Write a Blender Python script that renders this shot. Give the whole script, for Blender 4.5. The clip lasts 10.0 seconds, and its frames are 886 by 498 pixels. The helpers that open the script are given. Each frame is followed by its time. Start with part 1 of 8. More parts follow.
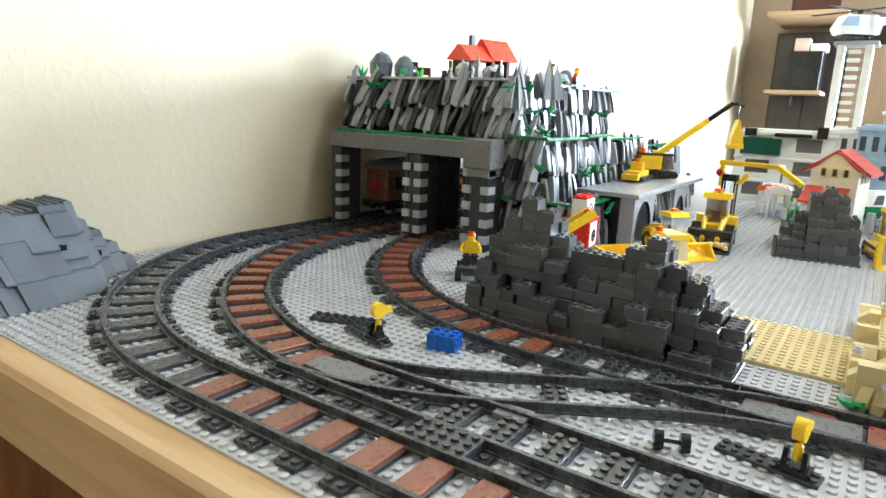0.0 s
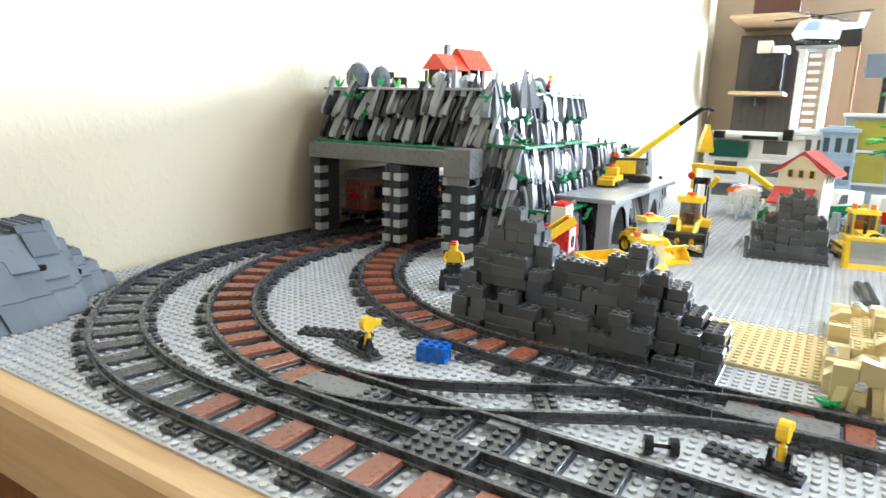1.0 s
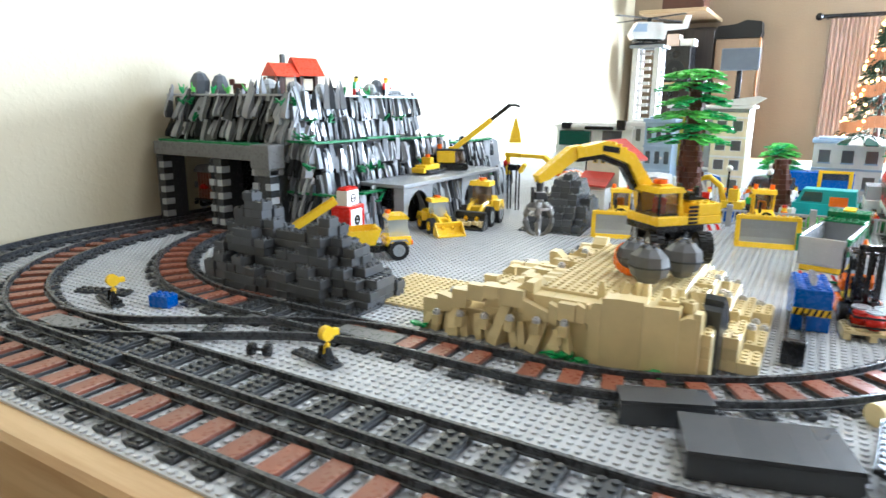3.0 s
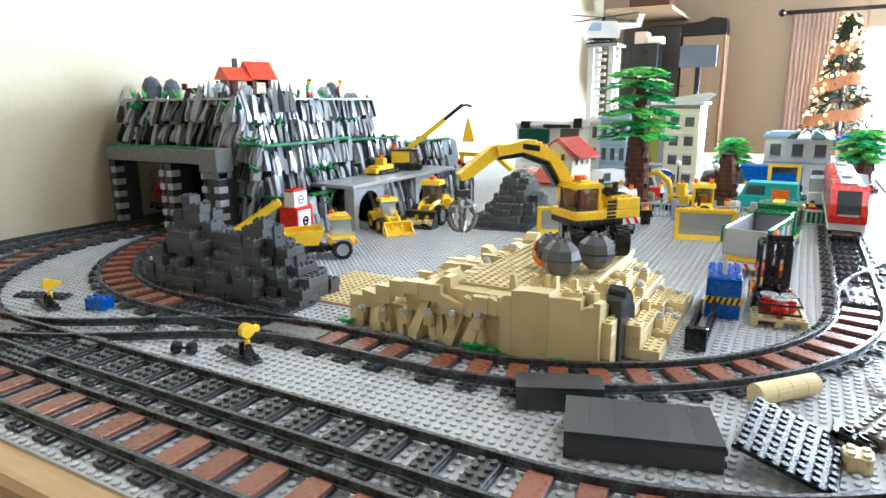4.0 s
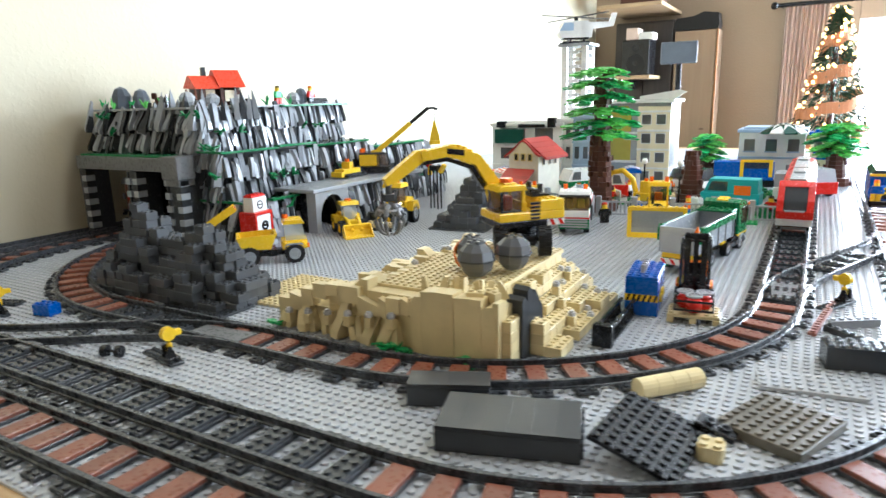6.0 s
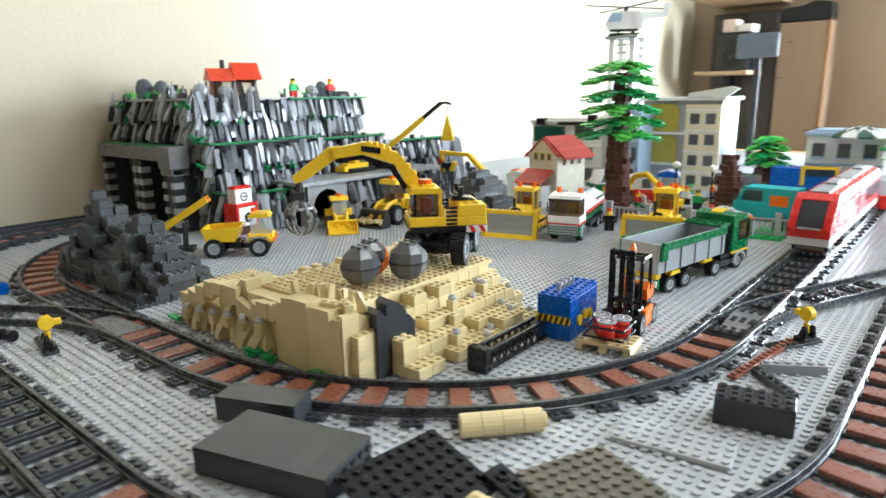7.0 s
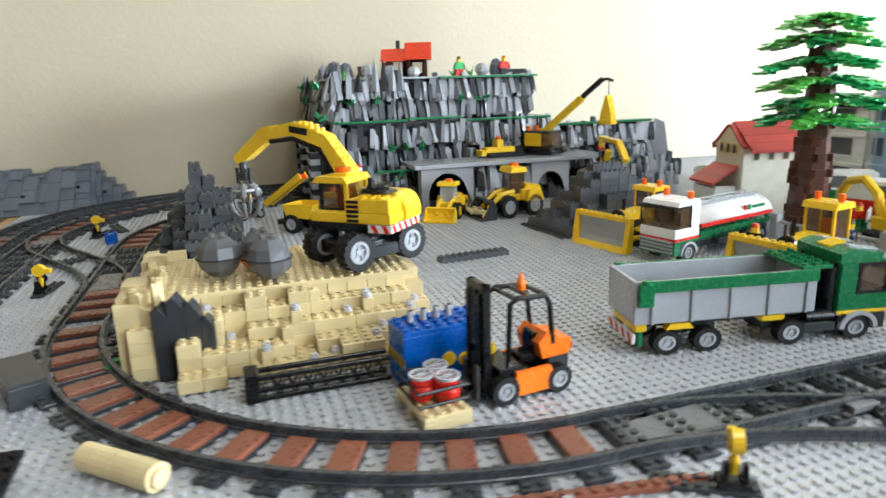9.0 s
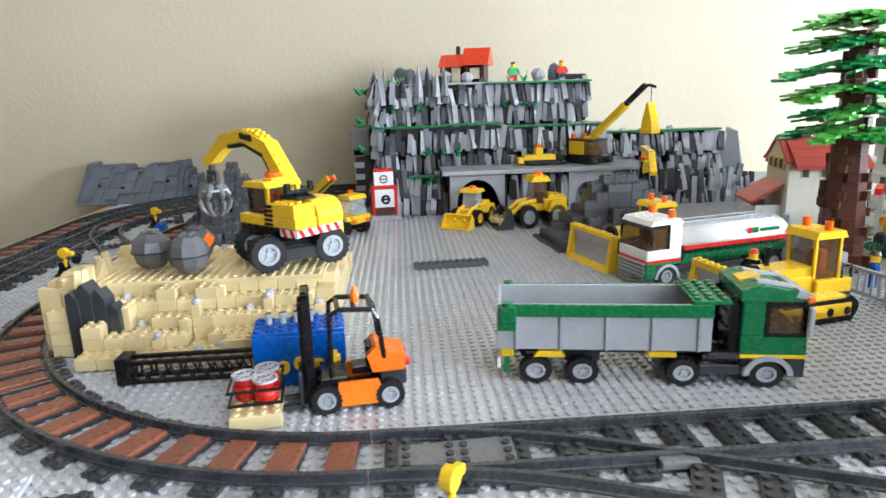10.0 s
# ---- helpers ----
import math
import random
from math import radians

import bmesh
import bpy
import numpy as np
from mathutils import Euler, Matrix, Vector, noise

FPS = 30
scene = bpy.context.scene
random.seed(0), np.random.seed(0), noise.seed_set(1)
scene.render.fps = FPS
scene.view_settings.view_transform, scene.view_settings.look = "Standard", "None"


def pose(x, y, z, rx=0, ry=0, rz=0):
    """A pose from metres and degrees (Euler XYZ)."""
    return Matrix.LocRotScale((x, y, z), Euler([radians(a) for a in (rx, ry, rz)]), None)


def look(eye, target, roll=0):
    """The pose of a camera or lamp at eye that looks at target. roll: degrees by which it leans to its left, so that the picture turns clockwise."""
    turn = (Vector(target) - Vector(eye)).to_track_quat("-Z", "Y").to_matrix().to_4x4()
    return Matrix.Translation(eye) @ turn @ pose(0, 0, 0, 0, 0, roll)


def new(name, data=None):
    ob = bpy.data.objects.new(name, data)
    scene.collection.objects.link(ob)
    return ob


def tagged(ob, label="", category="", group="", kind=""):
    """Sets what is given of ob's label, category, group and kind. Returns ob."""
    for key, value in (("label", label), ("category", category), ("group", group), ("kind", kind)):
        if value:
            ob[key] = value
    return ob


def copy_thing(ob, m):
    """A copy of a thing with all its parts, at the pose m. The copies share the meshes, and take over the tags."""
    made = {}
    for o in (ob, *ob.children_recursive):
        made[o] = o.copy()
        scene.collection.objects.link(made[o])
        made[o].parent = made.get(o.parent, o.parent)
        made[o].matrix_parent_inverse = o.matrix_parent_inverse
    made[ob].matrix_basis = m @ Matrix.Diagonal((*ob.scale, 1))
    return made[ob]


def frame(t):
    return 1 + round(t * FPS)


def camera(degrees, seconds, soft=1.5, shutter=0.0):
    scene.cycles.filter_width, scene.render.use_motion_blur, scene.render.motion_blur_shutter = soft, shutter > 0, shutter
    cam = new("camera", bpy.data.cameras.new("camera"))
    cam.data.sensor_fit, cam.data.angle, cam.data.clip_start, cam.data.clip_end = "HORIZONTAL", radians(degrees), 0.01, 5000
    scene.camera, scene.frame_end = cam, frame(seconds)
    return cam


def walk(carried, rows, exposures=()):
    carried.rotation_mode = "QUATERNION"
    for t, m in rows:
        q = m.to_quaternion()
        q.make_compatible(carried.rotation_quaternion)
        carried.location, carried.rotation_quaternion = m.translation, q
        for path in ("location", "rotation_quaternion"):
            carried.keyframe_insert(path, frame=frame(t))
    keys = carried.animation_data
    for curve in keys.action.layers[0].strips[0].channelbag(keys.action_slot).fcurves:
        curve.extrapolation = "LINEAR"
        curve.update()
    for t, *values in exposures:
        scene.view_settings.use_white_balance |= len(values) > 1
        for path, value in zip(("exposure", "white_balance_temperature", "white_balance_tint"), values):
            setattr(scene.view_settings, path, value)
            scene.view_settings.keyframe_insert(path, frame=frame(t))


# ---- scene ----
cam = camera(69.7, 10.0, 1.5, 0.5)
PATH = [
    (0, (0.017, 0.143, 0.184), (-1.083, 1.753, -0.259), 2.4),
    (0.5, (0.021, 0.14, 0.188), (-1.061, 1.76, -0.266), 2.0),
    (1, (0.011, 0.133, 0.192), (-1.022, 1.791, -0.238), 1.6),
    (1.5, (0.011, 0.122, 0.192), (-0.948, 1.826, -0.226), 0.3),
    (2, (0.064, 0.126, 0.191), (-0.809, 1.874, -0.238), 0.1),
    (2.5, (0.191, 0.122, 0.201), (-0.74, 1.841, -0.223), 0.1),
    (3, (0.328, 0.131, 0.21), (-0.662, 1.809, -0.242), 0.5),
    (4.5, (0.392, 0.15, 0.212), (-0.548, 1.857, -0.241), -0.7),
    (5, (0.391, 0.158, 0.21), (-0.565, 1.855, -0.244), -0.9),
    (5.5, (0.414, 0.159, 0.213), (-0.547, 1.854, -0.241), -1.6),
    (6, (0.476, 0.17, 0.219), (-0.511, 1.85, -0.237), -1.6),
    (6.2, (0.502, 0.191, 0.217), (-0.507, 1.855, -0.246), -1.4),
    (7.3, (0.672, 0.374, 0.213), (-0.755, 1.682, -0.288), -1.3),
    (7.5, (0.717, 0.404, 0.203), (-0.823, 1.557, -0.343), -2.0),
    (8, (0.761, 0.466, 0.198), (-0.92, 1.399, -0.353), -2.6),
    (8.5, (0.748, 0.591, 0.197), (-1.034, 1.349, -0.301), -1.3),
    (9, (0.735, 0.707, 0.198), (-1.115, 1.289, -0.292), -1.8),
    (9.5, (0.769, 0.845, 0.197), (-1.153, 1.062, -0.309), -0.7),
    (10, (0.773, 0.906, 0.199), (-1.168, 1.027, -0.272), -1.7),
]
EXPO = [(0.0, 1.05, 5750, 6), (1.0, 1.35, 5600, 8), (2.0, 1.48, 5450, 8), (2.5, 1.20, 5500, 8), (3.0, 0.94, 5500, 8), (4.5, 0.74, 5600, 8), (5.0, 0.66, 5600, 8), (6.0, 0.58, 5650, 8), (7.5, 0.32, 5900, 6), (8.5, 0.32, 5950, 6), (9.0, 0.08, 5950, 9), (10.0, 0.02, 5900, 12)]
walk(cam, [(t, look(eye, target, roll)) for t, eye, target, roll in PATH], EXPO)

# ---- light ----
world = bpy.data.worlds.new("world")
scene.world = world
world.use_nodes = True
wn = world.node_tree
sky = wn.nodes.new("ShaderNodeTexSky")
sky.sky_type = "NISHITA"
sky.sun_disc = False
sky.sun_elevation, sky.sun_rotation = radians(30), radians(150)
wn.nodes["Background"].inputs[1].default_value = 0.12
wn.links.new(sky.outputs[0], wn.nodes["Background"].inputs[0])


def area(name, m, sx, sy, watts, colour):
    lamp = bpy.data.lights.new(name, "AREA")
    lamp.shape, lamp.size, lamp.size_y, lamp.energy, lamp.color = "RECTANGLE", sx, sy, watts, colour
    ob = new(name, lamp)
    ob.matrix_world = m
    return ob


# daylight through the far wall's window; side and ceiling lamps are unseen added fill
area("window_daylight", look((1.15, 3.90, 0.45), (0.1, 0.9, 0.0)), 1.15, 0.85, 235.0, (0.90, 0.96, 1.0))
# Unseen fill light beside the table, before the east wall's opening
area("side_window_daylight", look((2.28, 2.05, 0.75), (0.9, 0.8, -0.3)), 1.3, 1.2, 40.0, (0.90, 0.96, 1.0))
# Unseen ceiling fill, set to the right to brighten the table
area("ceiling_lamp_light", pose(0.85, 1.10, 1.62, 0, 0, 0), 0.4, 0.4, 9.0, (1.0, 0.95, 0.87))

# ---- materials ----
MATS = {}


def nodes(name):
    m = bpy.data.materials.new(name)
    m.use_nodes = True
    t = m.node_tree
    return m, t, t.nodes["Principled BSDF"]


def link(t, a, b):
    t.links.new(a, b)


def mapped(t, scale):
    tc = t.nodes.new("ShaderNodeTexCoord")
    mp = t.nodes.new("ShaderNodeMapping")
    mp.inputs["Scale"].default_value = scale if hasattr(scale, "__len__") else (scale,) * 3
    link(t, tc.outputs["Object"], mp.inputs[0])
    return mp.outputs[0]


def noise_of(t, vec, scale, detail=4, rough=0.55):
    n = t.nodes.new("ShaderNodeTexNoise")
    n.inputs["Scale"].default_value, n.inputs["Detail"].default_value, n.inputs["Roughness"].default_value = scale, detail, rough
    link(t, vec, n.inputs["Vector"])
    return n.outputs["Fac"]


def remap(t, v, a, b, c, d):
    r = t.nodes.new("ShaderNodeMapRange")
    for i, x in enumerate((a, b, c, d)):
        r.inputs[i + 1].default_value = x
    link(t, v, r.inputs[0])
    return r.outputs[0]


def scaled_colour(t, colour, factor):
    h = t.nodes.new("ShaderNodeHueSaturation")
    h.inputs["Color"].default_value = (*colour, 1)
    link(t, factor, h.inputs["Value"])
    return h.outputs[0]


def bump(t, b, height, strength, dist):
    n = t.nodes.new("ShaderNodeBump")
    n.inputs["Strength"].default_value, n.inputs["Distance"].default_value = strength, dist
    link(t, height, n.inputs["Height"])
    link(t, n.outputs[0], b.inputs["Normal"])


def plastic(key, colour, rough=0.28, vary=0.10, island=False, gloss=0.36):
    """Moulded ABS: slight tone change from piece to piece, dust and fine scuffs."""
    if key in MATS:
        return MATS[key]
    m, t, b = nodes(key)
    vec = mapped(t, 1.0)
    if island:
        info = t.nodes.new("ShaderNodeNewGeometry")
        rnd = info.outputs["Random Per Island"]
    else:
        info = t.nodes.new("ShaderNodeObjectInfo")
        rnd = info.outputs["Random"]
    piece = remap(t, rnd, 0, 1, 1 - vary, 1 + vary)
    dust = remap(t, noise_of(t, vec, 45, 5), 0.3, 0.7, 0.93, 1.06)
    mul = t.nodes.new("ShaderNodeMath")
    mul.operation = "MULTIPLY"
    link(t, piece, mul.inputs[0])
    link(t, dust, mul.inputs[1])
    link(t, scaled_colour(t, colour, mul.outputs[0]), b.inputs["Base Color"])
    fine = noise_of(t, vec, 260, 3)
    link(t, remap(t, fine, 0.3, 0.7, rough - 0.03, rough + 0.05), b.inputs["Roughness"])
    bump(t, b, fine, 0.03, 0.0003)
    b.inputs["Specular IOR Level"].default_value = gloss
    MATS[key] = m
    return m


LBG = plastic("light_grey_plastic", (0.38, 0.40, 0.42), 0.24)
BASE = plastic("baseplate_grey_plastic", (0.50, 0.515, 0.535), 0.2, 0.05, gloss=0.5)
DBG = plastic("dark_grey_plastic", (0.042, 0.045, 0.049), 0.22, gloss=0.42)
PALE = plastic("pale_grey_plastic", (0.55, 0.55, 0.56), 0.25)
MGR = plastic("mid_grey_plastic", (0.17, 0.172, 0.175), 0.28)
RAIL = plastic("rail_grey_plastic", (0.046, 0.049, 0.054), 0.27, gloss=0.5)
PILE = plastic("slate_grey_plastic", (0.082, 0.087, 0.094), 0.22, 0.2, gloss=0.5)
ROCKL = plastic("rock_light_grey_plastic", (0.31, 0.325, 0.35), 0.22, 0.28)
ROCKD = plastic("rock_dark_grey_plastic", (0.040, 0.043, 0.048), 0.24, 0.3)
TILE = plastic("reddish_brown_plastic", (0.21, 0.066, 0.036), 0.28, 0.14, gloss=0.5)
BROWN = plastic("dark_brown_plastic", (0.085, 0.03, 0.018), 0.35)
TAN = plastic("tan_plastic", (0.68, 0.56, 0.30), 0.3, 0.10)
DTAN = plastic("dark_tan_plastic", (0.15, 0.135, 0.105), 0.32, 0.06)
YEL = plastic("yellow_plastic", (0.86, 0.56, 0.02), 0.25, 0.04)
RED = plastic("red_plastic", (0.62, 0.022, 0.012), 0.25, 0.05)
ORA = plastic("orange_plastic", (0.90, 0.19, 0.012), 0.25, 0.05)
GRN = plastic("green_plastic", (0.012, 0.17, 0.055), 0.26, 0.06)
DGRN = plastic("dark_green_plastic", (0.008, 0.065, 0.042), 0.22, 0.06)
LEAF = plastic("leaf_green_plastic", (0.13, 0.52, 0.09), 0.3, 0.3, True)
LEAFD = plastic("deep_leaf_green_plastic", (0.03, 0.36, 0.10), 0.3, 0.3, True)
BLU = plastic("blue_plastic", (0.005, 0.10, 0.46), 0.26, 0.05)
MBLU = plastic("pale_blue_plastic", (0.36, 0.48, 0.64), 0.3, 0.05)
TEAL = plastic("turquoise_plastic", (0.03, 0.42, 0.44), 0.3, 0.05)
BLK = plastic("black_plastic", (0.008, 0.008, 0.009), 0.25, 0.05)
RUB = plastic("black_rubber", (0.010, 0.010, 0.010), 0.6, 0.05)
WHT = plastic("white_plastic", (0.80, 0.80, 0.78), 0.26, 0.03)
CREAM = plastic("cream_plastic", (0.78, 0.70, 0.50), 0.3, 0.04)
SLV = plastic("silver_plastic", (0.45, 0.46, 0.48), 0.22, 0.04)
BOULD = plastic("boulder_grey_plastic", (0.12, 0.122, 0.128), 0.22, 0.04)
SKIN = plastic("doll_yellow_plastic", (0.9, 0.6, 0.03), 0.3, 0.02)
SBLU = plastic("sand_blue_plastic", (0.12, 0.138, 0.165), 0.3, 0.15)


def glass(key, colour, rough=0.08, alpha=0.35):
    m, t, b = nodes(key)
    b.inputs["Base Color"].default_value = (*colour, 1)
    b.inputs["Roughness"].default_value = rough
    b.inputs["Alpha"].default_value = alpha
    b.inputs["IOR"].default_value = 1.5
    return m


CABG = glass("tinted_cab_glass", (0.13, 0.075, 0.035), 0.06, 0.58)
GLS = glass("smoky_window_plastic", (0.05, 0.055, 0.06), 0.08, 0.72)
CLR = glass("clear_window_plastic", (0.75, 0.85, 0.9), 0.08, 0.30)
AMB = glass("clear_orange_plastic", (0.95, 0.16, 0.01), 0.12, 0.9)


def wall_paint(key, colour, relief):
    m, t, b = nodes(key)
    vec = mapped(t, 1.0)
    blot = remap(t, noise_of(t, vec, 2.2, 4), 0.3, 0.7, 0.95, 1.04)
    link(t, scaled_colour(t, colour, blot), b.inputs["Base Color"])
    b.inputs["Roughness"].default_value = 0.6
    add = t.nodes.new("ShaderNodeMath")
    add.operation = "MULTIPLY_ADD"
    link(t, remap(t, noise_of(t, vec, 95, 3, 0.5), 0.48, 0.62, 0, 1), add.inputs[0])
    add.inputs[1].default_value = 1.0
    link(t, noise_of(t, vec, 30, 4), add.inputs[2])
    bump(t, b, add.outputs[0], relief, 0.002)
    return m


WALL = wall_paint("cream_textured_wall_paint", (0.56, 0.50, 0.355), 0.11)
WALLB = wall_paint("tan_wall_paint", (0.30, 0.225, 0.15), 0.2)
# Ceiling is out of view, toned down so less light bounces off it
CEIL = wall_paint("white_ceiling_paint", (0.42, 0.40, 0.37), 0.3)


def wood(key, light, dark, grain=(3.0, 40.0, 40.0), rough=0.5):
    m, t, b = nodes(key)
    vec = mapped(t, grain)
    n1 = noise_of(t, vec, 1.4, 6, 0.6)
    mix = t.nodes.new("ShaderNodeMix")
    mix.data_type = "RGBA"
    mix.inputs["A"].default_value, mix.inputs["B"].default_value = (*light, 1), (*dark, 1)
    link(t, remap(t, n1, 0.40, 0.68, 0, 1), mix.inputs["Factor"])
    knots = t.nodes.new("ShaderNodeTexVoronoi")
    knots.inputs["Scale"].default_value = 5.5
    link(t, mapped(t, (1.0, 2.5, 2.5)), knots.inputs["Vector"])
    mix2 = t.nodes.new("ShaderNodeMix")
    mix2.data_type = "RGBA"
    link(t, mix.outputs["Result"], mix2.inputs["A"])
    mix2.inputs["B"].default_value = (dark[0] * 0.35, dark[1] * 0.3, dark[2] * 0.25, 1)
    link(t, remap(t, knots.outputs["Distance"], 0.03, 0.09, 0.9, 0), mix2.inputs["Factor"])
    link(t, mix2.outputs["Result"], b.inputs["Base Color"])
    b.inputs["Roughness"].default_value = rough
    bump(t, b, n1, 0.15, 0.001)
    return m


PINE = wood("planed_pine", (0.60, 0.42, 0.22), (0.45, 0.27, 0.12))
STAIN = wood("stained_pine_post", (0.33, 0.14, 0.035), (0.16, 0.06, 0.015), (40.0, 40.0, 3.0))
SHELFW = wood("pale_shelf_board", (0.42, 0.30, 0.18), (0.36, 0.25, 0.14))
DARKW = wood("espresso_cabinet_wood", (0.035, 0.026, 0.022), (0.02, 0.015, 0.012), (40.0, 40.0, 3.0))
PANEL = wood("tan_panel_board", (0.30, 0.21, 0.135), (0.275, 0.19, 0.12), (30.0, 30.0, 2.0))
FLOORW = wood("oak_floor", (0.055, 0.035, 0.022), (0.035, 0.022, 0.014))


def cloth(key, colour):
    m, t, b = nodes(key)
    vec = mapped(t, 1.0)
    link(t, scaled_colour(t, colour, remap(t, noise_of(t, vec, 7, 4), 0.3, 0.7, 0.9, 1.08)), b.inputs["Base Color"])
    b.inputs["Roughness"].default_value = 0.9
    bump(t, b, noise_of(t, vec, 400, 2), 0.2, 0.0006)
    return m


CURT = cloth("pale_pink_curtain_cloth", (0.64, 0.52, 0.46))


def glow(key, colour, power):
    m, t, b = nodes(key)
    b.inputs["Base Color"].default_value = (*colour, 1)
    b.inputs["Emission Color"].default_value = (*colour, 1)
    b.inputs["Emission Strength"].default_value = power
    return m


BULB = glow("warm_fairy_bulb", (1.0, 0.58, 0.20), 4.5)
DAY = glow("bright_daylight_outside", (0.93, 0.97, 1.0), 2.2)
NEEDLE = plastic("fir_needle_green", (0.02, 0.045, 0.022), 0.7, 0.3, True)

# ---- mesh building: coordinates in studs of 8 mm unless a scale is given ----
S = 0.008


class Mesh:
    def __init__(self, scale=S):
        self.v, self.f, self.s = [], [], scale

    def add(self, vs, fs, m=None):
        n = len(self.v)
        k = self.s
        if m is not None:
            vs = [m @ Vector(p) for p in vs]
        self.v += [(p[0] * k, p[1] * k, p[2] * k) for p in vs]
        self.f += [tuple(i + n for i in f) for f in fs]
        return self

    def box(self, x0, y0, z0, x1, y1, z1, b=0.06, m=None):
        """A block with chamfered edges."""
        b = min(b, abs(x1 - x0) * 0.3, abs(y1 - y0) * 0.3, abs(z1 - z0) * 0.3)
        vs, idx = [], {}
        for sx in (0, 1):
            for sy in (0, 1):
                for sz in (0, 1):
                    x, y, z = (x0, x1)[sx], (y0, y1)[sy], (z0, z1)[sz]
                    dx, dy, dz = (b, -b)[sx], (b, -b)[sy], (b, -b)[sz]
                    for a, p in enumerate(((x, y + dy, z + dz), (x + dx, y, z + dz), (x + dx, y + dy, z))):
                        idx[sx, sy, sz, a] = len(vs)
                        vs.append(p)
        g = lambda sx, sy, sz, a: idx[sx, sy, sz, a]
        fs = []
        for s in (0, 1):
            o = (lambda q: q) if s else (lambda q: q[::-1])
            fs.append(o((g(s, 0, 0, 0), g(s, 1, 0, 0), g(s, 1, 1, 0), g(s, 0, 1, 0))))
            fs.append(o((g(0, s, 0, 1), g(0, s, 1, 1), g(1, s, 1, 1), g(1, s, 0, 1))))
            fs.append(o((g(0, 0, s, 2), g(1, 0, s, 2), g(1, 1, s, 2), g(0, 1, s, 2))))
        for p in (0, 1):
            for q in (0, 1):
                o = (lambda w: w) if p == q else (lambda w: w[::-1])
                fs.append(o((g(p, q, 0, 0), g(p, q, 0, 1), g(p, q, 1, 1), g(p, q, 1, 0)))[::-1])
                fs.append(o((g(p, 0, q, 0), g(p, 0, q, 2), g(p, 1, q, 2), g(p, 1, q, 0))))
                fs.append(o((g(0, p, q, 1), g(0, p, q, 2), g(1, p, q, 2), g(1, p, q, 1)))[::-1])
        for sx in (0, 1):
            for sy in (0, 1):
                for sz in (0, 1):
                    w = (g(sx, sy, sz, 0), g(sx, sy, sz, 1), g(sx, sy, sz, 2))
                    fs.append(w if (sx + sy + sz) % 2 else w[::-1])
        return self.add(vs, fs, m)

    def cyl(self, c, r, h, n=12, axis="z", r2=None, m=None):
        """A cylinder or cone from c along the axis."""
        r2 = r if r2 is None else r2
        vs = []
        for k, (q, rad) in enumerate(((0, r), (h, r2))):
            for i in range(n):
                a = 2 * math.pi * i / n
                u, v = rad * math.cos(a), rad * math.sin(a)
                p = {"z": (u, v, q), "x": (q, u, v), "y": (v, q, u)}[axis]
                vs.append((c[0] + p[0], c[1] + p[1], c[2] + p[2]))
        fs = [(i, (i + 1) % n, n + (i + 1) % n, n + i) for i in range(n)] + [tuple(range(n))[::-1], tuple(range(n, 2 * n))]
        return self.add(vs, fs, m)

    def ring(self, c, r0, r1, h, n=16, axis="y", m=None):
        vs = []
        for q in (0, h):
            for rad in (r0, r1):
                for i in range(n):
                    a = 2 * math.pi * i / n
                    u, v = rad * math.cos(a), rad * math.sin(a)
                    p = {"z": (u, v, q), "x": (q, u, v), "y": (v, q, u)}[axis]
                    vs.append((c[0] + p[0], c[1] + p[1], c[2] + p[2]))
        fs = []
        for i in range(n):
            j = (i + 1) % n
            fs += [(i, n + i, n + j, j), (2 * n + i, 2 * n + j, 3 * n + j, 3 * n + i), (i, j, 2 * n + j, 2 * n + i), (n + i, 3 * n + i, 3 * n + j, n + j)]
        return self.add(vs, fs, m)

    def studs(self, x0, y0, z, nx, ny, n=10, r=0.3, h=0.21):
        for i in range(nx):
            for j in range(ny):
                cx, cy = x0 + i + 0.5, y0 + j + 0.5
                vs = [(cx + r * math.cos(2 * math.pi * k / n), cy + r * math.sin(2 * math.pi * k / n), z + q) for q in (0, h) for k in range(n)]
                self.add(vs, [(k, (k + 1) % n, n + (k + 1) % n, n + k) for k in range(n)] + [tuple(range(n, 2 * n))])
        return self

    def brick(self, x0, y0, z0, nx, ny, h=1.2, n=8, studs=True):
        g = 0.02
        self.box(x0 + g, y0 + g, z0, x0 + nx - g, y0 + ny - g, z0 + h - 0.01, 0.05)
        if studs:
            self.studs(x0, y0, z0 + h - 0.01, nx, ny, n)
        return self

    def prism(self, prof, a, b, axis="y", m=None):
        """A profile drawn in the plane across the axis, drawn out from a to b."""
        n = len(prof)
        put = {"y": lambda u, v, q: (u, q, v), "x": lambda u, v, q: (q, u, v), "z": lambda u, v, q: (u, v, q)}[axis]
        vs = [put(u, v, q) for q in (a, b) for u, v in prof]
        fs = [(i, (i + 1) % n, n + (i + 1) % n, n + i) for i in range(n)] + [tuple(range(n))[::-1], tuple(range(n, 2 * n))]
        return self.add(vs, fs, m)

    def tube(self, pts, r, n=8, r2=None):
        """A round bar along points."""
        pts = [Vector(p) for p in pts]
        r2 = r if r2 is None else r2
        vs, fs = [], []
        for i, p in enumerate(pts):
            d = (pts[min(i + 1, len(pts) - 1)] - pts[max(i - 1, 0)]).normalized()
            a = d.cross(Vector((0, 0, 1)))
            a = a.normalized() if a.length > 0.01 else Vector((1, 0, 0))
            b = d.cross(a)
            rr = r + (r2 - r) * i / max(1, len(pts) - 1)
            vs += [p + rr * (math.cos(2 * math.pi * k / n) * a + math.sin(2 * math.pi * k / n) * b) for k in range(n)]
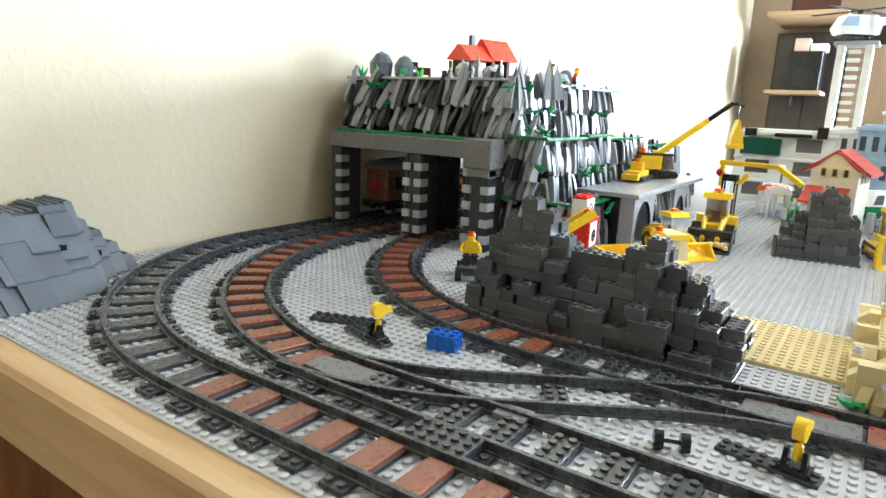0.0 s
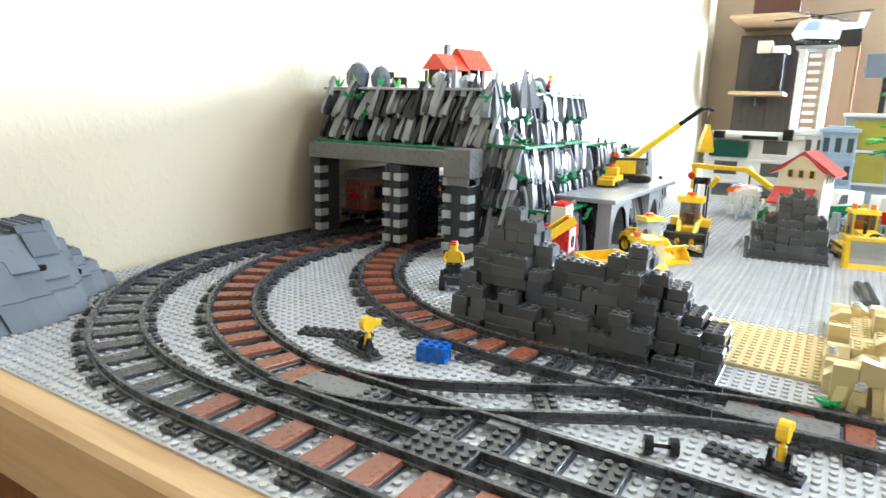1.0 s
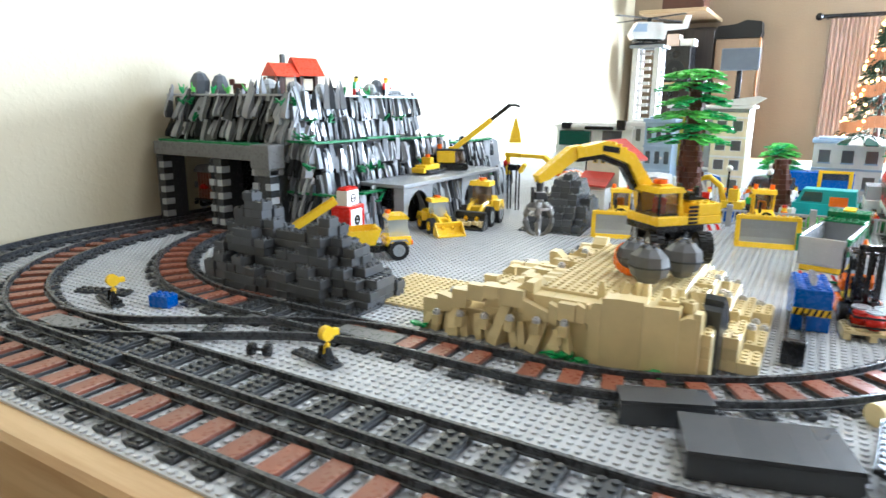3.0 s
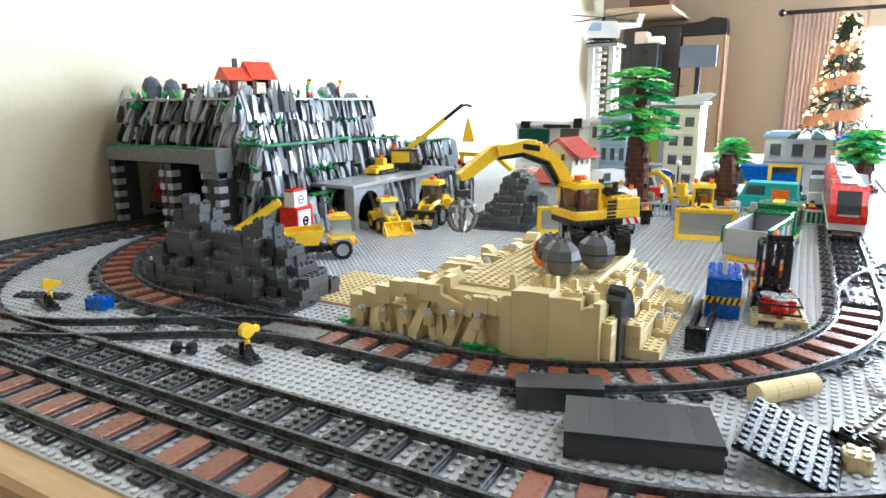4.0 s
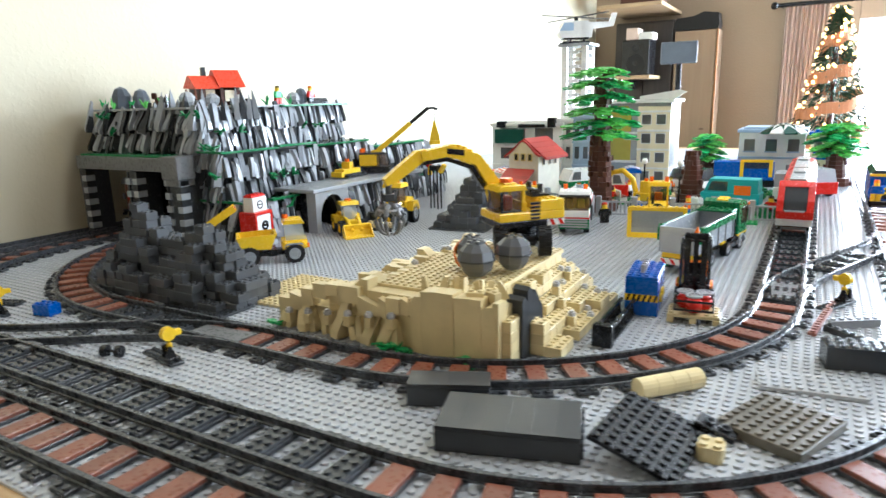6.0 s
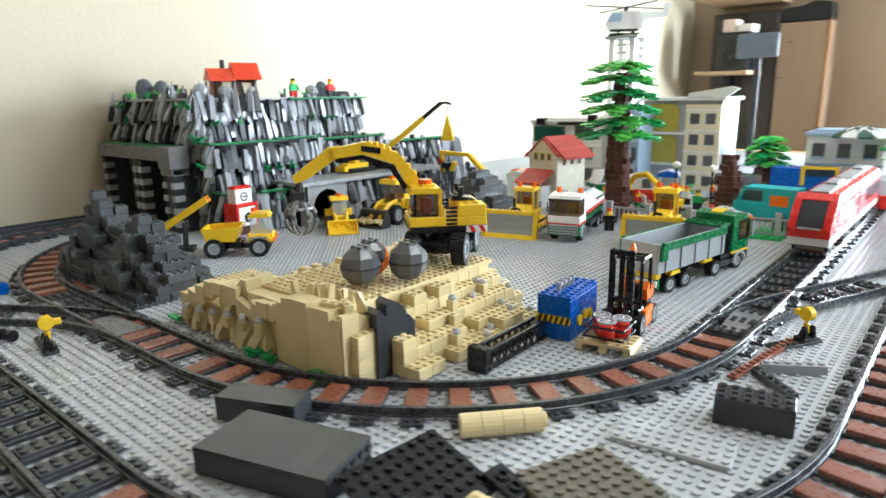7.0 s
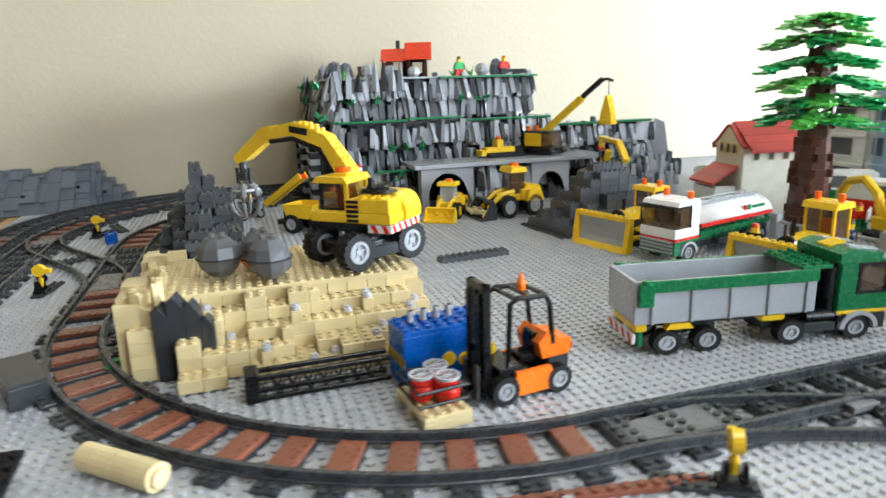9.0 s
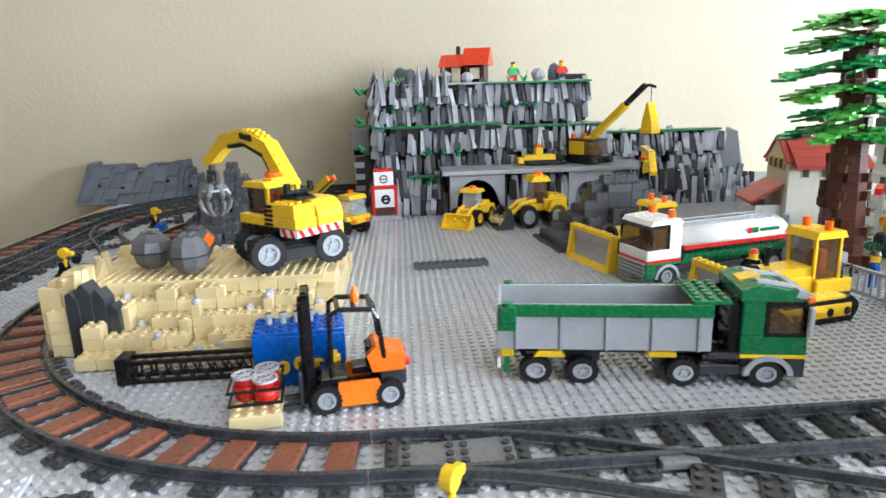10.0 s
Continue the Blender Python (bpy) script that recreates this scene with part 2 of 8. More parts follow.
        for i in range(len(pts) - 1):
            fs += [(i * n + k, i * n + (k + 1) % n, (i + 1) * n + (k + 1) % n, (i + 1) * n + k) for k in range(n)]
        fs += [tuple(range(n))[::-1], tuple(range((len(pts) - 1) * n, len(pts) * n))]
        return self.add(vs, fs)

    def ball(self, c, r, n=8, m=4, sz=1.0):
        vs = [(c[0], c[1], c[2] - r * sz)]
        for j in range(1, m):
            a = math.pi * j / m
            vs += [(c[0] + r * math.sin(a) * math.cos(2 * math.pi * k / n), c[1] + r * math.sin(a) * math.sin(2 * math.pi * k / n), c[2] - r * sz * math.cos(a)) for k in range(n)]
        vs.append((c[0], c[1], c[2] + r * sz))
        top = len(vs) - 1
        fs = [(0, 1 + (k + 1) % n, 1 + k) for k in range(n)]
        for j in range(m - 2):
            fs += [(1 + j * n + k, 1 + j * n + (k + 1) % n, 1 + (j + 1) * n + (k + 1) % n, 1 + (j + 1) * n + k) for k in range(n)]
        fs += [(top, 1 + (m - 2) * n + k, 1 + (m - 2) * n + (k + 1) % n) for k in range(n)]
        return self.add(vs, fs)

    def data(self, name, mat, smooth=False):
        me = bpy.data.meshes.new(name)
        me.from_pydata(self.v, [], self.f)
        bm = bmesh.new()
        bm.from_mesh(me)
        bmesh.ops.recalc_face_normals(bm, faces=bm.faces)
        bm.to_mesh(me)
        bm.free()
        me.materials.append(mat)
        if smooth:
            for p in me.polygons:
                p.use_smooth = True
        return me


def part(name, mesh, mat=None, parent=None, label="", smooth=False, m=None):
    me = mesh.data(name, mat, smooth) if isinstance(mesh, Mesh) else mesh
    ob = new(name, me)
    ob.parent = parent
    if m is not None:
        ob.matrix_local = m
    if label:
        tagged(ob, label)
    return ob


def thing(name, m, label, category, group="", kind=""):
    ob = new(name)
    ob.empty_display_size = 0.01
    ob.matrix_world = m
    return tagged(ob, label, category, group, kind)


def solid(name, mesh, mat, label, category="", kind="structure", m=None, group="", smooth=False):
    ob = part(name, mesh, mat, None, "", smooth, m)
    return tagged(ob, label, category, group, kind)


# ---- the room, in metres ----
def slab(x0, y0, z0, x1, y1, z1, b=0.003):
    return Mesh(1.0).box(x0, y0, z0, x1, y1, z1, b)


XW, YN, XE, YS, ZF, ZC = -0.684, 3.95, 2.4, -1.3, -0.75, 1.7
solid("wall_west", slab(XW - 0.1, YS, ZF, XW, YN + 0.1, ZC), WALL, "cream wall with knock-down plaster texture", "wall")
# far wall with a window opening
wx0, wx1, wz0, wz1 = 0.60, 1.75, -0.30, 0.545
wall_n = Mesh(1.0)
wall_n.box(XW, YN, ZF, wx0, YN + 0.1, ZC, 0.003).box(wx1, YN, ZF, XE, YN + 0.1, ZC, 0.003)
wall_n.box(wx0, YN, ZF, wx1, YN + 0.1, wz0, 0.003).box(wx0, YN, wz1, wx1, YN + 0.1, ZC, 0.003)
solid("wall_north", wall_n, WALLB, "tan painted wall with a bright window", "wall")
# South wall and ceiling are unseen, added to close the room's light
solid("wall_south", slab(XW, YS - 0.1, ZF, XE, YS, ZC), WALLB, "tan painted wall behind the table", "wall")
solid("floor", slab(XW, YS, ZF - 0.05, XE, YN, ZF), FLOORW, "brown wooden floor under the table", "floor")
solid("ceiling", slab(XW, YS, ZC, XE, YN, ZC + 0.05), CEIL, "white painted ceiling", "ceiling")
# Unseen east wall; its window opening is added for the side fill
wall_e = Mesh(1.0)
wall_e.box(XE, YS, ZF, XE + 0.1, 1.4, ZC, 0.003).box(XE, 2.7, ZF, XE + 0.1, YN, ZC, 0.003)
wall_e.box(XE, 1.4, ZF, XE + 0.1, 2.7, 0.15, 0.003).box(XE, 1.4, 1.35, XE + 0.1, 2.7, ZC, 0.003)
solid("wall_east", wall_e, WALLB, "tan painted wall with a window", "wall")
win = thing("window_1", pose((wx0 + wx1) / 2, YN, wz0), "white framed window with bright daylight outside", "window", "", "structure")
wm = Mesh(1.0)
hw, hh = (wx1 - wx0) / 2, wz1 - wz0
wm.box(-hw, 0, 0, -hw + 0.03, 0.06, hh, 0.003).box(hw - 0.03, 0, 0, hw, 0.06, hh, 0.003)
wm.box(-hw + 0.03, 0, hh - 0.03, hw - 0.03, 0.06, hh, 0.003).box(-hw + 0.03, 0, 0, hw - 0.03, 0.06, 0.03, 0.003).box(-0.015, 0.01, 0.03, 0.015, 0.05, hh - 0.03, 0.003)
part("window_frame", wm, WHT, win)
solid("backdrop", slab(-0.3, YN + 0.6, -1.0, 3.2, YN + 0.62, 1.8), DAY, "bright overcast daylight outside the window", "backdrop")

# table: pine board edge on stained posts
TY = 0.324
table = thing("table", pose(0.5, 1.5, ZF), "wooden layout table with a planed pine edge on stained posts", "table")
inv = pose(-0.5, -1.5, -ZF)
part("table_top", slab(XW + 0.002, TY + 0.02, -0.030, 1.45, 3.05, -0.0045), PINE, table, m=inv)
part("edge_board", slab(XW + 0.002, TY - 0.018, -0.062, 1.45, TY + 0.018, -0.0012, 0.004), PINE, table, "planed pine edge board with knots", m=inv)
for px in (-0.60, 0.75):
    part("post", slab(px, TY - 0.012, ZF, px + 0.09, TY + 0.07, -0.064, 0.004), STAIN, table, "orange-stained pine post", m=inv)
bolt = Mesh(1.0)
bolt.cyl((0, 0, 0), 0.009, -0.004, 16, "y").cyl((0, -0.004, 0), 0.004, -0.003, 6, "y")
solid("bolt", bolt, SLV, "zinc bolt head in the pine board", "bolt", "", pose(-0.62, TY - 0.018, -0.03))

# ---- baseplates ----
def plate_data(n):
    me = Mesh()
    me.box(0.01, 0.01, -0.5, 31.99, 31.99, 0, 0.04)
    me.studs(0, 0, 0, 32, 32, n)
    return me.data("baseplate", BASE)


NEAR_PLATE, FAR_PLATE = plate_data(10), plate_data(6)
BX, BY = -0.679, 0.330
base_root = thing("baseplates", pose(BX, BY, 0), "light grey studded baseplates laid edge to edge over the table", "baseplate", "", "structure")
for i in range(7):
    for j in range(10):
        part("baseplate", NEAR_PLATE if j < 4 else FAR_PLATE, None, base_root, m=pose(i * 32 * S, j * 32 * S, 0.0004 * ((i * 7 + j * 3) % 3)))


# ---- railway track ----
RAILPROF = [(-0.30, 0.40), (0.30, 0.40), (0.30, 0.55), (0.17, 0.62), (0.17, 1.05), (0.22, 1.10), (0.22, 1.24), (0.18, 1.28), (-0.18, 1.28), (-0.22, 1.24), (-0.22, 1.10), (-0.17, 1.05), (-0.17, 0.62), (-0.30, 0.55)]


def sweep(mesh, pts, off):
    """The rail profile along centre points (x, y, heading), off to one side."""
    n = len(RAILPROF)
    vs, fs = [], []
    for x, y, h in pts:
        for u, z in RAILPROF:
            vs.append((x - math.sin(h) * (off + u), y + math.cos(h) * (off + u), z))
    for i in range(len(pts) - 1):
        fs += [(i * n + k, i * n + (k + 1) % n, (i + 1) * n + (k + 1) % n, (i + 1) * n + k) for k in range(n)]
    fs += [tuple(range(n))[::-1], tuple(range((len(pts) - 1) * n, len(pts) * n))]
    mesh.add(vs, fs)


def sleeper_data():
    me = Mesh()
    me.box(-1, -4, 0, 1, 4, 0.4, 0.05)
    me.studs(-1, -4, 0.4, 2, 1, 8).studs(-1, 3, 0.4, 2, 1, 8)
    return me.data("sleeper", RAIL)


SLEEPER = sleeper_data()
SLEEPER_TILE = Mesh().box(-0.98, -1.98, 0.4, 0.98, 1.98, 0.8, 0.05).data("sleeper_tile", TILE)
tp = Mesh().box(-0.98, -1.98, 0.4, 0.98, 1.98, 0.78, 0.05)
tp.studs(-1, -2, 0.78, 2, 4, 8)
SLEEPER_PLATE = tp.data("sleeper_plate", DBG)
BLUNT = Mesh().box(-0.48, -1.98, 0.4, 0.48, 1.98, 0.8, 0.05).data("sleeper_tile", TILE)


def track(name, pts, ties, top, label):
    ob = thing(name, pose(0, 0, 0), label, "toy track", "pieces of toy railway track")
    for off in (-2.5, 2.5):
        me = Mesh()
        sweep(me, pts, off)
        part("rail", me, RAIL, ob)
    for x, y, h in ties:
        m = Matrix.Translation((x * S, y * S, 0.0005)) @ Matrix.Rotation(h, 4, "Z")
        part("sleeper", SLEEPER, None, ob, m=m)
        if top:
            part(top.name.split(".")[0], top, None, ob, m=m)
    return ob


def straight_piece(n, top, label):
    return track("straight_track", [(0.03, 0, 0), (n - 0.03, 0, 0)], [(k, 0, 0) for k in range(2, n, 4)], top, label)


def arc(a):
    return 40 * math.sin(a), 40 * (1 - math.cos(a)), a


def curve_piece(top, label):
    q = radians(22.5)
    return track("curved_track", [arc(q * i / 8 + 0.0005 * (1 if i == 0 else -1 if i == 8 else 0)) for i in range(9)], [arc(q * k) for k in (0.125, 0.375, 0.625, 0.875)], top, label)


BROWN_L, GREY_L = "dark grey toy rail with reddish-brown sleeper tiles", "dark grey toy rail with grey studded sleepers"
protos = {("s", 16, 1): straight_piece(16, SLEEPER_TILE, BROWN_L), ("s", 16, 0): straight_piece(16, SLEEPER_PLATE, GREY_L), ("s", 6, 1): straight_piece(6, SLEEPER_TILE, BROWN_L), ("s", 6, 0): straight_piece(6, SLEEPER_PLATE, GREY_L), ("c", 1): curve_piece(SLEEPER_TILE, BROWN_L), ("c", 0): curve_piece(None, GREY_L), ("s", 16, 2): straight_piece(16, None, GREY_L)}
used = set()


def lay(key, x, y, deg):
    m = pose(x, y, 0.0006, 0, 0, deg)
    if key in used:
        return copy_thing(protos[key], m)
    used.add(key)
    protos[key].matrix_world = m
    return protos[key]


def run(x, y, deg, pattern):
    """Straight pieces end to end; each entry is (studs, browntiles)."""
    for n, top in pattern:
        lay(("s", n, top), x, y, deg)
        x += n * S * math.cos(radians(deg))
        y += n * S * math.sin(radians(deg))


def quarter(cx, cy, start, top=1):
    """Four curved pieces to the left round (cx, cy), starting at that heading."""
    for k in range(4):
        h = radians(start + 22.5 * k)
        lay(("c", top), cx + 0.32 * math.sin(h), cy - 0.32 * math.cos(h), start + 22.5 * k)


# outer line along the table edge
YA, YB, YC = 0.370, 0.434, 0.562
run(-0.320, YA, 0, [(16, 1)] * 9)
quarter(-0.320, YA + 0.32, -90, 0)
run(-0.640, YA + 0.32, 90, [(16, 2)] * 4)
# middle line
run(-0.247, YB, 0, [(16, 0)] * 4)
quarter(-0.247, YB + 0.32, -90)
quarter(0.265, YB + 0.32, 0)
run(0.585, YB + 0.32, 90, [(16, 1)] * 11)
run(-0.567, YB + 0.32, 90, [(16, 1)] * 3)
# inner line
run(-0.167, YC, 0, [(16, 0), (16, 1), (6, 1)])
quarter(-0.167, YC + 0.32, -90)
quarter(0.137, YC + 0.32, 0)
run(0.457, YC + 0.32, 90, [(16, 0)] * 3 + [(16, 1)] * 7)
run(-0.487, YC + 0.32, 90, [(16, 1)])
for key, ob in protos.items():
    if key not in used:
        lay(key, -0.640, YA + 0.32 + 0.512, 90)


def crossover(x, y, deg, lateral, side, bend=22.5, r=40.0):
    """A pair of points: rails that leave one line at an angle and join the next."""
    q = radians(bend)
    mid = (lateral / S - 2 * r * (1 - math.cos(q))) / math.sin(q)
    pts = [(r * math.sin(q * i / 8), r * (1 - math.cos(q * i / 8)), q * i / 8) for i in range(9)]
    ex, ey, _ = pts[-1]
    fx, fy = ex + mid * math.cos(q), ey + mid * math.sin(q)
    tail = []
    for i in range(1, 9):
        a = q * (1 - i / 8)
        tail.append((fx + r * (math.sin(q) - math.sin(a)), fy + r * (math.cos(a) - math.cos(q)), a))
    pts = [(px, side * py, side * h) for px, py, h in pts + [(fx, fy, q)] + tail]
    n = int(mid // 4)
    ties = [(ex + (2 + 4 * k) * math.cos(q), side * (ey + (2 + 4 * k) * math.sin(q)), side * q) for k in range(n)]
    ob = thing("track_switch", pose(x, y, 0.0009, 0, 0, deg), "dark grey toy railway points joining two lines", "toy track", "pieces of toy railway track")
    for off in (-2.5, 2.5):
        me = Mesh()
        sweep(me, pts, off)
        part("rail", me, RAIL, ob)
    for tx, ty, h in ties[1:-1]:
        part("sleeper_plate", SLEEPER_PLATE, None, ob, m=Matrix.Translation((tx * S, ty * S, -0.0012)) @ Matrix.Rotation(h, 4, "Z"))
    total = pts[-1][0]
    for fxs in (20.0, total - 20.0):
        fy0 = 2.5 if fxs == 20.0 else lateral / S - 2.5
        fr = Mesh().box(fxs - 1.3, side * fy0 - 1.0, 0.42, fxs + 1.3, side * fy0 + 1.0, 1.0, 0.05)
        part("frog_plate", fr, MGR, ob, "flat grey plate at the rail crossing")
    for bx, by in ((5.5, 0.3), (total - 5.5, lateral / S - 0.3)):
        part("blade_plate", Mesh().prism([(bx - 4, side * by - 1.2), (bx + 4, side * by - 1.8), (bx + 4, side * by + 1.8), (bx - 4, side * by + 1.2)], 0.45, 0.83, "z"), MGR, ob, "flat grey blade plate between the rails")
    return ob


crossover(-0.300, YB, 0, YC - YB, 1, 32.0, 30.0)
crossover(0.457, 0.886, 90, 0.128, -1)


# ---- small signals at the points ----
def switch_stand(m):
    ob = thing("switch_stand", m, "yellow and black toy points lever on a dark grey plate", "points lever", "yellow points levers")
    part("base_plate", Mesh().brick(-1, -2, 0, 2, 8, 0.4), DBG, ob)
    b = Mesh().box(-0.9, -1.2, 0.4, 0.9, 1.2, 0.9, 0.05).prism([(-0.8, 0.9), (0.5, 0.9), (0.0, 2.4), (-0.5, 2.4)], -0.9, -0.5).prism([(-0.8, 0.9), (0.5, 0.9), (0.0, 2.4), (-0.5, 2.4)], 0.5, 0.9)
    part("bracket", b, BLK, ob)
    lev = Mesh().tube([(0, 0, 1.4), (0.15, 0, 2.6), (0.1, 0, 3.4)], 0.38, 10).cyl((0.1, -0.45, 4.0), 0.95, 0.9, 16, "y").box(0.6, -0.4, 3.5, 1.9, 0.4, 4.3, 0.1)
    part("lever", lev, YEL, ob)
    return ob


for sx, sy, sa in ((0.003, 0.498, 80), (-0.285, 0.500, 75), (0.515, 0.922, 150)):
    switch_stand(pose(sx, sy, 0.0017, 0, 0, sa) @ Matrix.Scale(0.82, 4))


# ---- bricks: one mesh for each size and colour ----
BRICKS = {}


def brick_mesh(nx, ny, h, mat, n=8):
    key = (nx, ny, h, mat.name)
    if key not in BRICKS:
        BRICKS[key] = Mesh().brick(-nx / 2, -ny / 2, 0, nx, ny, h, n).data("brick", mat)
    return BRICKS[key]


def loose(name, nx, ny, h, mat, m, label, category="toy brick", group="loose bricks on the baseplates"):
    return tagged(part(name, brick_mesh(nx, ny, h, mat), None, None, m=m), label, category, group)


loose("toy_brick", 3, 2, 1.6, BLU, pose(-0.239, 0.525, 0.0012, 0, 0, 12), "small bright blue toy brick lying on a baseplate")
loose("toy_plate", 2, 8, 0.4, DBG, pose(-0.335, 0.520, 0.0012, 0, 0, -70), "dark grey toy plate between two tracks")
loose("toy_plate", 5, 3, 1.2, DBG, pose(-0.155, 0.402, 0.0012, 0, 0, 0), "dark grey studded toy plate between two tracks")
loose("toy_brick", 6, 3, 2.4, DBG, pose(0.519, 0.746, 0.0012, 0, 0, 12), "dark grey toy brick lying beside the track")
loose("toy_brick", 11, 2, 0.8, PILE, pose(0.050, 0.960, 0.0012, 0, 0, 95), "long dark grey toy beam lying on the baseplates")
loose("toy_plate", 7, 8, 0.9, DTAN, pose(0.472, 0.607, 0.0016, 0, 0, -23), "dark taupe studded toy plate lying flat", "toy plate")
loose("toy_brick", 6, 1, 1.0, LBG, pose(0.521, 0.848, 0.0012, 0, 0, 32), "light grey toy brick bar lying loose")
loose("toy_brick", 6, 1, 0.8, DBG, pose(0.516, 0.811, 0.0012, 0, 0, -44), "dark grey thin toy bar lying loose")
loose("toy_plate", 14, 1, 0.4, TILE, pose(0.4965, 0.861, 0.0012, 0, 0, 81), "reddish-brown thin toy bar by the track", "toy plate")
loose("toy_plate", 6, 1, 0.4, TILE, pose(-0.185, 0.598, 0.0012, 0, 0, 0), "reddish-brown thin toy plate beside the brick heap", "toy plate")
loose("toy_plate", 9, 4, 0.4, BASE, pose(0.488, 0.688, 0.0012, 0, 0, 8), "light grey studded plate lying among the baseplates", "toy plate")
# flat dark blocks by the curve
blk = thing("brick_slab", pose(0.3205, 0.5185, 0.001, 0, 0, 17), "flat dark grey slab of tiles with studs showing on its end", "toy brick", "loose bricks on the baseplates")
part("slab_body", Mesh().box(-5.9, -3.1, 0, 5.5, 3.1, 1.9, 0.06), DBG, blk)
for k in range(6):
    part("tile_strip", Mesh().box(-5.9 + k * 1.9, -3.1, 1.9, -5.9 + (k + 1) * 1.9 - 0.004, 3.1, 2.24, 0.003), DBG, blk)
se = Mesh()
for k in range(6):
    for q in range(2):
        se.cyl((5.5, -2.6 + k * 1.04, 0.55 + q * 1.0), 0.3, 0.22, 10, "x")
part("end_studs", se, DBG, blk)
blk2 = thing("brick_slab", pose(0.258, 0.548, 0.001, 0, 0, 24), "small dark grey tiled block beside the curved track", "toy brick", "loose bricks on the baseplates")
part("slab_body", Mesh().box(-4.0, -1.5, 0, 3.6, 1.5, 1.9, 0.06), DBG, blk2)
for k in range(2):
    part("tile_strip", Mesh().box(-4.0 + k * 3.8, -1.5, 1.9, -4.0 + (k + 1) * 3.8 - 0.004, 1.5, 2.24, 0.003), DBG, blk2)
bp = thing("toy_plate", pose(0.402, 0.545, 0.0100, 0, 15, -6), "black studded toy plate leaning on the slab", "toy plate", "loose bricks on the baseplates")
part("plate", Mesh().brick(-3.5, -4.5, 0, 7, 9, 0.4), BLK, bp)
part("bracket", Mesh().box(2.2, 3.9, 0.42, 5.4, 5.9, 0.9, 0.08).ring((3.2, 4.9, 0.9), 0.3, 0.5, 0.2, 12, "z").ring((4.4, 4.9, 0.9), 0.3, 0.5, 0.2, 12, "z"), BLK, bp)
cylr = thing("round_brick_column", pose(0.397, 0.631, 0.0092, 90, 0, 138), "tan round brick column lying on its side", "toy brick", "loose bricks on the baseplates")
cm = Mesh()
for k in range(4):
    cm.cyl((0, 0, -3.4 + k * 1.7), 1.0, 1.65, 18)
cm.cyl((0, 0, 3.4), 0.65, 0.25, 14)
part("column", cm, TAN, cylr)
rb = Mesh()
rb.cyl((0, 0, 0), 0.95, 1.2, 16).studs(-1, -1, 1.2, 2, 2)
for k in range(4):
    rb.cyl((0.55 * math.cos(k * 1.57 + 0.78), 0.55 * math.sin(k * 1.57 + 0.78), 0), 0.62, 1.19, 12)
tagged(part("round_brick", rb, TAN, None, m=pose(0.437, 0.553, 0.0012)), "small tan round toy brick", "toy brick", "loose bricks on the baseplates")
ax = Mesh()
ax.cyl((-0.1, -1.5, 0.9), 0.85, 0.8, 12, "y").cyl((-0.1, 0.7, 0.9), 0.85, 0.8, 12, "y").cyl((-0.1, -0.7, 0.9), 0.2, 1.4, 8, "y")
tagged(part("wheel_axle", ax, BLK, None, m=pose(-0.056, 0.482, 0.0012, 0, 0, -70) @ Matrix.Scale(0.8, 4)), "two small black toy wheels on an axle", "toy wheels")


# ---- heaps of bricks ----
def plain_brick(nx, ny, mat):
    """A brick with no studs, for the courses that others cover."""
    key = (nx, ny, "plain", mat.name)
    if key not in BRICKS:
        BRICKS[key] = Mesh().box(-nx / 2 + 0.02, -ny / 2 + 0.02, 0, nx / 2 - 0.02, ny / 2 - 0.02, 1.19, 0.05).data("brick", mat)
    return BRICKS[key]


def brick_field(ob, field, mat, rnd, bare=(), out=0.0, along=0.6):
    """Lays courses of bricks over a field of heights {(i, j): courses}, in cells of two studs; hidden bricks are left out."""
    def at(i, j):
        return field.get((i, j), 0)

    for c in range(max(field.values())):
        done = set()
        cells = sorted((q for q, v in field.items() if v > c), key=lambda q: (q[1], q[0]) if c % 2 else q)
        for i, j in cells:
            if (i, j) in done:
                continue
            span = [(i, j)]
            step = (1, 0) if (rnd.random() < along) else (0, 1)
            nxt = (i + step[0], j + step[1])
            if rnd.random() < 0.72 and nxt not in done and at(*nxt) > c and (at(*nxt) == c + 1) == (at(i, j) == c + 1):
                span.append(nxt)
            done.update(span)
            top = any(at(*q) == c + 1 and q not in bare for q in span)
            side = any(at(a + u, b + v) <= c for a, b in span for u, v in ((1, 0), (-1, 0), (0, 1), (0, -1)))
            if not (top or side):
                continue
            nx = 4 if len(span) == 2 and step[0] else 2
            ny = 4 if len(span) == 2 and step[1] else 2
            data = brick_mesh(nx, ny, 1.2, mat) if top else plain_brick(nx, ny, mat)
            dx, dy = rnd.choice((0, 0, out, -out)), rnd.choice((0, 0, out, -out))
            part("brick", data, None, ob, m=pose((2 * i + nx / 2 + dx) * S, (2 * j + ny / 2 + dy) * S, c * 1.2 * S + 0.0012))


def heap(name, m, ridge, fall, mat, label, seed, out=0.0):
    """A heap with heights along its ridge and falls across it."""
    rnd = random.Random(seed)
    ob = thing(name, m, label, "brick heap", "heaps of grey bricks")
    field = {}
    for i, r in enumerate(ridge):
        for j, f in enumerate(fall):
            h = round(r * (1 - f)) - (rnd.choice((0, 0, 0, 1)) if f else 0)
            if h > 0:
                field[i, j] = h
    brick_field(ob, field, mat, rnd, out=out)
    return ob


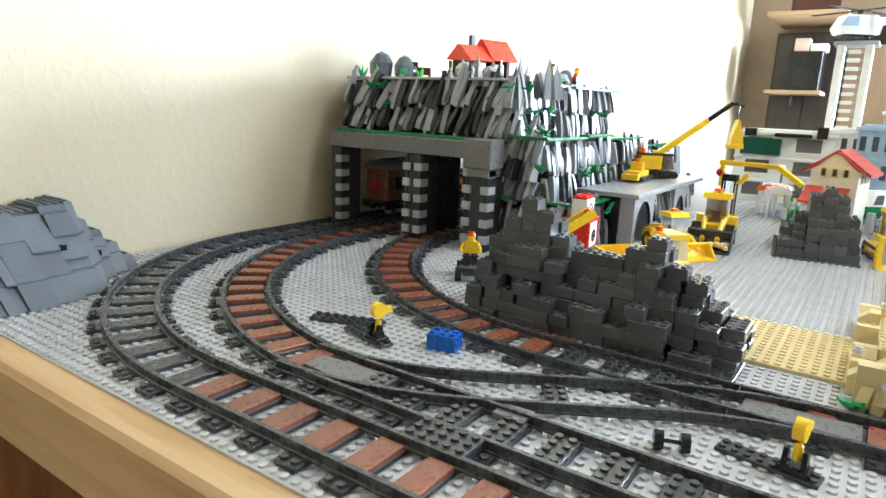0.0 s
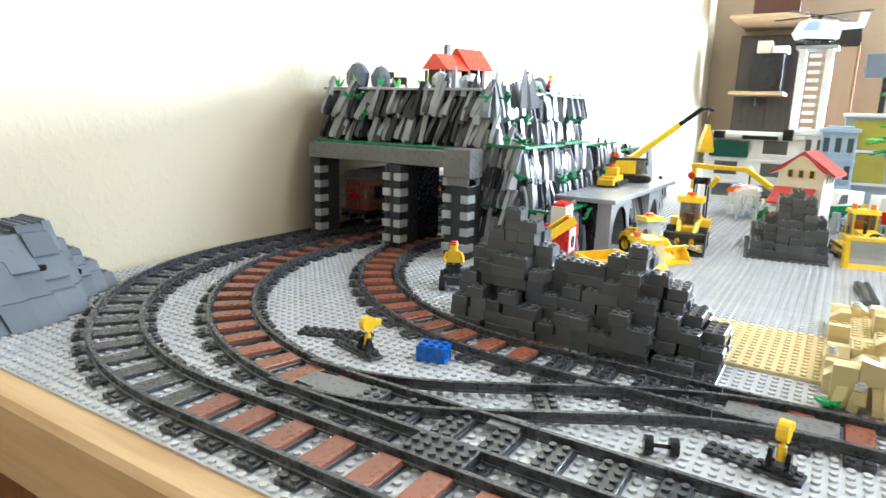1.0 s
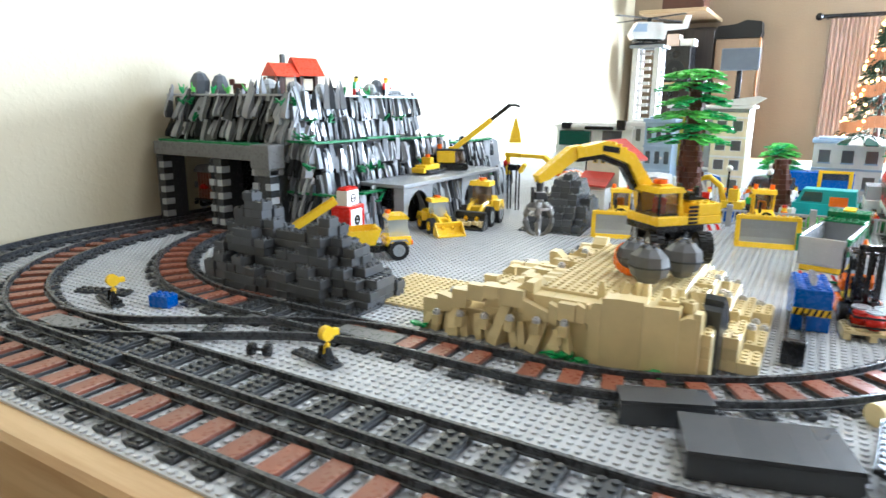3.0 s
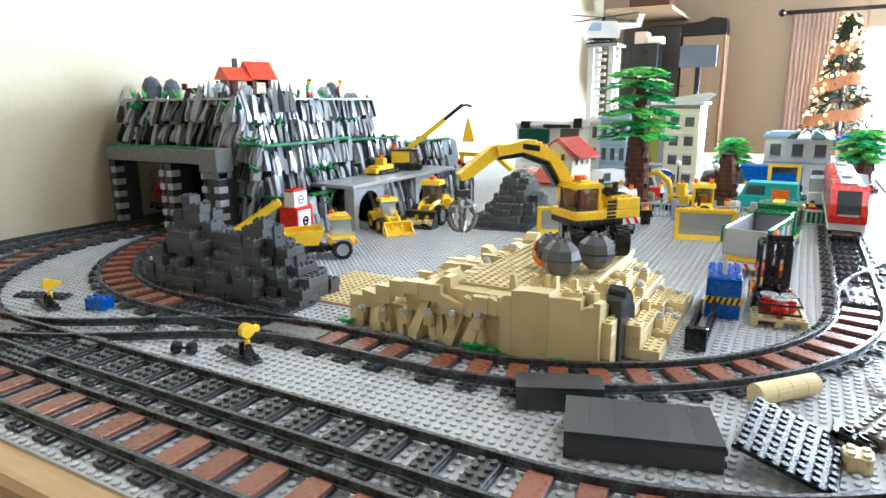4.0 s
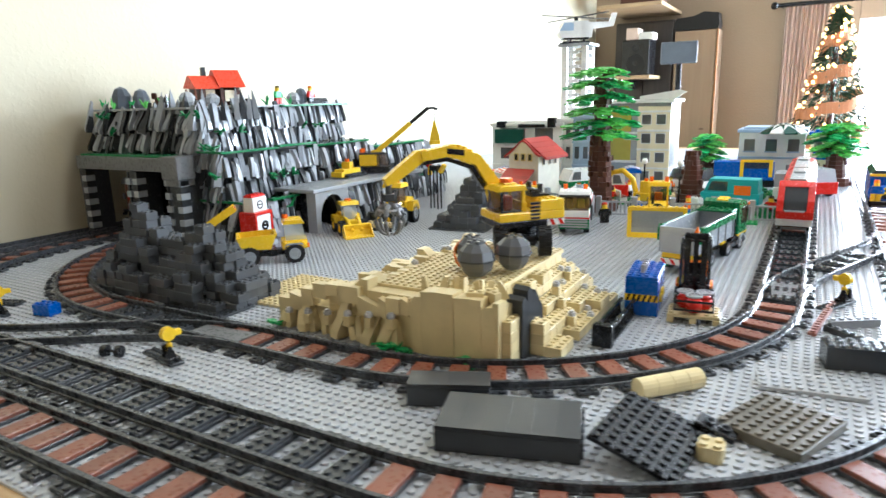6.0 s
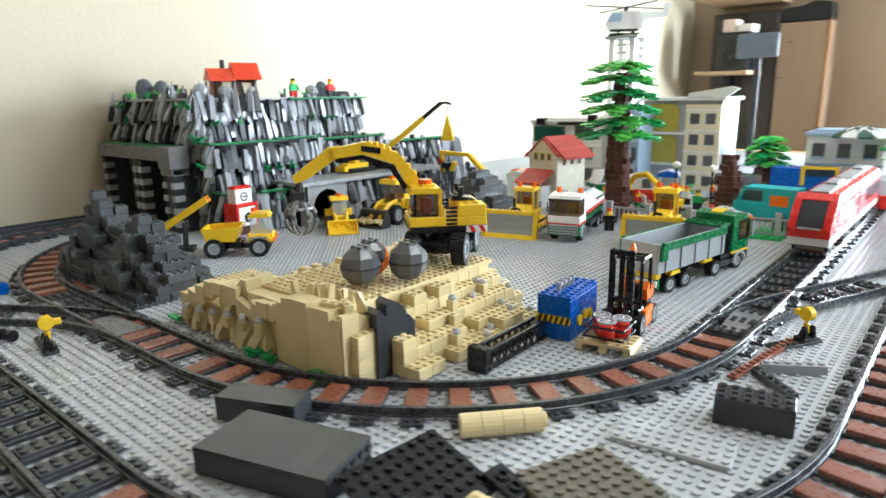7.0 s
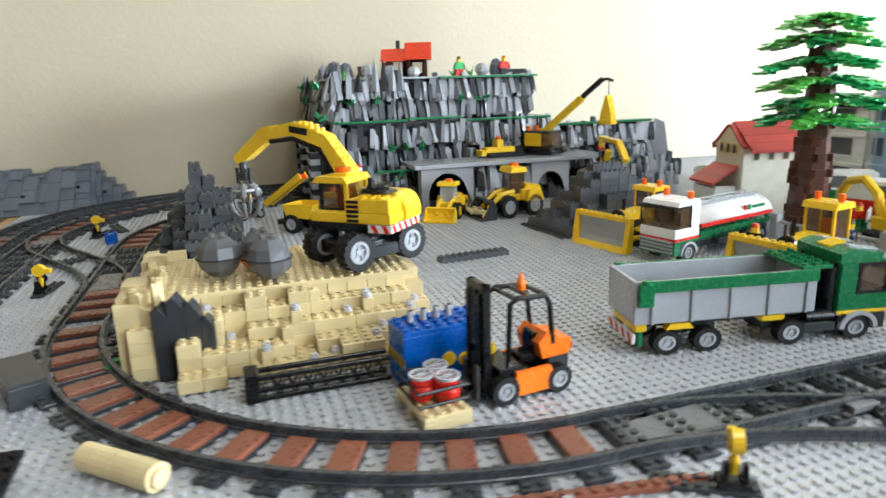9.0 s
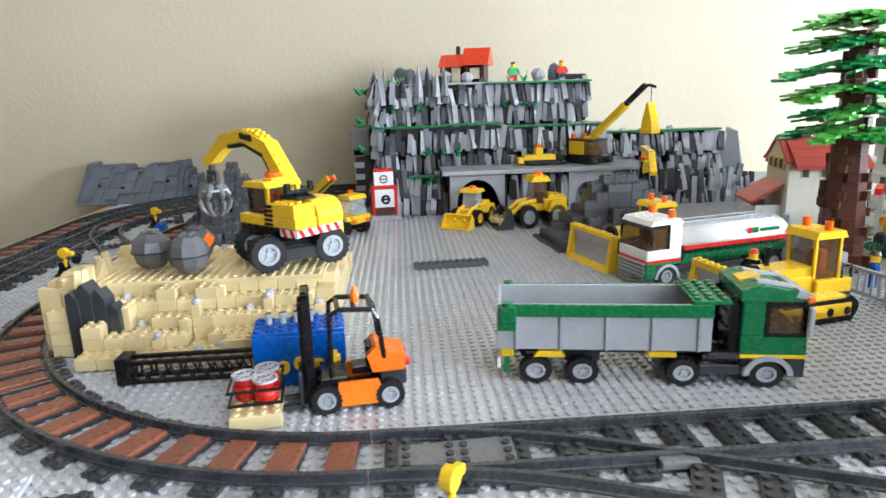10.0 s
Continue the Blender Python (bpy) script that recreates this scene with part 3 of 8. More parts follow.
heap("brick_heap", pose(-0.272, 0.606, 0), (7, 9, 11, 10, 8, 7, 7, 7, 8, 9, 7, 6, 4, 3), (0.6, 0.24, 0, 0.08, 0.36, 0.62), PILE, "dark slate-grey heap of stacked toy bricks with two peaks", 3, 0.25)
solid("brick_heap_plate", Mesh().brick(0, 0, 0, 12, 6, 0.4), DBG, "dark grey studded plate at the foot of the brick heap", "toy plate", "", pose(-0.142, 0.596, 0.0012))
solid("brick_heap_plate", Mesh().brick(0, 0, 0, 13, 21, 0.4), PILE, "dark grey square plate under the brick heap", "toy plate", "", pose(-0.092, 1.086, 0.0012, 0, 0, 7))
heap("brick_heap", pose(-0.086, 1.095, 0.0033, 0, 0, 7), (3, 5, 8, 9, 8, 5), (0.72, 0.5, 0.3, 0.12, 0, 0, 0, 0.1, 0.3, 0.6), PILE, "dark grey stepped heap of bricks on a plate", 5)


# ---- rock pieces for the mountain ----
def rock_shape(w, h, d0, d1, chip):
    """A tall slope piece: thick at its foot, thin at its crest, with a chipped front; its back is at x = 0, front towards +x."""
    me = Mesh()
    prof = [(0, 0), (d0, 0), (d0 * 0.97, h * 0.2), (d1 + chip + 0.25, h * 0.72), (d1, h), (0, h)]
    me.prism(prof, -w / 2 + 0.03, w / 2 - 0.03, "y")
    return me


ROCKS = {}
for mat in (ROCKL, ROCKD, TAN):
    ROCKS[mat.name] = [rock_shape(w, h, a, b, c).data("rock_slope", mat) for w, h, a, b, c in ((0.9, 4.0, 1.7, 0.3, 0.1), (0.8, 5.4, 1.7, 0.25, 0.2), (1.3, 4.4, 1.9, 0.35, 0.2), (0.9, 2.8, 1.3, 0.6, 0.0), (1.0, 6.2, 1.8, 0.2, 0.3))]


for mat in (ROCKL, ROCKD):
    ROCKS[mat.name + "_wide"] = [rock_shape(w, h, a, b, c).data("rock_slope", mat) for w, h, a, b, c in ((1.0, 3.6, 1.5, 0.8, 0.1), (1.3, 4.4, 1.6, 0.7, 0.1), (1.6, 3.8, 1.9, 0.8, 0.2), (1.0, 2.8, 1.3, 0.9, 0.0), (1.2, 5.4, 1.7, 0.5, 0.2))]


def rock_face(parent, a, b, z0, z1, rnd, mats=(ROCKL, ROCKD), density=1.0, lean=16, gaps=(), tilt=0, wide=""):
    """Rows of slope pieces along the line a-b (metres, the face looks to the right of a-b seen from above)."""
    ax, ay = a
    bx, by = b
    length = math.hypot(bx - ax, by - ay)
    yaw = math.degrees(math.atan2(by - ay, bx - ax)) - 90
    rows = max(1, round((z1 - z0) / 0.029))
    for r in range(rows):
        z = z0 + (z1 - z0) * r / rows - 0.002
        p = rnd.uniform(0, 0.004)
        while p < length:
            k = rnd.choice((0, 0, 1, 1, 2, 3, 4))
            mat = mats[0] if rnd.random() < 0.54 else mats[-1]
            t = p / length
            inset = rnd.uniform(-0.004, 0.005)
            x, y = ax + (bx - ax) * t, ay + (by - ay) * t
            if not any(g0 < y < g1 and z < gz for g0, g1, gz in gaps):
                zz = z + rnd.uniform(-0.004, 0.006)
                m = pose(x, y, max(0.001, zz), 0, 0, yaw) @ pose(inset, 0, 0, tilt + rnd.uniform(-lean, lean), rnd.uniform(-10, 6), rnd.uniform(-20, 20))
                part("rock_slope", ROCKS[mat.name + wide][k], None, parent, m=parent.matrix_world.inverted() @ m)
            p += rnd.uniform(0.0060, 0.0092) / density


rnd = random.Random(11)
mount = thing("rock_mountain", pose(-0.55, 1.08, 0.001), "tall grey toy rock mountain with green ledges and a tunnel", "toy mountain")


def world_part(name, mesh, mat, parent, label=""):
    """A part whose mesh is drawn in world metres."""
    ob = part(name, mesh, mat, parent, label)
    ob.matrix_local = parent.matrix_world.inverted()
    return ob


cm = Mesh(1.0)
cm.box(-0.465, 0.98, 0.001, -0.42, 1.30, 0.058, 0.002).box(-0.465, 0.915, 0.001, -0.345, 1.015, 0.058, 0.002).box(-0.419, 1.118, 0.001, -0.345, 1.22, 0.058, 0.002)
cm.box(-0.465, 0.92, 0.060, -0.395, 1.31, 0.131, 0.002).box(-0.745, 0.892, 0.112, -0.467, 1.31, 0.131, 0.002)
cm.box(-0.745, 0.90, 0.1335, -0.445, 1.295, 0.195, 0.002)
world_part("core", cm, ROCKD, mount, "dark grey brick core of the mountain")
world_part("summit_plate", Mesh(1.0).box(-0.745, 0.884, 0.196, -0.436, 1.29, 0.1992, 0.0006), LBG, mount, "light grey plate rim on the summit")
face = thing("rock_mountain_face", pose(-0.36, 1.1, 0.001), "light and dark grey slope bricks forming the mountain face", "rock face", "rock faces")
rock_face(face, (-0.325, 0.895), (-0.325, 1.305), 0.0, 0.058, rnd, gaps=((1.02, 1.105, 0.06),), lean=9, wide="_wide")
rock_face(face, (-0.372, 0.90), (-0.378, 1.32), 0.060, 0.130, rnd, lean=9, wide="_wide")
face2 = thing("rock_mountain_face", pose(-0.42, 1.1, 0.134), "grey slope bricks standing along the mountain's upper tier", "rock face", "rock faces")
rock_face(face2, (-0.425, 0.90), (-0.452, 1.30), 0.134, 0.196, rnd, lean=9, wide="_wide")
face3 = thing("rock_mountain_face", pose(-0.45, 0.89, 0.001), "dark grey leaning slope bricks above and beside the tunnel mouth", "rock face", "rock faces")
rock_face(face3, (-0.47, 0.905), (-0.325, 0.895), 0.0, 0.058, rnd, (ROCKL, ROCKD, ROCKD), lean=9, tilt=-8)
rock_face(face3, (-0.47, 0.905), (-0.372, 0.90), 0.060, 0.134, rnd, (ROCKL, ROCKD), lean=9, tilt=-8)
rock_face(face3, (-0.735, 0.885), (-0.42, 0.895), 0.134, 0.194, rnd, (ROCKL, ROCKD), lean=12, tilt=-14)
# spires on the rim
for k in range(15):
    if k < 9:
        x, y, h = -0.425 + 0.012 * rnd.random(), 0.895 + 0.016 * k, rnd.uniform(0.030, 0.052)
    else:
        x, y, h = -0.45 - 0.017 * (k - 9), 0.892, rnd.uniform(0.016, 0.036)
    sp = Mesh(1.0).add([(-0.006, -0.006, 0), (0.007, -0.005, 0), (0.006, 0.006, 0), (-0.006, 0.005, 0), (-0.003, -0.004, h * 0.6), (0.004, -0.003, h * 0.55), (0.003, 0.004, h * 0.6), (-0.003, 0.003, h * 0.65), (0.0006, 0.0, h)], [(3, 2, 1, 0), (0, 1, 5, 4), (1, 2, 6, 5), (2, 3, 7, 6), (3, 0, 4, 7), (4, 5, 8), (5, 6, 8), (6, 7, 8), (7, 4, 8)])
    part("spire", sp, ROCKL if k % 3 else ROCKD, mount, "pointed grey rock on the rim", m=mount.matrix_world.inverted() @ pose(x, y, 0.178 if k < 9 else 0.19, rnd.uniform(-8, 8), rnd.uniform(-4, 10), rnd.uniform(0, 180)))
# green strips at the tiers
for gx0, gy0, gx1, gy1, gz in ((-0.375, 0.893, -0.36, 1.02, 0.132), (-0.375, 1.02, -0.358, 1.12, 0.134), (-0.39, 1.12, -0.37, 1.305, 0.128), (-0.47, 0.887, -0.36, 0.897, 0.133), (-0.325, 0.95, -0.31, 1.025, 0.060), (-0.47, 0.888, -0.31, 0.898, 0.062), (-0.45, 1.10, -0.425, 1.30, 0.1955), (-0.735, 0.853, -0.472, 0.884, 0.1283)):
    world_part("grass_strip", Mesh(1.0).box(gx0, gy0, gz, gx1, gy1, gz + 0.0032, 0.0005), GRN, mount, "bright green plate edge")
pl = Mesh(1.0)
for k in range(22):
    if k < 11:
        x, y, z = -0.355 + rnd.uniform(-0.1, 0.02), 0.89 + rnd.uniform(0, 0.4), rnd.choice((0.05, 0.09, 0.13, 0.16))
        x = {0.05: -0.30, 0.09: -0.345, 0.13: -0.36, 0.16: -0.405}[z]
    else:
        x, y, z = rnd.uniform(-0.73, -0.34), 0.868, rnd.choice((0.10, 0.14, 0.16, 0.185))
        if z < 0.12:
            x = rnd.uniform(-0.45, -0.34)
    for q in range(3):
        a = rnd.uniform(0, 6.28)
        pl.box(-0.002, -0.003, -0.001, 0.011, 0.003, 0.001, 0.0004, pose(x, y, z + 0.002 * q, 0, rnd.uniform(-50, 10), math.degrees(a)))
world_part("plants", pl, GRN, mount, "small bright green plastic leaves on the rock")

# tunnel portal on the near side
portal = thing("tunnel_portal", pose(-0.60, 0.87, 0.001), "grey brick tunnel portal with two openings and quoined columns", "tunnel portal")
world_part("beam", Mesh(1.0).box(-0.745, 0.848, 0.108, -0.440, 0.885, 0.128, 0.0012), MGR, portal, "long grey beam over the openings")
world_part("capital", Mesh(1.0).box(-0.470, 0.844, 0.098, -0.424, 0.88, 0.131, 0.0012).box(-0.466, 0.848, 0.088, -0.428, 0.88, 0.098, 0.001), MGR, portal, "grey corbelled block at the beam's end")
for cx0, cx1, cy0 in ((-0.7475, -0.722, 0.852), (-0.580, -0.552, 0.850), (-0.470, -0.432, 0.854)):
    world_part("column", Mesh(1.0).box(cx0 + 0.001, cy0, 0.001, cx1 - 0.001, cy0 + 0.045, 0.1075, 0.001), ROCKD, portal, "dark grey column")
    for k in range(11):
        e = 0.004 + 0.006 * (k % 2)
        for x0, x1 in ((cx0 - 0.001 - 0.003 * (k % 2), cx0 + e), (cx1 - e, cx1 + 0.001 + 0.003 * (k % 2))):
            if x0 > -0.747:
                world_part("quoin", Mesh(1.0).box(x0, cy0 - 0.0025 - 0.002 * (k % 2), 0.0012 + k * 0.0096, x1, cy0 + 0.014, 0.0008 + (k + 1) * 0.0096, 0.0006), LBG if k % 2 else DBG, portal)
# Black wall added behind the middle column, standing in for tunnel shade
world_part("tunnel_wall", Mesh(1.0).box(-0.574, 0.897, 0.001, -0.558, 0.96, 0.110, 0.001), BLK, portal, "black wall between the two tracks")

# ledge with arches on the far side
ledge = thing("arched_ledge", pose(-0.29, 1.17, 0.001), "light grey ledge with dark arches in the mountain's foot", "arched ledge")
world_part("deck", Mesh(1.0).box(-0.40, 1.005, 0.0655, -0.262, 1.37, 0.0715, 0.001), LBG, ledge)


def arch(y0, y1, h, x0, x1, top):
    me = Mesh(1.0)
    n, r = 10, (y1 - y0) / 2
    prof = []
    for k in range(n + 1):
        a = math.pi * k / n
        prof.append(((y0 + y1) / 2 - r * math.cos(a), max(0.001, h - r + r * math.sin(a))))
    outer = [(y0 - 0.012, 0.001), (y0 - 0.012, top), (y1 + 0.012, top), (y1 + 0.012, 0.001)]
    poly = [outer[0], outer[1], outer[2], outer[3], (y1, 0.001)] + prof[::-1] + [(y0, 0.001)]
    vs = [(x, u, v) for x in (x0, x1) for u, v in poly]
    m = len(poly)
    half = len(prof) // 2
    fs = [(i, (i + 1) % m, m + (i + 1) % m, m + i) for i in range(m)]
    inner = [5 + k for k in range(n + 1)]
    for s in (0, m):
        fs.append((3 + s, 4 + s, 5 + s))
        for k in range(half):
            fs.append((3 + s, inner[k] + s, inner[k + 1] + s))
        fs.append((3 + s, inner[half] + s, 2 + s))
        fs.append((2 + s, inner[half] + s, 1 + s))
        for k in range(half, n):
            fs.append((1 + s, inner[k] + s, inner[k + 1] + s))
        fs.append((1 + s, inner[n] + s, 0 + s))
        fs.append((0 + s, inner[n] + s, 5 + n + 1 + s))
    return me.add(vs, fs)


world_part("arch", arch(1.03, 1.10, 0.058, -0.295, -0.272, 0.0655), LBG, ledge, "light grey arch brick")
world_part("arch", arch(1.235, 1.285, 0.05, -0.295, -0.272, 0.0655), LBG, ledge, "light grey arch brick")
# Black boxes behind the arches put the inner shade into colour
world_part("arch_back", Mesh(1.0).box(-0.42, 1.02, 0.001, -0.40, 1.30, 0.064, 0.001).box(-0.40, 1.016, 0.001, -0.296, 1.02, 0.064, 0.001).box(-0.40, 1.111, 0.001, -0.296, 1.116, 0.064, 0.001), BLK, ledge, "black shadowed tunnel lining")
face4 = thing("rock_mountain_face", pose(-0.28, 1.2, 0.001), "grey slope bricks between the arches under the ledge", "rock face", "rock faces")
rock_face(face4, (-0.288, 1.113), (-0.288, 1.223), 0.0, 0.055, rnd, lean=9, wide="_wide")
# lower shoulder of the mountain behind the crane
sh = thing("rock_shoulder", pose(-0.45, 1.42, 0.001), "low grey rock shoulder with a green top behind the crane", "toy mountain")
world_part("core", Mesh(1.0).box(-0.465, 1.312, 0.001, -0.40, 1.535, 0.112, 0.002).box(-0.40, 1.38, 0.001, -0.36, 1.57, 0.045, 0.002), ROCKD, sh)
world_part("grass_strip", Mesh(1.0).box(-0.41, 1.31, 0.1135, -0.375, 1.535, 0.117, 0.0005).box(-0.365, 1.40, 0.046, -0.34, 1.55, 0.049, 0.0005), GRN, sh, "bright green plate edge")
face5 = thing("rock_mountain_face", pose(-0.38, 1.42, 0.001), "grey slope bricks along the low rock shoulder", "rock face", "rock faces")
rock_face(face5, (-0.385, 1.31), (-0.385, 1.54), 0.045, 0.115, rnd, density=1.3, lean=12, wide="_wide")
rock_face(face5, (-0.345, 1.37), (-0.345, 1.58), 0.0, 0.048, rnd, density=1.3, lean=12, wide="_wide")
bo = Mesh(1.0)
bo.prism([(-0.02, 0), (0.02, 0), (0.022, 0.06), (0.012, 0.108), (-0.008, 0.115), (-0.018, 0.07)], -0.014, 0.014, "y", pose(-0.39, 1.56, 0.002, 0, 0, 60))
world_part("boulder", bo, ROCKL, sh, "tall light grey boulder")

# the mountain and its faces are set down against the wall
for ob in (mount, face, face2, face3, face4, face5, portal, ledge, sh):
    ob.matrix_world = pose(-0.0180, 0.012, 0) @ Matrix.Diagonal((0.854, 0.955, 1.1, 1)) @ ob.matrix_world

# grey sloping bricks along the wall
slope = thing("brick_embankment", pose(-0.682, 0.245, 0.001), "grey embankment of stepped and sloping bricks along the wall", "brick embankment")
p = 0.0
while p < 31:
    n = rnd.choice((1, 1, 2, 2, 3))
    u = (p + n / 2) * S
    ridge = max(1.2, 9.2 - 1.7 * math.exp(-((u - 0.095) / 0.032) ** 2) - (max(0, u - 0.195) * 150) + rnd.choice((-0.5, 0, 0, 0.4)))
    foot = max(3.0, min(17.0, (0.362 - math.sqrt(max(0.0, 0.127 - (0.445 - u) ** 2))) / S - 0.6))
    crest = min(foot - 1.5, 6.5)
    z0 = 0.0
    while z0 < ridge - 0.3:
        z1 = min(ridge, z0 + rnd.choice((1.2, 2.4, 2.4, 3.6)))
        d = rnd.choice((0, 0, 0.35, -0.45))
        f0, f1 = foot + (crest - foot) * z0 / ridge + d, foot + (crest - foot) * z1 / ridge + d
        part("slope_brick", Mesh().prism([(0, z0), (f0, z0), (f0, z0 + 0.15), (f1, z1 - 0.02), (0, z1 - 0.02)], p + 0.02, p + n - 0.02, "y"), SBLU, slope)
        # Some strips get a black block in place of a shaded hole
        if rnd.random() < 0.16 and z0 > 0.5:
            hx = (f0 + f1) / 2
            part("dark_brick", Mesh().box(hx - 1, p + 0.1, (z0 + z1) / 2 - 0.5, hx + 0.3, p + 0.9, (z0 + z1) / 2 + 0.4, 0.04), BLK, slope, "small black brick set into the slope")
        z0 = z1
    part("crest_studs", Mesh().studs(0, p, ridge - 0.02, int(max(1, crest)), n), SBLU, slope)
    p += n

# ---- sandstone hill ----
hill = thing("sandstone_hill", pose(0.018, 0.620, 0.001), "tan stepped sandstone hill built of toy bricks", "brick hill", "tan sandstone hill")
hr = random.Random(21)
field, bare = {}, set()
EAST = (5, 5, 4, 4, 3, 3, 4, 3, 3, 4, 4, 3, 2, 3, 2, 2)
for i in range(18):
    for j in range(14):
        if i < 7:
            h = 1 + int(i * 0.62 + hr.choice((0, 0, 0.6, -0.5)))
        elif i < 14:
            h = 5
            bare.add((i, j))
        else:
            h = 5.6 - (i - 13) * 1.05 + 0.32 * (EAST[j] - 3) + hr.choice((0, 0, 0.5, -0.5))
            h = int(min(5, h))
        if i == 0 and hr.random() < 0.5:
            h = 0
        if j == 13:
            h -= hr.choice((0, 1, 2))
        if h > 0 and not (i > 15 and j < 2):
            field[i, j] = h
brick_field(hill, field, TAN, hr, bare, 0.0, 0.35)
part("hilltop", Mesh().brick(14, 2, 6.0, 14, 25, 0.5, 8), TAN, hill, "tan studded top of the hill")
part("sand_plate", Mesh().brick(-13, 4, 0.0, 14, 14, 0.4, 8), TAN, hill, "flat tan plate at the hill's foot")
# small single bricks and grey round studs on the steps
BRICKS["round_stud"] = Mesh().cyl((0, 0, 0), 0.46, 0.4, 10).cyl((0, 0, 0.4), 0.3, 0.2, 10).data("round_stud", PALE)
BRICKS["tan_slope"] = Mesh().prism([(-1, 0), (1, 0), (1, 0.35), (0, 1.2), (-1, 1.2)], -0.98, 0.98, "y").data("slope_brick", TAN)
for (i, j), h in sorted(field.items()):
    if (i, j) in bare or hr.random() > 0.62:
        continue
    x, y, z = 2 * i + hr.choice((0.5, 1.5)), 2 * j + hr.choice((0.5, 1.5)), h * 1.2
    q = hr.random()
    if q < 0.15:
        part("small_brick", brick_mesh(1, 1, 1.2, TAN), None, hill, m=pose(x * S, y * S, z * S + 0.0012))
        if q < 0.10:
            part("round_stud", BRICKS["round_stud"], None, hill, m=pose(x * S, y * S, (z + 1.2) * S + 0.0013))
    elif q < 0.92 and i > 10:
        part("round_stud", BRICKS["round_stud"], None, hill, m=pose(x * S, y * S, z * S + 0.0013))
    elif i < 9:
        part("slope_brick", BRICKS["tan_slope"], None, hill, m=pose((2 * i + 1) * S, (2 * j + 1) * S, z * S + 0.0012, 0, 0, hr.choice((0, 90, 180, 270))))
# the smooth cliff at the hill's front
x = 20.4
for k, (w, top, cut) in enumerate(((1.3, 6.6, 0.9), (4.1, 7.4, 0.2), (3.3, 7.2, 0.15), (1.6, 6.6, 0.4))):
    part("cliff_panel", Mesh().prism([(x, 0.1), (x + w - 0.03, 0.1), (x + w - 0.03, top), (x + w * 0.4, top - 0.02), (x, top - cut)], -0.95 - 0.025 * (k % 2), 1.2, "y"), TAN, hill, "smooth tall tan cliff panel")
    x += w
part("cliff_core", Mesh().box(21, 1.2, 0.1, 30.4, 3.6, 6.4, 0.05), TAN, hill)
for k in range(9):
    m = pose((21.4 + k * 1.05) * S, (1.7 + hr.uniform(-0.4, 1.2)) * S, 6.4 * S, hr.uniform(-16, 16), hr.uniform(-16, 16), hr.uniform(0, 360))
    part("rock_slope", ROCKS[TAN.name][3], None, hill, m=m @ Matrix.Scale(0.72, 4))
part("small_brick", brick_mesh(2, 1, 1.2, TAN), None, hill, m=pose(27.8 * S, 0.4 * S, 6.45 * S, 0, 0, 12))
part("small_brick", brick_mesh(2, 1, 1.2, TAN), None, hill, m=pose(29.3 * S, 1.2 * S, 6.45 * S, 0, 0, -24))
# the broken front wall: smooth panels above, leaning slope bricks and dark holes below
x = 0.6
while x < 20.3:
    w = hr.choice((1.0, 1.9, 2.0, 2.9))
    w = min(w, 20.4 - x)
    mid = x + w / 2
    top = 3.2 + 0.42 * mid if mid < 8 else (6.5 if mid < 13.5 else 5.4 + 0.12 * (mid - 13.5))
    low = top - hr.uniform(1.5, 2.4) if mid > 2.5 else 0.4
    slant = 0.9 if 13 < mid < 15.5 else hr.choice((0, 0, 0.4))
    part("front_panel", Mesh().prism([(x, low), (x + w - 0.03, low + hr.uniform(-0.3, 0.3)), (x + w - 0.03, top - slant), (x, top)], -0.85 - hr.choice((0, 0.05, 0.12)), 0.4, "y"), TAN, hill, "smooth tan wall panel")
    x += w
part("front_wall_core", Mesh().box(1, 0.0, 0.0, 21, 0.6, 3.2, 0.04), TAN, hill)
for k in range(19):
    x = 1.2 + k * 1.02
    z = 0.15
    m = pose(x * S, -0.1 * S, z * S, 0, 0, -90) @ pose(0, 0, 0, hr.choice((-16, -8, 7, 15)) + hr.uniform(-3, 3), -4, hr.uniform(-12, 12))
    if k % 4 != 2:
        part("rock_slope", ROCKS[TAN.name][3 if hr.random() < 0.7 else 2], None, hill, m=m)
    if k % 3 == 1:
        part("round_stud", BRICKS["round_stud"], None, hill, m=pose((x + 0.5) * S, -1.35 * S, (2.2 + 0.1 * k) * S))
        part("small_brick", brick_mesh(1, 1, 1.2, TAN), None, hill, m=pose((x + 0.5) * S, -1.3 * S, (0.95 + 0.1 * k) * S))
for k in range(2):
    part("cliff_panel", Mesh().prism([(0, 0.1), (2.1, 0.1), (2.1, 6.9 - 0.9 * k), (0.9, 7.0 - 0.7 * k), (0, 7.1 - 0.4 * k)], -0.4, 0.3, "y"), TAN, hill, "smooth tan panel on the cliff's end", m=pose(30.6 * S, (-0.9 + 2.15 * k) * S, 0, 0, 0, 90))
for k, (x, w, h) in enumerate(((-1.5, 1.3, 7.0), (-0.2, 1.3, 7.8), (1.15, 1.2, 7.1), (2.4, 1.1, 5.6))):
    part("dark_rock", Mesh().prism([(x, 0.05), (x + w, 0.05), (x + w, h * 0.86), (x + w * 0.4, h), (x, h * 0.95)], -1.2 + 0.2 * k, 0.9, "y"), DBG, hill, "dark grey rock panel", m=pose(31.4 * S, 3.9 * S, 0, 0, 0, 80))
bush = Mesh()
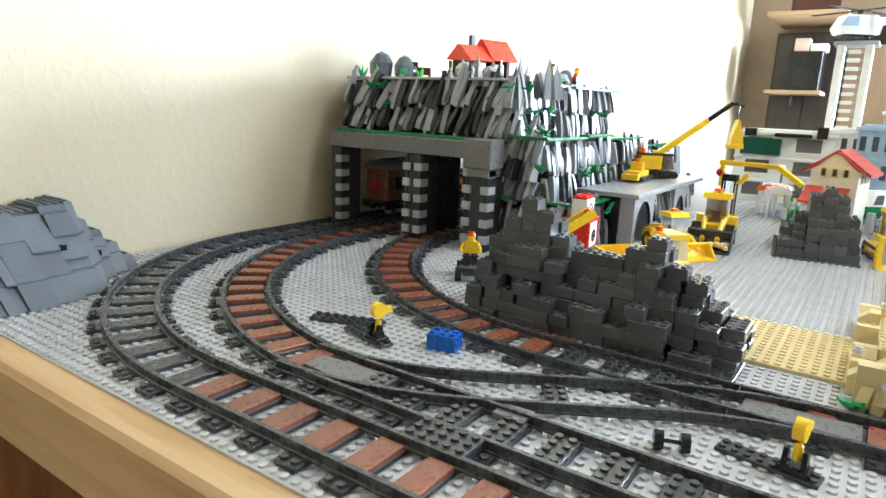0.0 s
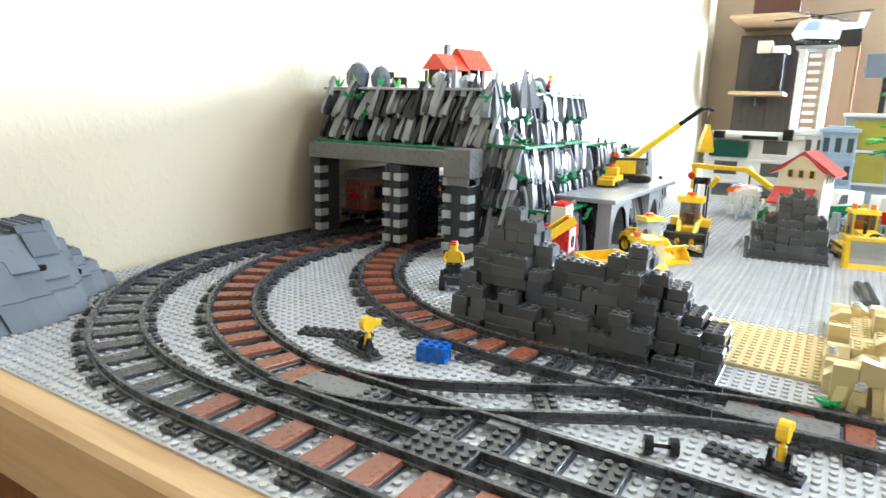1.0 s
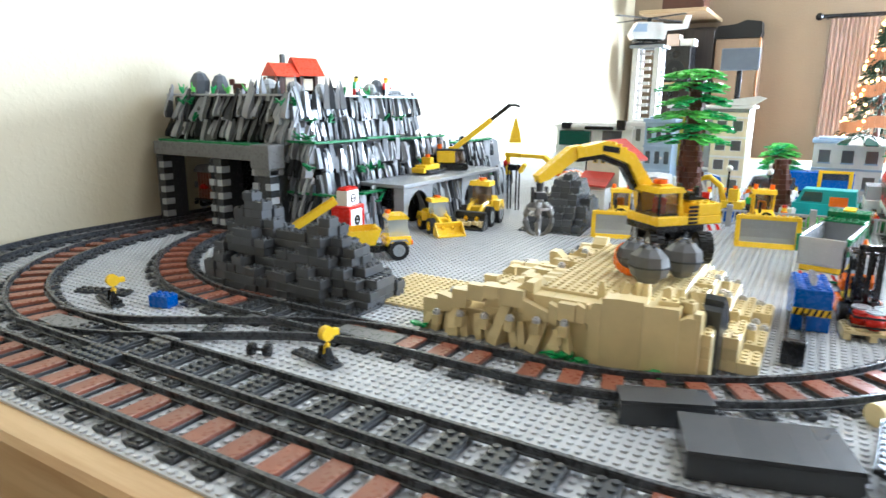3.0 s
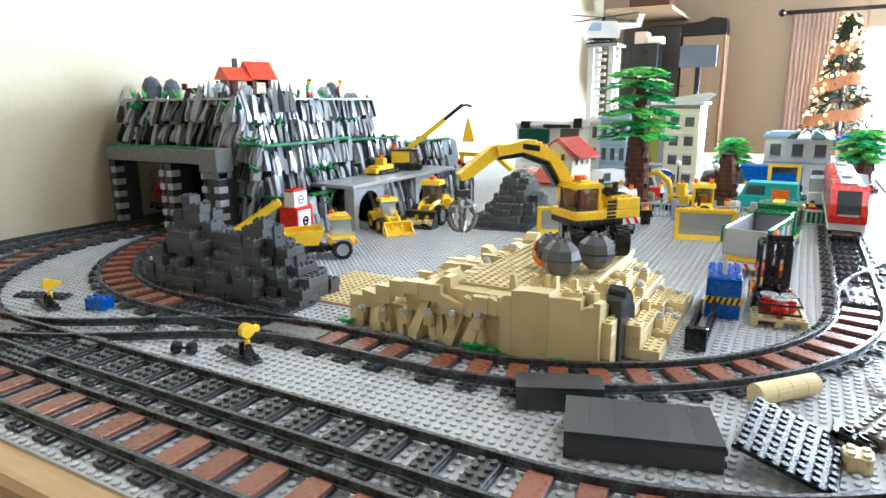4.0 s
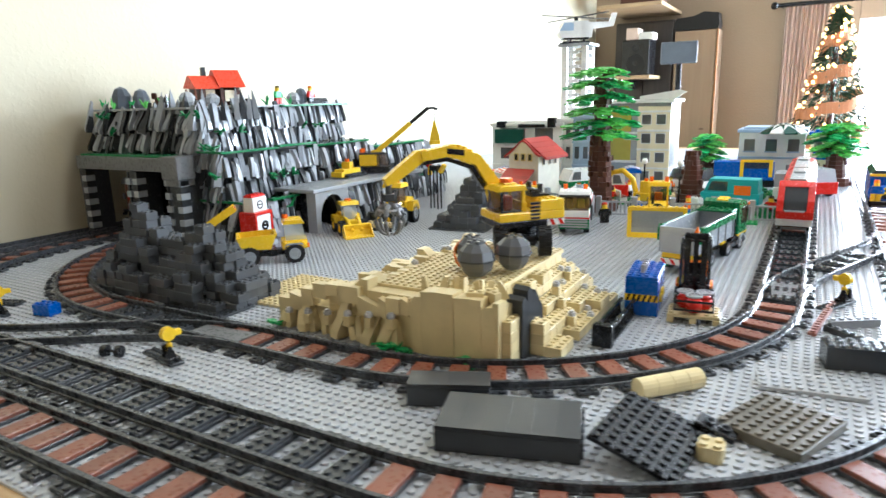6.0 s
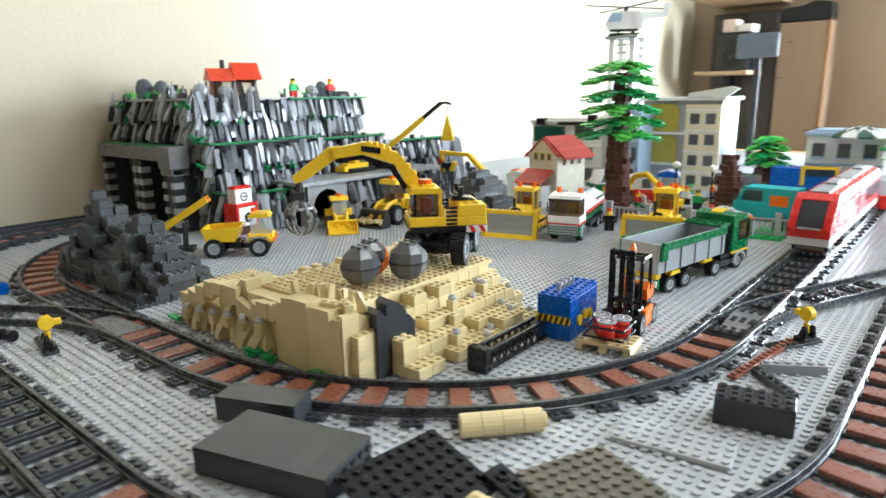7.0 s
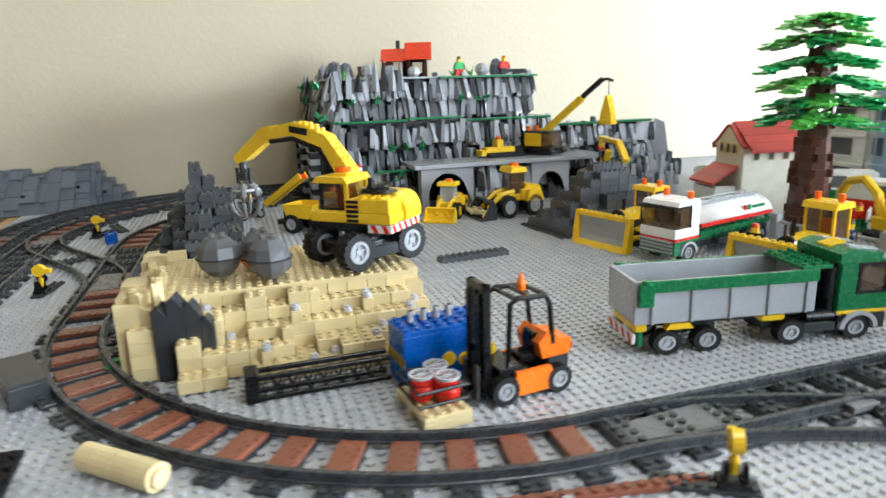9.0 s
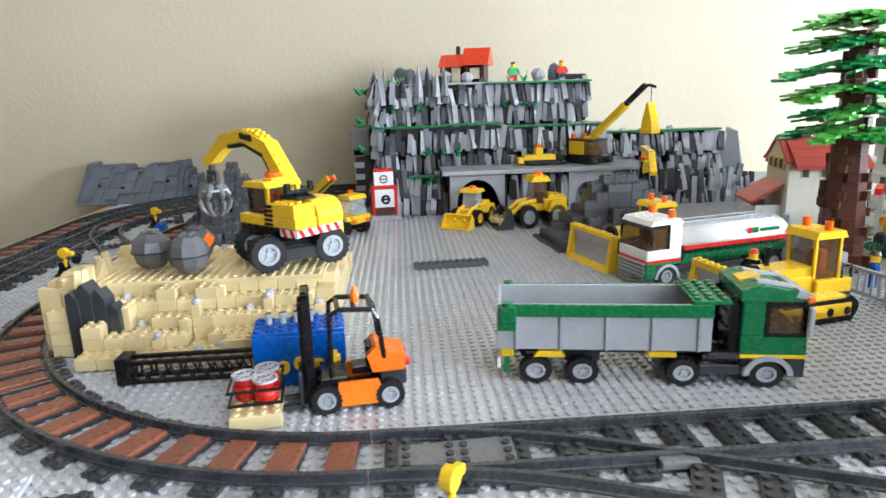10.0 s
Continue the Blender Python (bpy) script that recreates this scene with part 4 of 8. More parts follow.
for k in range(26):
    bx = hr.choice((hr.uniform(15.5, 20.5), hr.uniform(15.5, 20.5), hr.uniform(26, 28.5), hr.uniform(0, 2)))
    bush.prism([(-0.7, -0.3), (0.1, -0.5), (0.8, 0.0), (0.1, 0.5), (-0.7, 0.3)], -0.1, 0.1, "z", pose(bx, hr.uniform(-2.3, -1.1), hr.uniform(0.25, 0.9), hr.uniform(-25, 25), hr.uniform(-25, 25), hr.uniform(0, 360)))
part("bush", bush, LEAFD, hill, "small green plants at the hill's foot")


# ---- boulders on the hill ----
def boulder(name, m, r, mat, label):
    me = Mesh(1.0)
    rn = random.Random(int(r * 1e5))
    me.ball((0, 0, 0), r, 9, 6)
    me.v = [(x * rn.uniform(0.93, 1.06), y * rn.uniform(0.93, 1.06), z * rn.uniform(0.95, 1.02)) for x, y, z in me.v]
    ob = solid(name, me, mat, label, "boulder", "", m, "grey boulders")
    part("studs", Mesh().studs(-1, -1, r / S * 0.97 - 0.1, 2, 2), mat, ob)
    part("seam", Mesh(1.0).ring((0, 0, -0.0006), r * 0.5, r * 1.02, 0.0012, 18, "z"), DBG, ob)
    return ob


boulder("boulder", pose(0.210, 0.684, 0.0730), 0.0180, BOULD, "faceted silver-grey round boulder on the sandstone")
boulder("boulder", pose(0.231, 0.722, 0.0730), 0.0179, BOULD, "faceted silver-grey round boulder beside another")
boulder("boulder", pose(0.189, 0.716, 0.0715), 0.0165, BOULD, "faceted grey round boulder with an orange band")
solid("band", Mesh(1.0).ring((0, 0, 0), 0.0166, 0.0176, 0.009, 18, "z"), ORA, "orange band round the grey boulder", "band", "", pose(0.187, 0.718, 0.066, 35, 20, 0))


# ---- vehicles: each drawn in studs, nose towards +x ----
WHEELS = {}


def wheel(parent, x, y, z, r, w, rim=LBG):
    """A tyre with tread blocks on a dished rim; the axle runs along y."""
    key = (r, w, rim.name)
    if key not in WHEELS:
        t = Mesh().ring((0, -w / 2, 0), r * 0.58, r * 0.94, w, 20, "y")
        for k in range(18):
            a = 2 * math.pi * k / 18
            for s in (-1, 1):
                t.box(-0.09 * r, -w * 0.25, r * 0.9, 0.09 * r, w * 0.25, r, 0.02, pose(0, s * w * 0.25, 0, 0, math.degrees(a + 0.09 * s), 0))
        q = Mesh().cyl((0, -w * 0.3, 0), r * 0.58, w * 0.6, 18, "y").ring((0, -w * 0.5, 0), r * 0.42, r * 0.60, w, 18, "y").cyl((0, -w * 0.42, 0), r * 0.16, w * 0.84, 10, "y")
        for k in range(5):
            q.box(-0.05 * r, -w * 0.40, r * 0.1, 0.05 * r, w * 0.40, r * 0.5, 0.01, pose(0, 0, 0, 0, 72 * k, 0))
        WHEELS[key] = (t.data("tyre", RUB), q.data("rim", rim))
    wh = new("wheel")
    wh.empty_display_size = 0.005
    wh.parent = parent
    wh.location = (x * S, y * S, z * S)
    part("tyre", WHEELS[key][0], None, wh)
    part("rim", WHEELS[key][1], None, wh)


PAIRS = {"beacon", "tail_lamp", "lamp", "emblem", "grille", "yellow_trim", "side_panel", "panel", "push_arm", "stabiliser", "side_step", "cab_pillar", "sliding_door", "mirror", "side_lamp", "mudflap", "fuel_tank", "green_rail", "green_end", "trailer_tub", "bearer", "yellow_frame", "warning_strip", "warning_stripe", "decal", "mudguard", "side_wall", "roof_trim", "skid", "boom_studs", "roof_clutter", "porch_wall"}


def islands(mesh):
    """The separate pieces of a mesh, each as a mesh of its own."""
    up = list(range(len(mesh.v)))

    def top(i):
        while up[i] != i:
            up[i] = up[up[i]]
            i = up[i]
        return i

    for f in mesh.f:
        for i in f[1:]:
            up[top(i)] = top(f[0])
    groups = {}
    for f in mesh.f:
        groups.setdefault(top(f[0]), []).append(f)
    out = []
    for faces in groups.values():
        ids = sorted({i for f in faces for i in f})
        at = {i: k for k, i in enumerate(ids)}
        one = Mesh(mesh.s)
        one.v = [mesh.v[i] for i in ids]
        one.f = [tuple(at[i] for i in f) for f in faces]
        out.append(one)
    return out


def P(ob, name, mat, mesh, label="", smooth=False, m=None):
    if name in PAIRS and isinstance(mesh, Mesh):
        return [part(name, one, mat, ob, label, smooth, m) for one in islands(mesh)][0]
    return part(name, mesh, mat, ob, label, smooth, m)


def doll(m, torso, legs, hat, name="toy_figure", label="small yellow-headed toy figure"):
    """One plain mesh in a single piece."""
    me = Mesh()
    me.box(-0.45, -0.95, 0, 0.45, -0.05, 1.6, 0.06).box(-0.45, 0.05, 0, 0.45, 0.95, 1.6, 0.06).prism([(-1.0, 1.6), (1.0, 1.6), (0.75, 3.2), (-0.75, 3.2)], -0.45, 0.45, "x")
    me.cyl((0, 0, 3.2), 0.55, 1.05, 14).cyl((0, 0, 4.0), 0.62, 0.5, 14, r2=0.45)
    me.tube([(0, -0.9, 3.0), (0.25, -1.25, 2.2), (0.5, -1.2, 1.7)], 0.25, 8).tube([(0, 0.9, 3.0), (0.25, 1.25, 2.2), (0.5, 1.2, 1.7)], 0.25, 8)
    dat = me.data(name, SKIN)
    for mm in (torso, legs, hat):
        dat.materials.append(mm)
    for p in dat.polygons:
        z = p.center.z / S
        p.material_index = 2 if z < 1.6 else 1 if z < 3.19 else 0 if z < 3.98 else 3
    return tagged(part(name, dat, None, None, m=m), label, "toy figure", "small toy figures")


def excavator(m):
    ob = thing("toy_excavator", m, "yellow and black wheeled toy excavator with a claw grab", "toy excavator")
    P(ob, "chassis", BLK, Mesh().box(-4.2, -1.6, 1.4, 4.2, 1.6, 2.6, 0.1).box(-2.6, -2.2, 1.6, 2.6, 2.2, 2.4, 0.1))
    P(ob, "side_step", DBG, Mesh().box(-1.9, -3.3, 0.9, 1.9, -2.2, 2.1, 0.1).box(-1.9, 2.2, 0.9, 1.9, 3.3, 2.1, 0.1), "grey side steps")
    for x in (-3.3, 3.3):
        for y in (-2.7, 2.7):
            wheel(ob, x, y, 1.85, 1.85, 1.5, LBG)
    P(ob, "stabiliser", YEL, Mesh().box(4.2, -3, 0.6, 4.8, -2, 4.2, 0.1).box(4.2, 2, 0.6, 4.8, 3, 4.2, 0.1).box(4.2, -3, 1.6, 4.7, 3, 2.4, 0.1), "yellow stabiliser plate")
    P(ob, "turntable", BLK, Mesh().cyl((0, 0, 2.6), 2.0, 0.9, 20))
    rot = Matrix.Rotation(radians(112), 4, "Z")
    up = new("upper_body")
    up.empty_display_size = 0.01
    up.parent = ob
    up.matrix_local = rot
    P(up, "deck", BLK, Mesh().box(-4.6, -3, 3.5, 4.2, 3, 4.3, 0.08))
    P(up, "body", YEL, Mesh().box(-4.6, -3, 4.3, 4.2, 3, 5.3, 0.08).prism([(-4.9, 4.35), (-1.2, 4.35), (-1.2, 6.9), (-3.3, 6.9), (-3.9, 6.78), (-4.45, 6.4), (-4.8, 5.8), (-4.95, 5.1)], -2.95, 0.3, "y").box(-4.5, 0.34, 5.3, -1.2, 3, 6.7, 0.1).studs(-4, 1, 6.68, 3, 2))
    st = Mesh()
    for k in range(6):
        st.prism([(-2.8 + k, 3.52), (-2.4 + k, 3.52), (-2.0 + k, 4.26), (-2.4 + k, 4.26)], -4.66, -4.605, "x")
    P(up, "warning_strip", WHT, Mesh().box(-4.64, -2.9, 3.5, -4.6, 2.9, 4.28, 0.01).box(-4.6, 3.0, 3.5, -2.2, 3.04, 4.28, 0.01).box(-4.6, -3.04, 3.5, -2.2, -3.0, 4.28, 0.01), "white strip with red stripes")
    sr = Mesh()
    for k in range(5):
        sr.prism([(-2.7 + k * 1.15, 3.52), (-2.2 + k * 1.15, 3.52), (-1.8 + k * 1.15, 4.26), (-2.3 + k * 1.15, 4.26)], -4.68, -4.64, "x")
    for s in (-1, 1):
        for k in range(2):
            sr.prism([(-4.5 + k * 1.15, 3.52), (-4.0 + k * 1.15, 3.52), (-3.6 + k * 1.15, 4.26), (-4.1 + k * 1.15, 4.26)], s * 3.04, s * 3.07, "y")
    P(up, "warning_stripe", RED, sr, "slanting red warning stripes")
    gr = Mesh()
    for s in (-1, 1):
        for k in range(5):
            gr.box(-1.2, s * 2.98 - 0.06, 4.4 + k * 0.45, 0.1, s * 2.98 + 0.06, 4.7 + k * 0.45, 0.03)
    P(up, "grille", BLK, gr)
    P(up, "cab_glass", CABG, Mesh().prism([(0.6, 5.3), (4.0, 5.3), (3.4, 7.9), (0.6, 7.9)], -1.7, 1.9, "y"), "tinted cab windows")
    P(up, "cab_pillar", YEL, Mesh().box(0.4, -1.95, 5.3, 0.8, -1.65, 8.0, 0.03).box(0.4, 1.85, 5.3, 0.8, 2.15, 8.0, 0.03).box(0.2, -2.1, 5.3, 0.62, 2.2, 6.4, 0.05))
    P(up, "window_bar", BLK, Mesh().box(3.3, -1.95, 5.3, 3.6, -1.65, 7.9, 0.03, pose(0, 0, 0)).box(3.3, 1.85, 5.3, 3.6, 2.15, 7.9, 0.03).box(0.8, 1.9, 5.25, 3.5, 2.1, 5.5, 0.03).box(0.8, -1.9, 5.25, 3.5, -1.7, 5.5, 0.03), "black cab window bars")
    P(up, "work_light", BLK, Mesh().box(-2.2, -1.8, 7.4, -1.5, 1.8, 7.8, 0.08).cyl((-1.9, -1.5, 7.7), 0.35, 0.8, 10).cyl((-1.9, 1.5, 7.7), 0.35, 0.8, 10).box(-2.1, -0.3, 6.9, -1.7, 0.3, 7.5, 0.05), "black light bar behind the cab")
    P(up, "cab_roof", YEL, Mesh().prism([(0.2, 7.95), (4.2, 7.95), (3.7, 8.55), (0.6, 8.55)], -2.2, 2.4, "y").box(1.0, -1, 8.5, 2.6, 1, 8.8, 0.08))
    P(up, "beacon", AMB, Mesh().cyl((2.0, 0.0, 8.8), 0.8, 0.5, 12), "clear orange beacon")
    P(up, "seat", RED, Mesh().box(1.4, -0.6, 5.3, 2.6, 0.8, 7.2, 0.2), "red seat")
    P(up, "engine_cover", BLK, Mesh().prism([(-3.6, 6.95), (-0.8, 6.95), (-0.9, 7.5), (-3.2, 7.15)], -0.8, 1.6, "y"))
    by = -2.3
    boom = [(1.2, 5.6), (2.0, 8.6), (4.8, 12.2), (8.6, 13.6), (12.4, 12.9)]
    low = [(12.2, 11.8), (8.9, 12.2), (5.4, 11.0), (3.6, 8.0), (3.0, 5.4)]
    P(up, "boom", YEL, Mesh().prism(boom + low, by - 0.9, by + 0.9, "y"), "yellow bent boom")
    bs = Mesh()
    for k in range(9):
        t = k / 8
        x = 2.3 + t * 5.8
        z = 8.9 + 4.6 * (1 - (1 - t) ** 1.9)
        bs.cyl((x, by - 0.45, z - 0.3), 0.3, 0.42, 8).cyl((x, by + 0.45, z - 0.3), 0.3, 0.42, 8)
    P(up, "boom_studs", YEL, bs)
    P(up, "boom_underside", BLK, Mesh().prism([(3.5, 7.8), (5.5, 10.9), (8.9, 12.1), (12.2, 11.7), (12.0, 11.3), (9.0, 11.6), (6.0, 10.5), (4.2, 7.8)], by - 0.5, by + 0.5, "y"))
    P(up, "decal", BLK, Mesh().prism([(6.9, 12.2), (9.1, 12.55), (9.1, 13.2), (6.9, 12.9)], by - 0.94, by - 0.9, "y").prism([(6.9, 12.2), (9.1, 12.55), (9.1, 13.2), (6.9, 12.9)], by + 0.9, by + 0.94, "y"), "dark plate on the boom")
    P(up, "stick", YEL, Mesh().prism([(11.6, 13.2), (12.9, 13.0), (17.0, 9.9), (16.7, 9.1), (15.4, 9.5), (11.8, 11.9)], by - 0.7, by + 0.7, "y"))
    P(up, "hanger", DBG, Mesh().cyl((16.4, by, 8.0), 0.4, 1.7, 12).box(15.7, by - 0.5, 7.2, 17.1, by + 0.5, 8.1, 0.1).box(15.4, by - 0.2, 6.6, 15.7, by + 0.2, 8.6, 0.05).box(17.1, by - 0.2, 6.6, 17.4, by + 0.2, 8.6, 0.05))
    for k in range(6):
        a = 2 * math.pi * k / 6
        pts = []
        for q in range(7):
            b = math.pi * (0.12 + 0.80 * q / 6)
            rr = 1.75 * math.sin(b)
            pts.append((16.4 + rr * math.cos(a), by + rr * math.sin(a), 4.9 + 1.9 * math.cos(b)))
        P(up, "claw", MGR, Mesh().tube(pts, 0.42, 8, 0.14), "grey claw finger")
    P(up, "claw_ring", SLV, Mesh().ring((16.4, by, 6.1), 1.35, 1.55, 0.25, 16, "z"), "silver ring of the grab")
    return ob


excavator(pose(0.203, 0.804, 0.0556, 0, 0, 117) @ Matrix.Scale(1.08, 4))


def dump_truck(m):
    ob = thing("toy_dump_truck", m, "green toy lorry with a long grey tipper trailer", "toy truck")
    tr = Mesh()
    tr.box(0.0, -3, 3.6, 17.0, -2.7, 8.2, 0.05).box(0.0, 2.7, 3.6, 17.0, 3, 8.2, 0.05).box(0.0, -2.7, 3.6, 17, 2.7, 4.0, 0.05).box(0.0, -2.7, 4.0, 0.3, 2.7, 8.2, 0.05).box(16.7, -2.7, 4, 17, 2.7, 8.2, 0.05)
    P(ob, "trailer_tub", LBG, tr, "light grey tipper tub")
    for k in range(5):
        for s in (-1, 1):
            P(ob, "tub_rib", LBG, Mesh().box(1.5 + k * 3.6, s * 3.1 - 0.12, 3.6, 1.75 + k * 3.6, s * 3.1 + 0.12, 7.0, 0.03))
    P(ob, "green_rail", GRN, Mesh().box(0.8, -3.25, 7.0, 17, -3.0, 8.25, 0.05).box(0.8, 3.0, 7.0, 17, 3.25, 8.25, 0.05), "green rail along the tub")
    P(ob, "green_end", GRN, Mesh().box(0.2, -3.45, 5.6, 1.6, -3.02, 8.0, 0.1).cyl((0.9, -3.2, 8.0), 0.4, 0.4, 10).box(0.2, 3.02, 5.6, 1.6, 3.45, 8.0, 0.1).cyl((0.9, 3.2, 8.0), 0.4, 0.4, 10), "green hinge bricks")
    P(ob, "front_plate", GRN, Mesh().brick(15.4, -3, 8.2, 3, 6, 0.4), "green studded plate over the tub's front")
    P(ob, "trailer_frame", DBG, Mesh().box(0.4, -1.4, 2.6, 17, 1.4, 3.5, 0.08).box(5.6, -1.2, 1.6, 8.6, 1.2, 2.6, 0.1))
    P(ob, "yellow_trim", YEL, Mesh().box(0.3, -2.6, 2.6, 1.4, 2.6, 3.5, 0.1).prism([(3.0, 2.8), (5.6, 2.8), (5.2, 3.4), (3.4, 3.4)], -2.95, -2.2, "y").prism([(3.0, 2.8), (5.6, 2.8), (5.2, 3.4), (3.4, 3.4)], 2.2, 2.95, "y").box(12.2, -2.6, 2.7, 14.5, 2.6, 3.3, 0.1), "yellow frame pieces")
    P(ob, "tail_bar", WHT, Mesh().box(0.0, -2.8, 1.5, 0.3, 2.8, 2.5, 0.05), "white bumper with red stripes")
    for k in range(4):
        P(ob, "tail_stripe", RED, Mesh().prism([(-2.6 + 1.4 * k, 1.55), (-2.1 + 1.4 * k, 1.55), (-1.6 + 1.4 * k, 2.45), (-2.1 + 1.4 * k, 2.45)], -0.04, 0.0, "x"))
    P(ob, "mudflap", GRN, Mesh().box(0.6, -2.7, 1.0, 1.0, -1.6, 2.6, 0.05).box(0.6, 1.6, 1.0, 1.0, 2.7, 2.6, 0.05))
    for x in (3.2, 7.0, 15.0, 21.4):
        for y in (-2.4, 2.4):
            wheel(ob, x, y, 1.35, 1.35, 1.1, LBG)
    P(ob, "cab_frame", DBG, Mesh().box(13, -1.6, 1.4, 24, 1.6, 2.4, 0.08).box(16.2, -2.9, 1.2, 19.4, -2.0, 2.2, 0.1).box(16.2, 2.0, 1.2, 19.4, 2.9, 2.2, 0.1))
    P(ob, "fuel_tank", BLK, Mesh().cyl((16.4, -2.4, 2.9), 0.55, 3.2, 12, "x").cyl((16.4, 2.4, 2.9), 0.55, 3.2, 12, "x"))
    P(ob, "bumper", DBG, Mesh().box(22.9, -3, 1.1, 24.2, 3, 2.9, 0.1))
    for s in (-1, 1):
        P(ob, "mudguard", LBG, Mesh().prism([(19.6 + 1.8 * 1 - 1.9 * math.cos(math.pi * k / 10), 1.4 + 1.9 * math.sin(math.pi * k / 10)) for k in range(11)] + [(21.4 + 1.45 * math.cos(math.pi * k / 10), 1.4 + 1.45 * math.sin(math.pi * k / 10)) for k in range(11)], s * 2.95 - 0.35, s * 2.95 + 0.1, "y"), "grey wheel arch")
    P(ob, "yellow_band", YEL, Mesh().box(19.2, -3.04, 3.0, 24.2, 3.04, 3.35, 0.03), "thin yellow band round the cab")
    cab = Mesh()
    cab.box(19.2, -3, 3.3, 24.2, 3, 5.2, 0.1).box(19.2, -3, 5.2, 21.0, -2.6, 8.6, 0.1).box(19.2, 2.6, 5.2, 21.0, 3, 8.6, 0.1).box(19.2, -2.6, 5.2, 19.6, 2.6, 8.6, 0.1)
    P(ob, "cab", GRN, cab, "green driver's cab")
    P(ob, "cab_glass", CABG, Mesh().box(21.0, -2.95, 5.2, 24.0, 2.95, 8.4, 0.1), "dark cab windows")
    for s in (-1, 1):
        P(ob, "window_frame", BLK, Mesh().box(20.9, s * 3.0 - 0.07, 5.15, 21.25, s * 3.0 + 0.05, 8.55, 0.03).box(23.6, s * 3.0 - 0.07, 5.15, 24.05, s * 3.0 + 0.05, 8.55, 0.03).box(21.25, s * 3.0 - 0.07, 8.1, 23.6, s * 3.0 + 0.05, 8.55, 0.03).box(21.25, s * 3.0 - 0.07, 5.15, 23.6, s * 3.0 + 0.05, 5.5, 0.03), "black side window frame")
        P(ob, "door_step", BLK, Mesh().box(19.3, s * 2.9 - 0.2, 2.2, 20.2, s * 2.9 + 0.15, 2.9, 0.05))
        P(ob, "exhaust", BLK, Mesh().box(18.5, s * 2.2 - 0.4, 2.6, 19.15, s * 2.2 + 0.4, 8.2, 0.08).cyl((18.8, s * 2.2, 8.2), 0.32, 0.5, 10))
    P(ob, "back_recess", BLK, Mesh().box(18.9, -1.7, 3.0, 19.2, 1.7, 8.2, 0.05).box(18.7, -1.2, 4.2, 18.9, 1.2, 5.0, 0.04).box(18.7, -1.2, 5.8, 18.9, 1.2, 6.6, 0.04))
    P(ob, "windscreen_frame", BLK, Mesh().box(23.98, -2.9, 8.05, 24.12, 2.9, 8.55, 0.03).box(23.98, -2.9, 5.15, 24.12, 2.9, 5.5, 0.03).box(23.98, -3.0, 5.5, 24.12, -2.65, 8.05, 0.03).box(23.98, 2.65, 5.5, 24.12, 3.0, 8.05, 0.03))
    P(ob, "cab_roof", GRN, Mesh().prism([(19.0, 8.6), (24.3, 8.6), (23.6, 9.4), (20.2, 10.1), (19.0, 9.6)], -3.05, 3.05, "y"))
    P(ob, "roof_trim", LBG, Mesh().prism([(23.0, 9.0), (24.4, 8.7), (24.4, 9.1), (23.2, 9.7)], -3.1, 3.1, "y").prism([(20.3, 10.1), (23.4, 9.5), (23.4, 9.7), (20.4, 10.35)], -2.2, -1.2, "y").prism([(20.3, 10.1), (23.4, 9.5), (23.4, 9.7), (20.4, 10.35)], 1.2, 2.2, "y"), "grey roof rails")
    P(ob, "roof_light", YEL, Mesh().prism([(19.4, 9.7), (21.0, 10.05), (21.0, 10.4), (19.4, 10.0)], -0.9, 0.9, "y"), "yellow roof plate")
    P(ob, "seat", ORA, Mesh().box(20.2, -1.9, 5.2, 21.4, -0.4, 7.4, 0.15), "orange driver's seat")
    P(ob, "steering_column", BLK, Mesh().tube([(23.2, -1.2, 5.2), (22.4, -1.2, 6.4)], 0.2, 8))
    P(ob, "mirror", SLV, Mesh().box(23.9, -3.7, 5.4, 24.3, -3.2, 8.2, 0.1).box(23.9, 3.2, 5.4, 24.3, 3.7, 8.2, 0.1), "silver mirror panels")
    P(ob, "side_lamp", ORA, Mesh().box(23.8, -3.3, 8.5, 24.4, -2.7, 9.1, 0.1).box(23.8, 2.7, 8.5, 24.4, 3.3, 9.1, 0.1), "orange marker lamp")
    return ob


dump_truck(pose(0.340, 0.971, 0.0012, 0, 0, 80) @ Matrix.Diagonal((1.05, 1, 0.89, 1)))


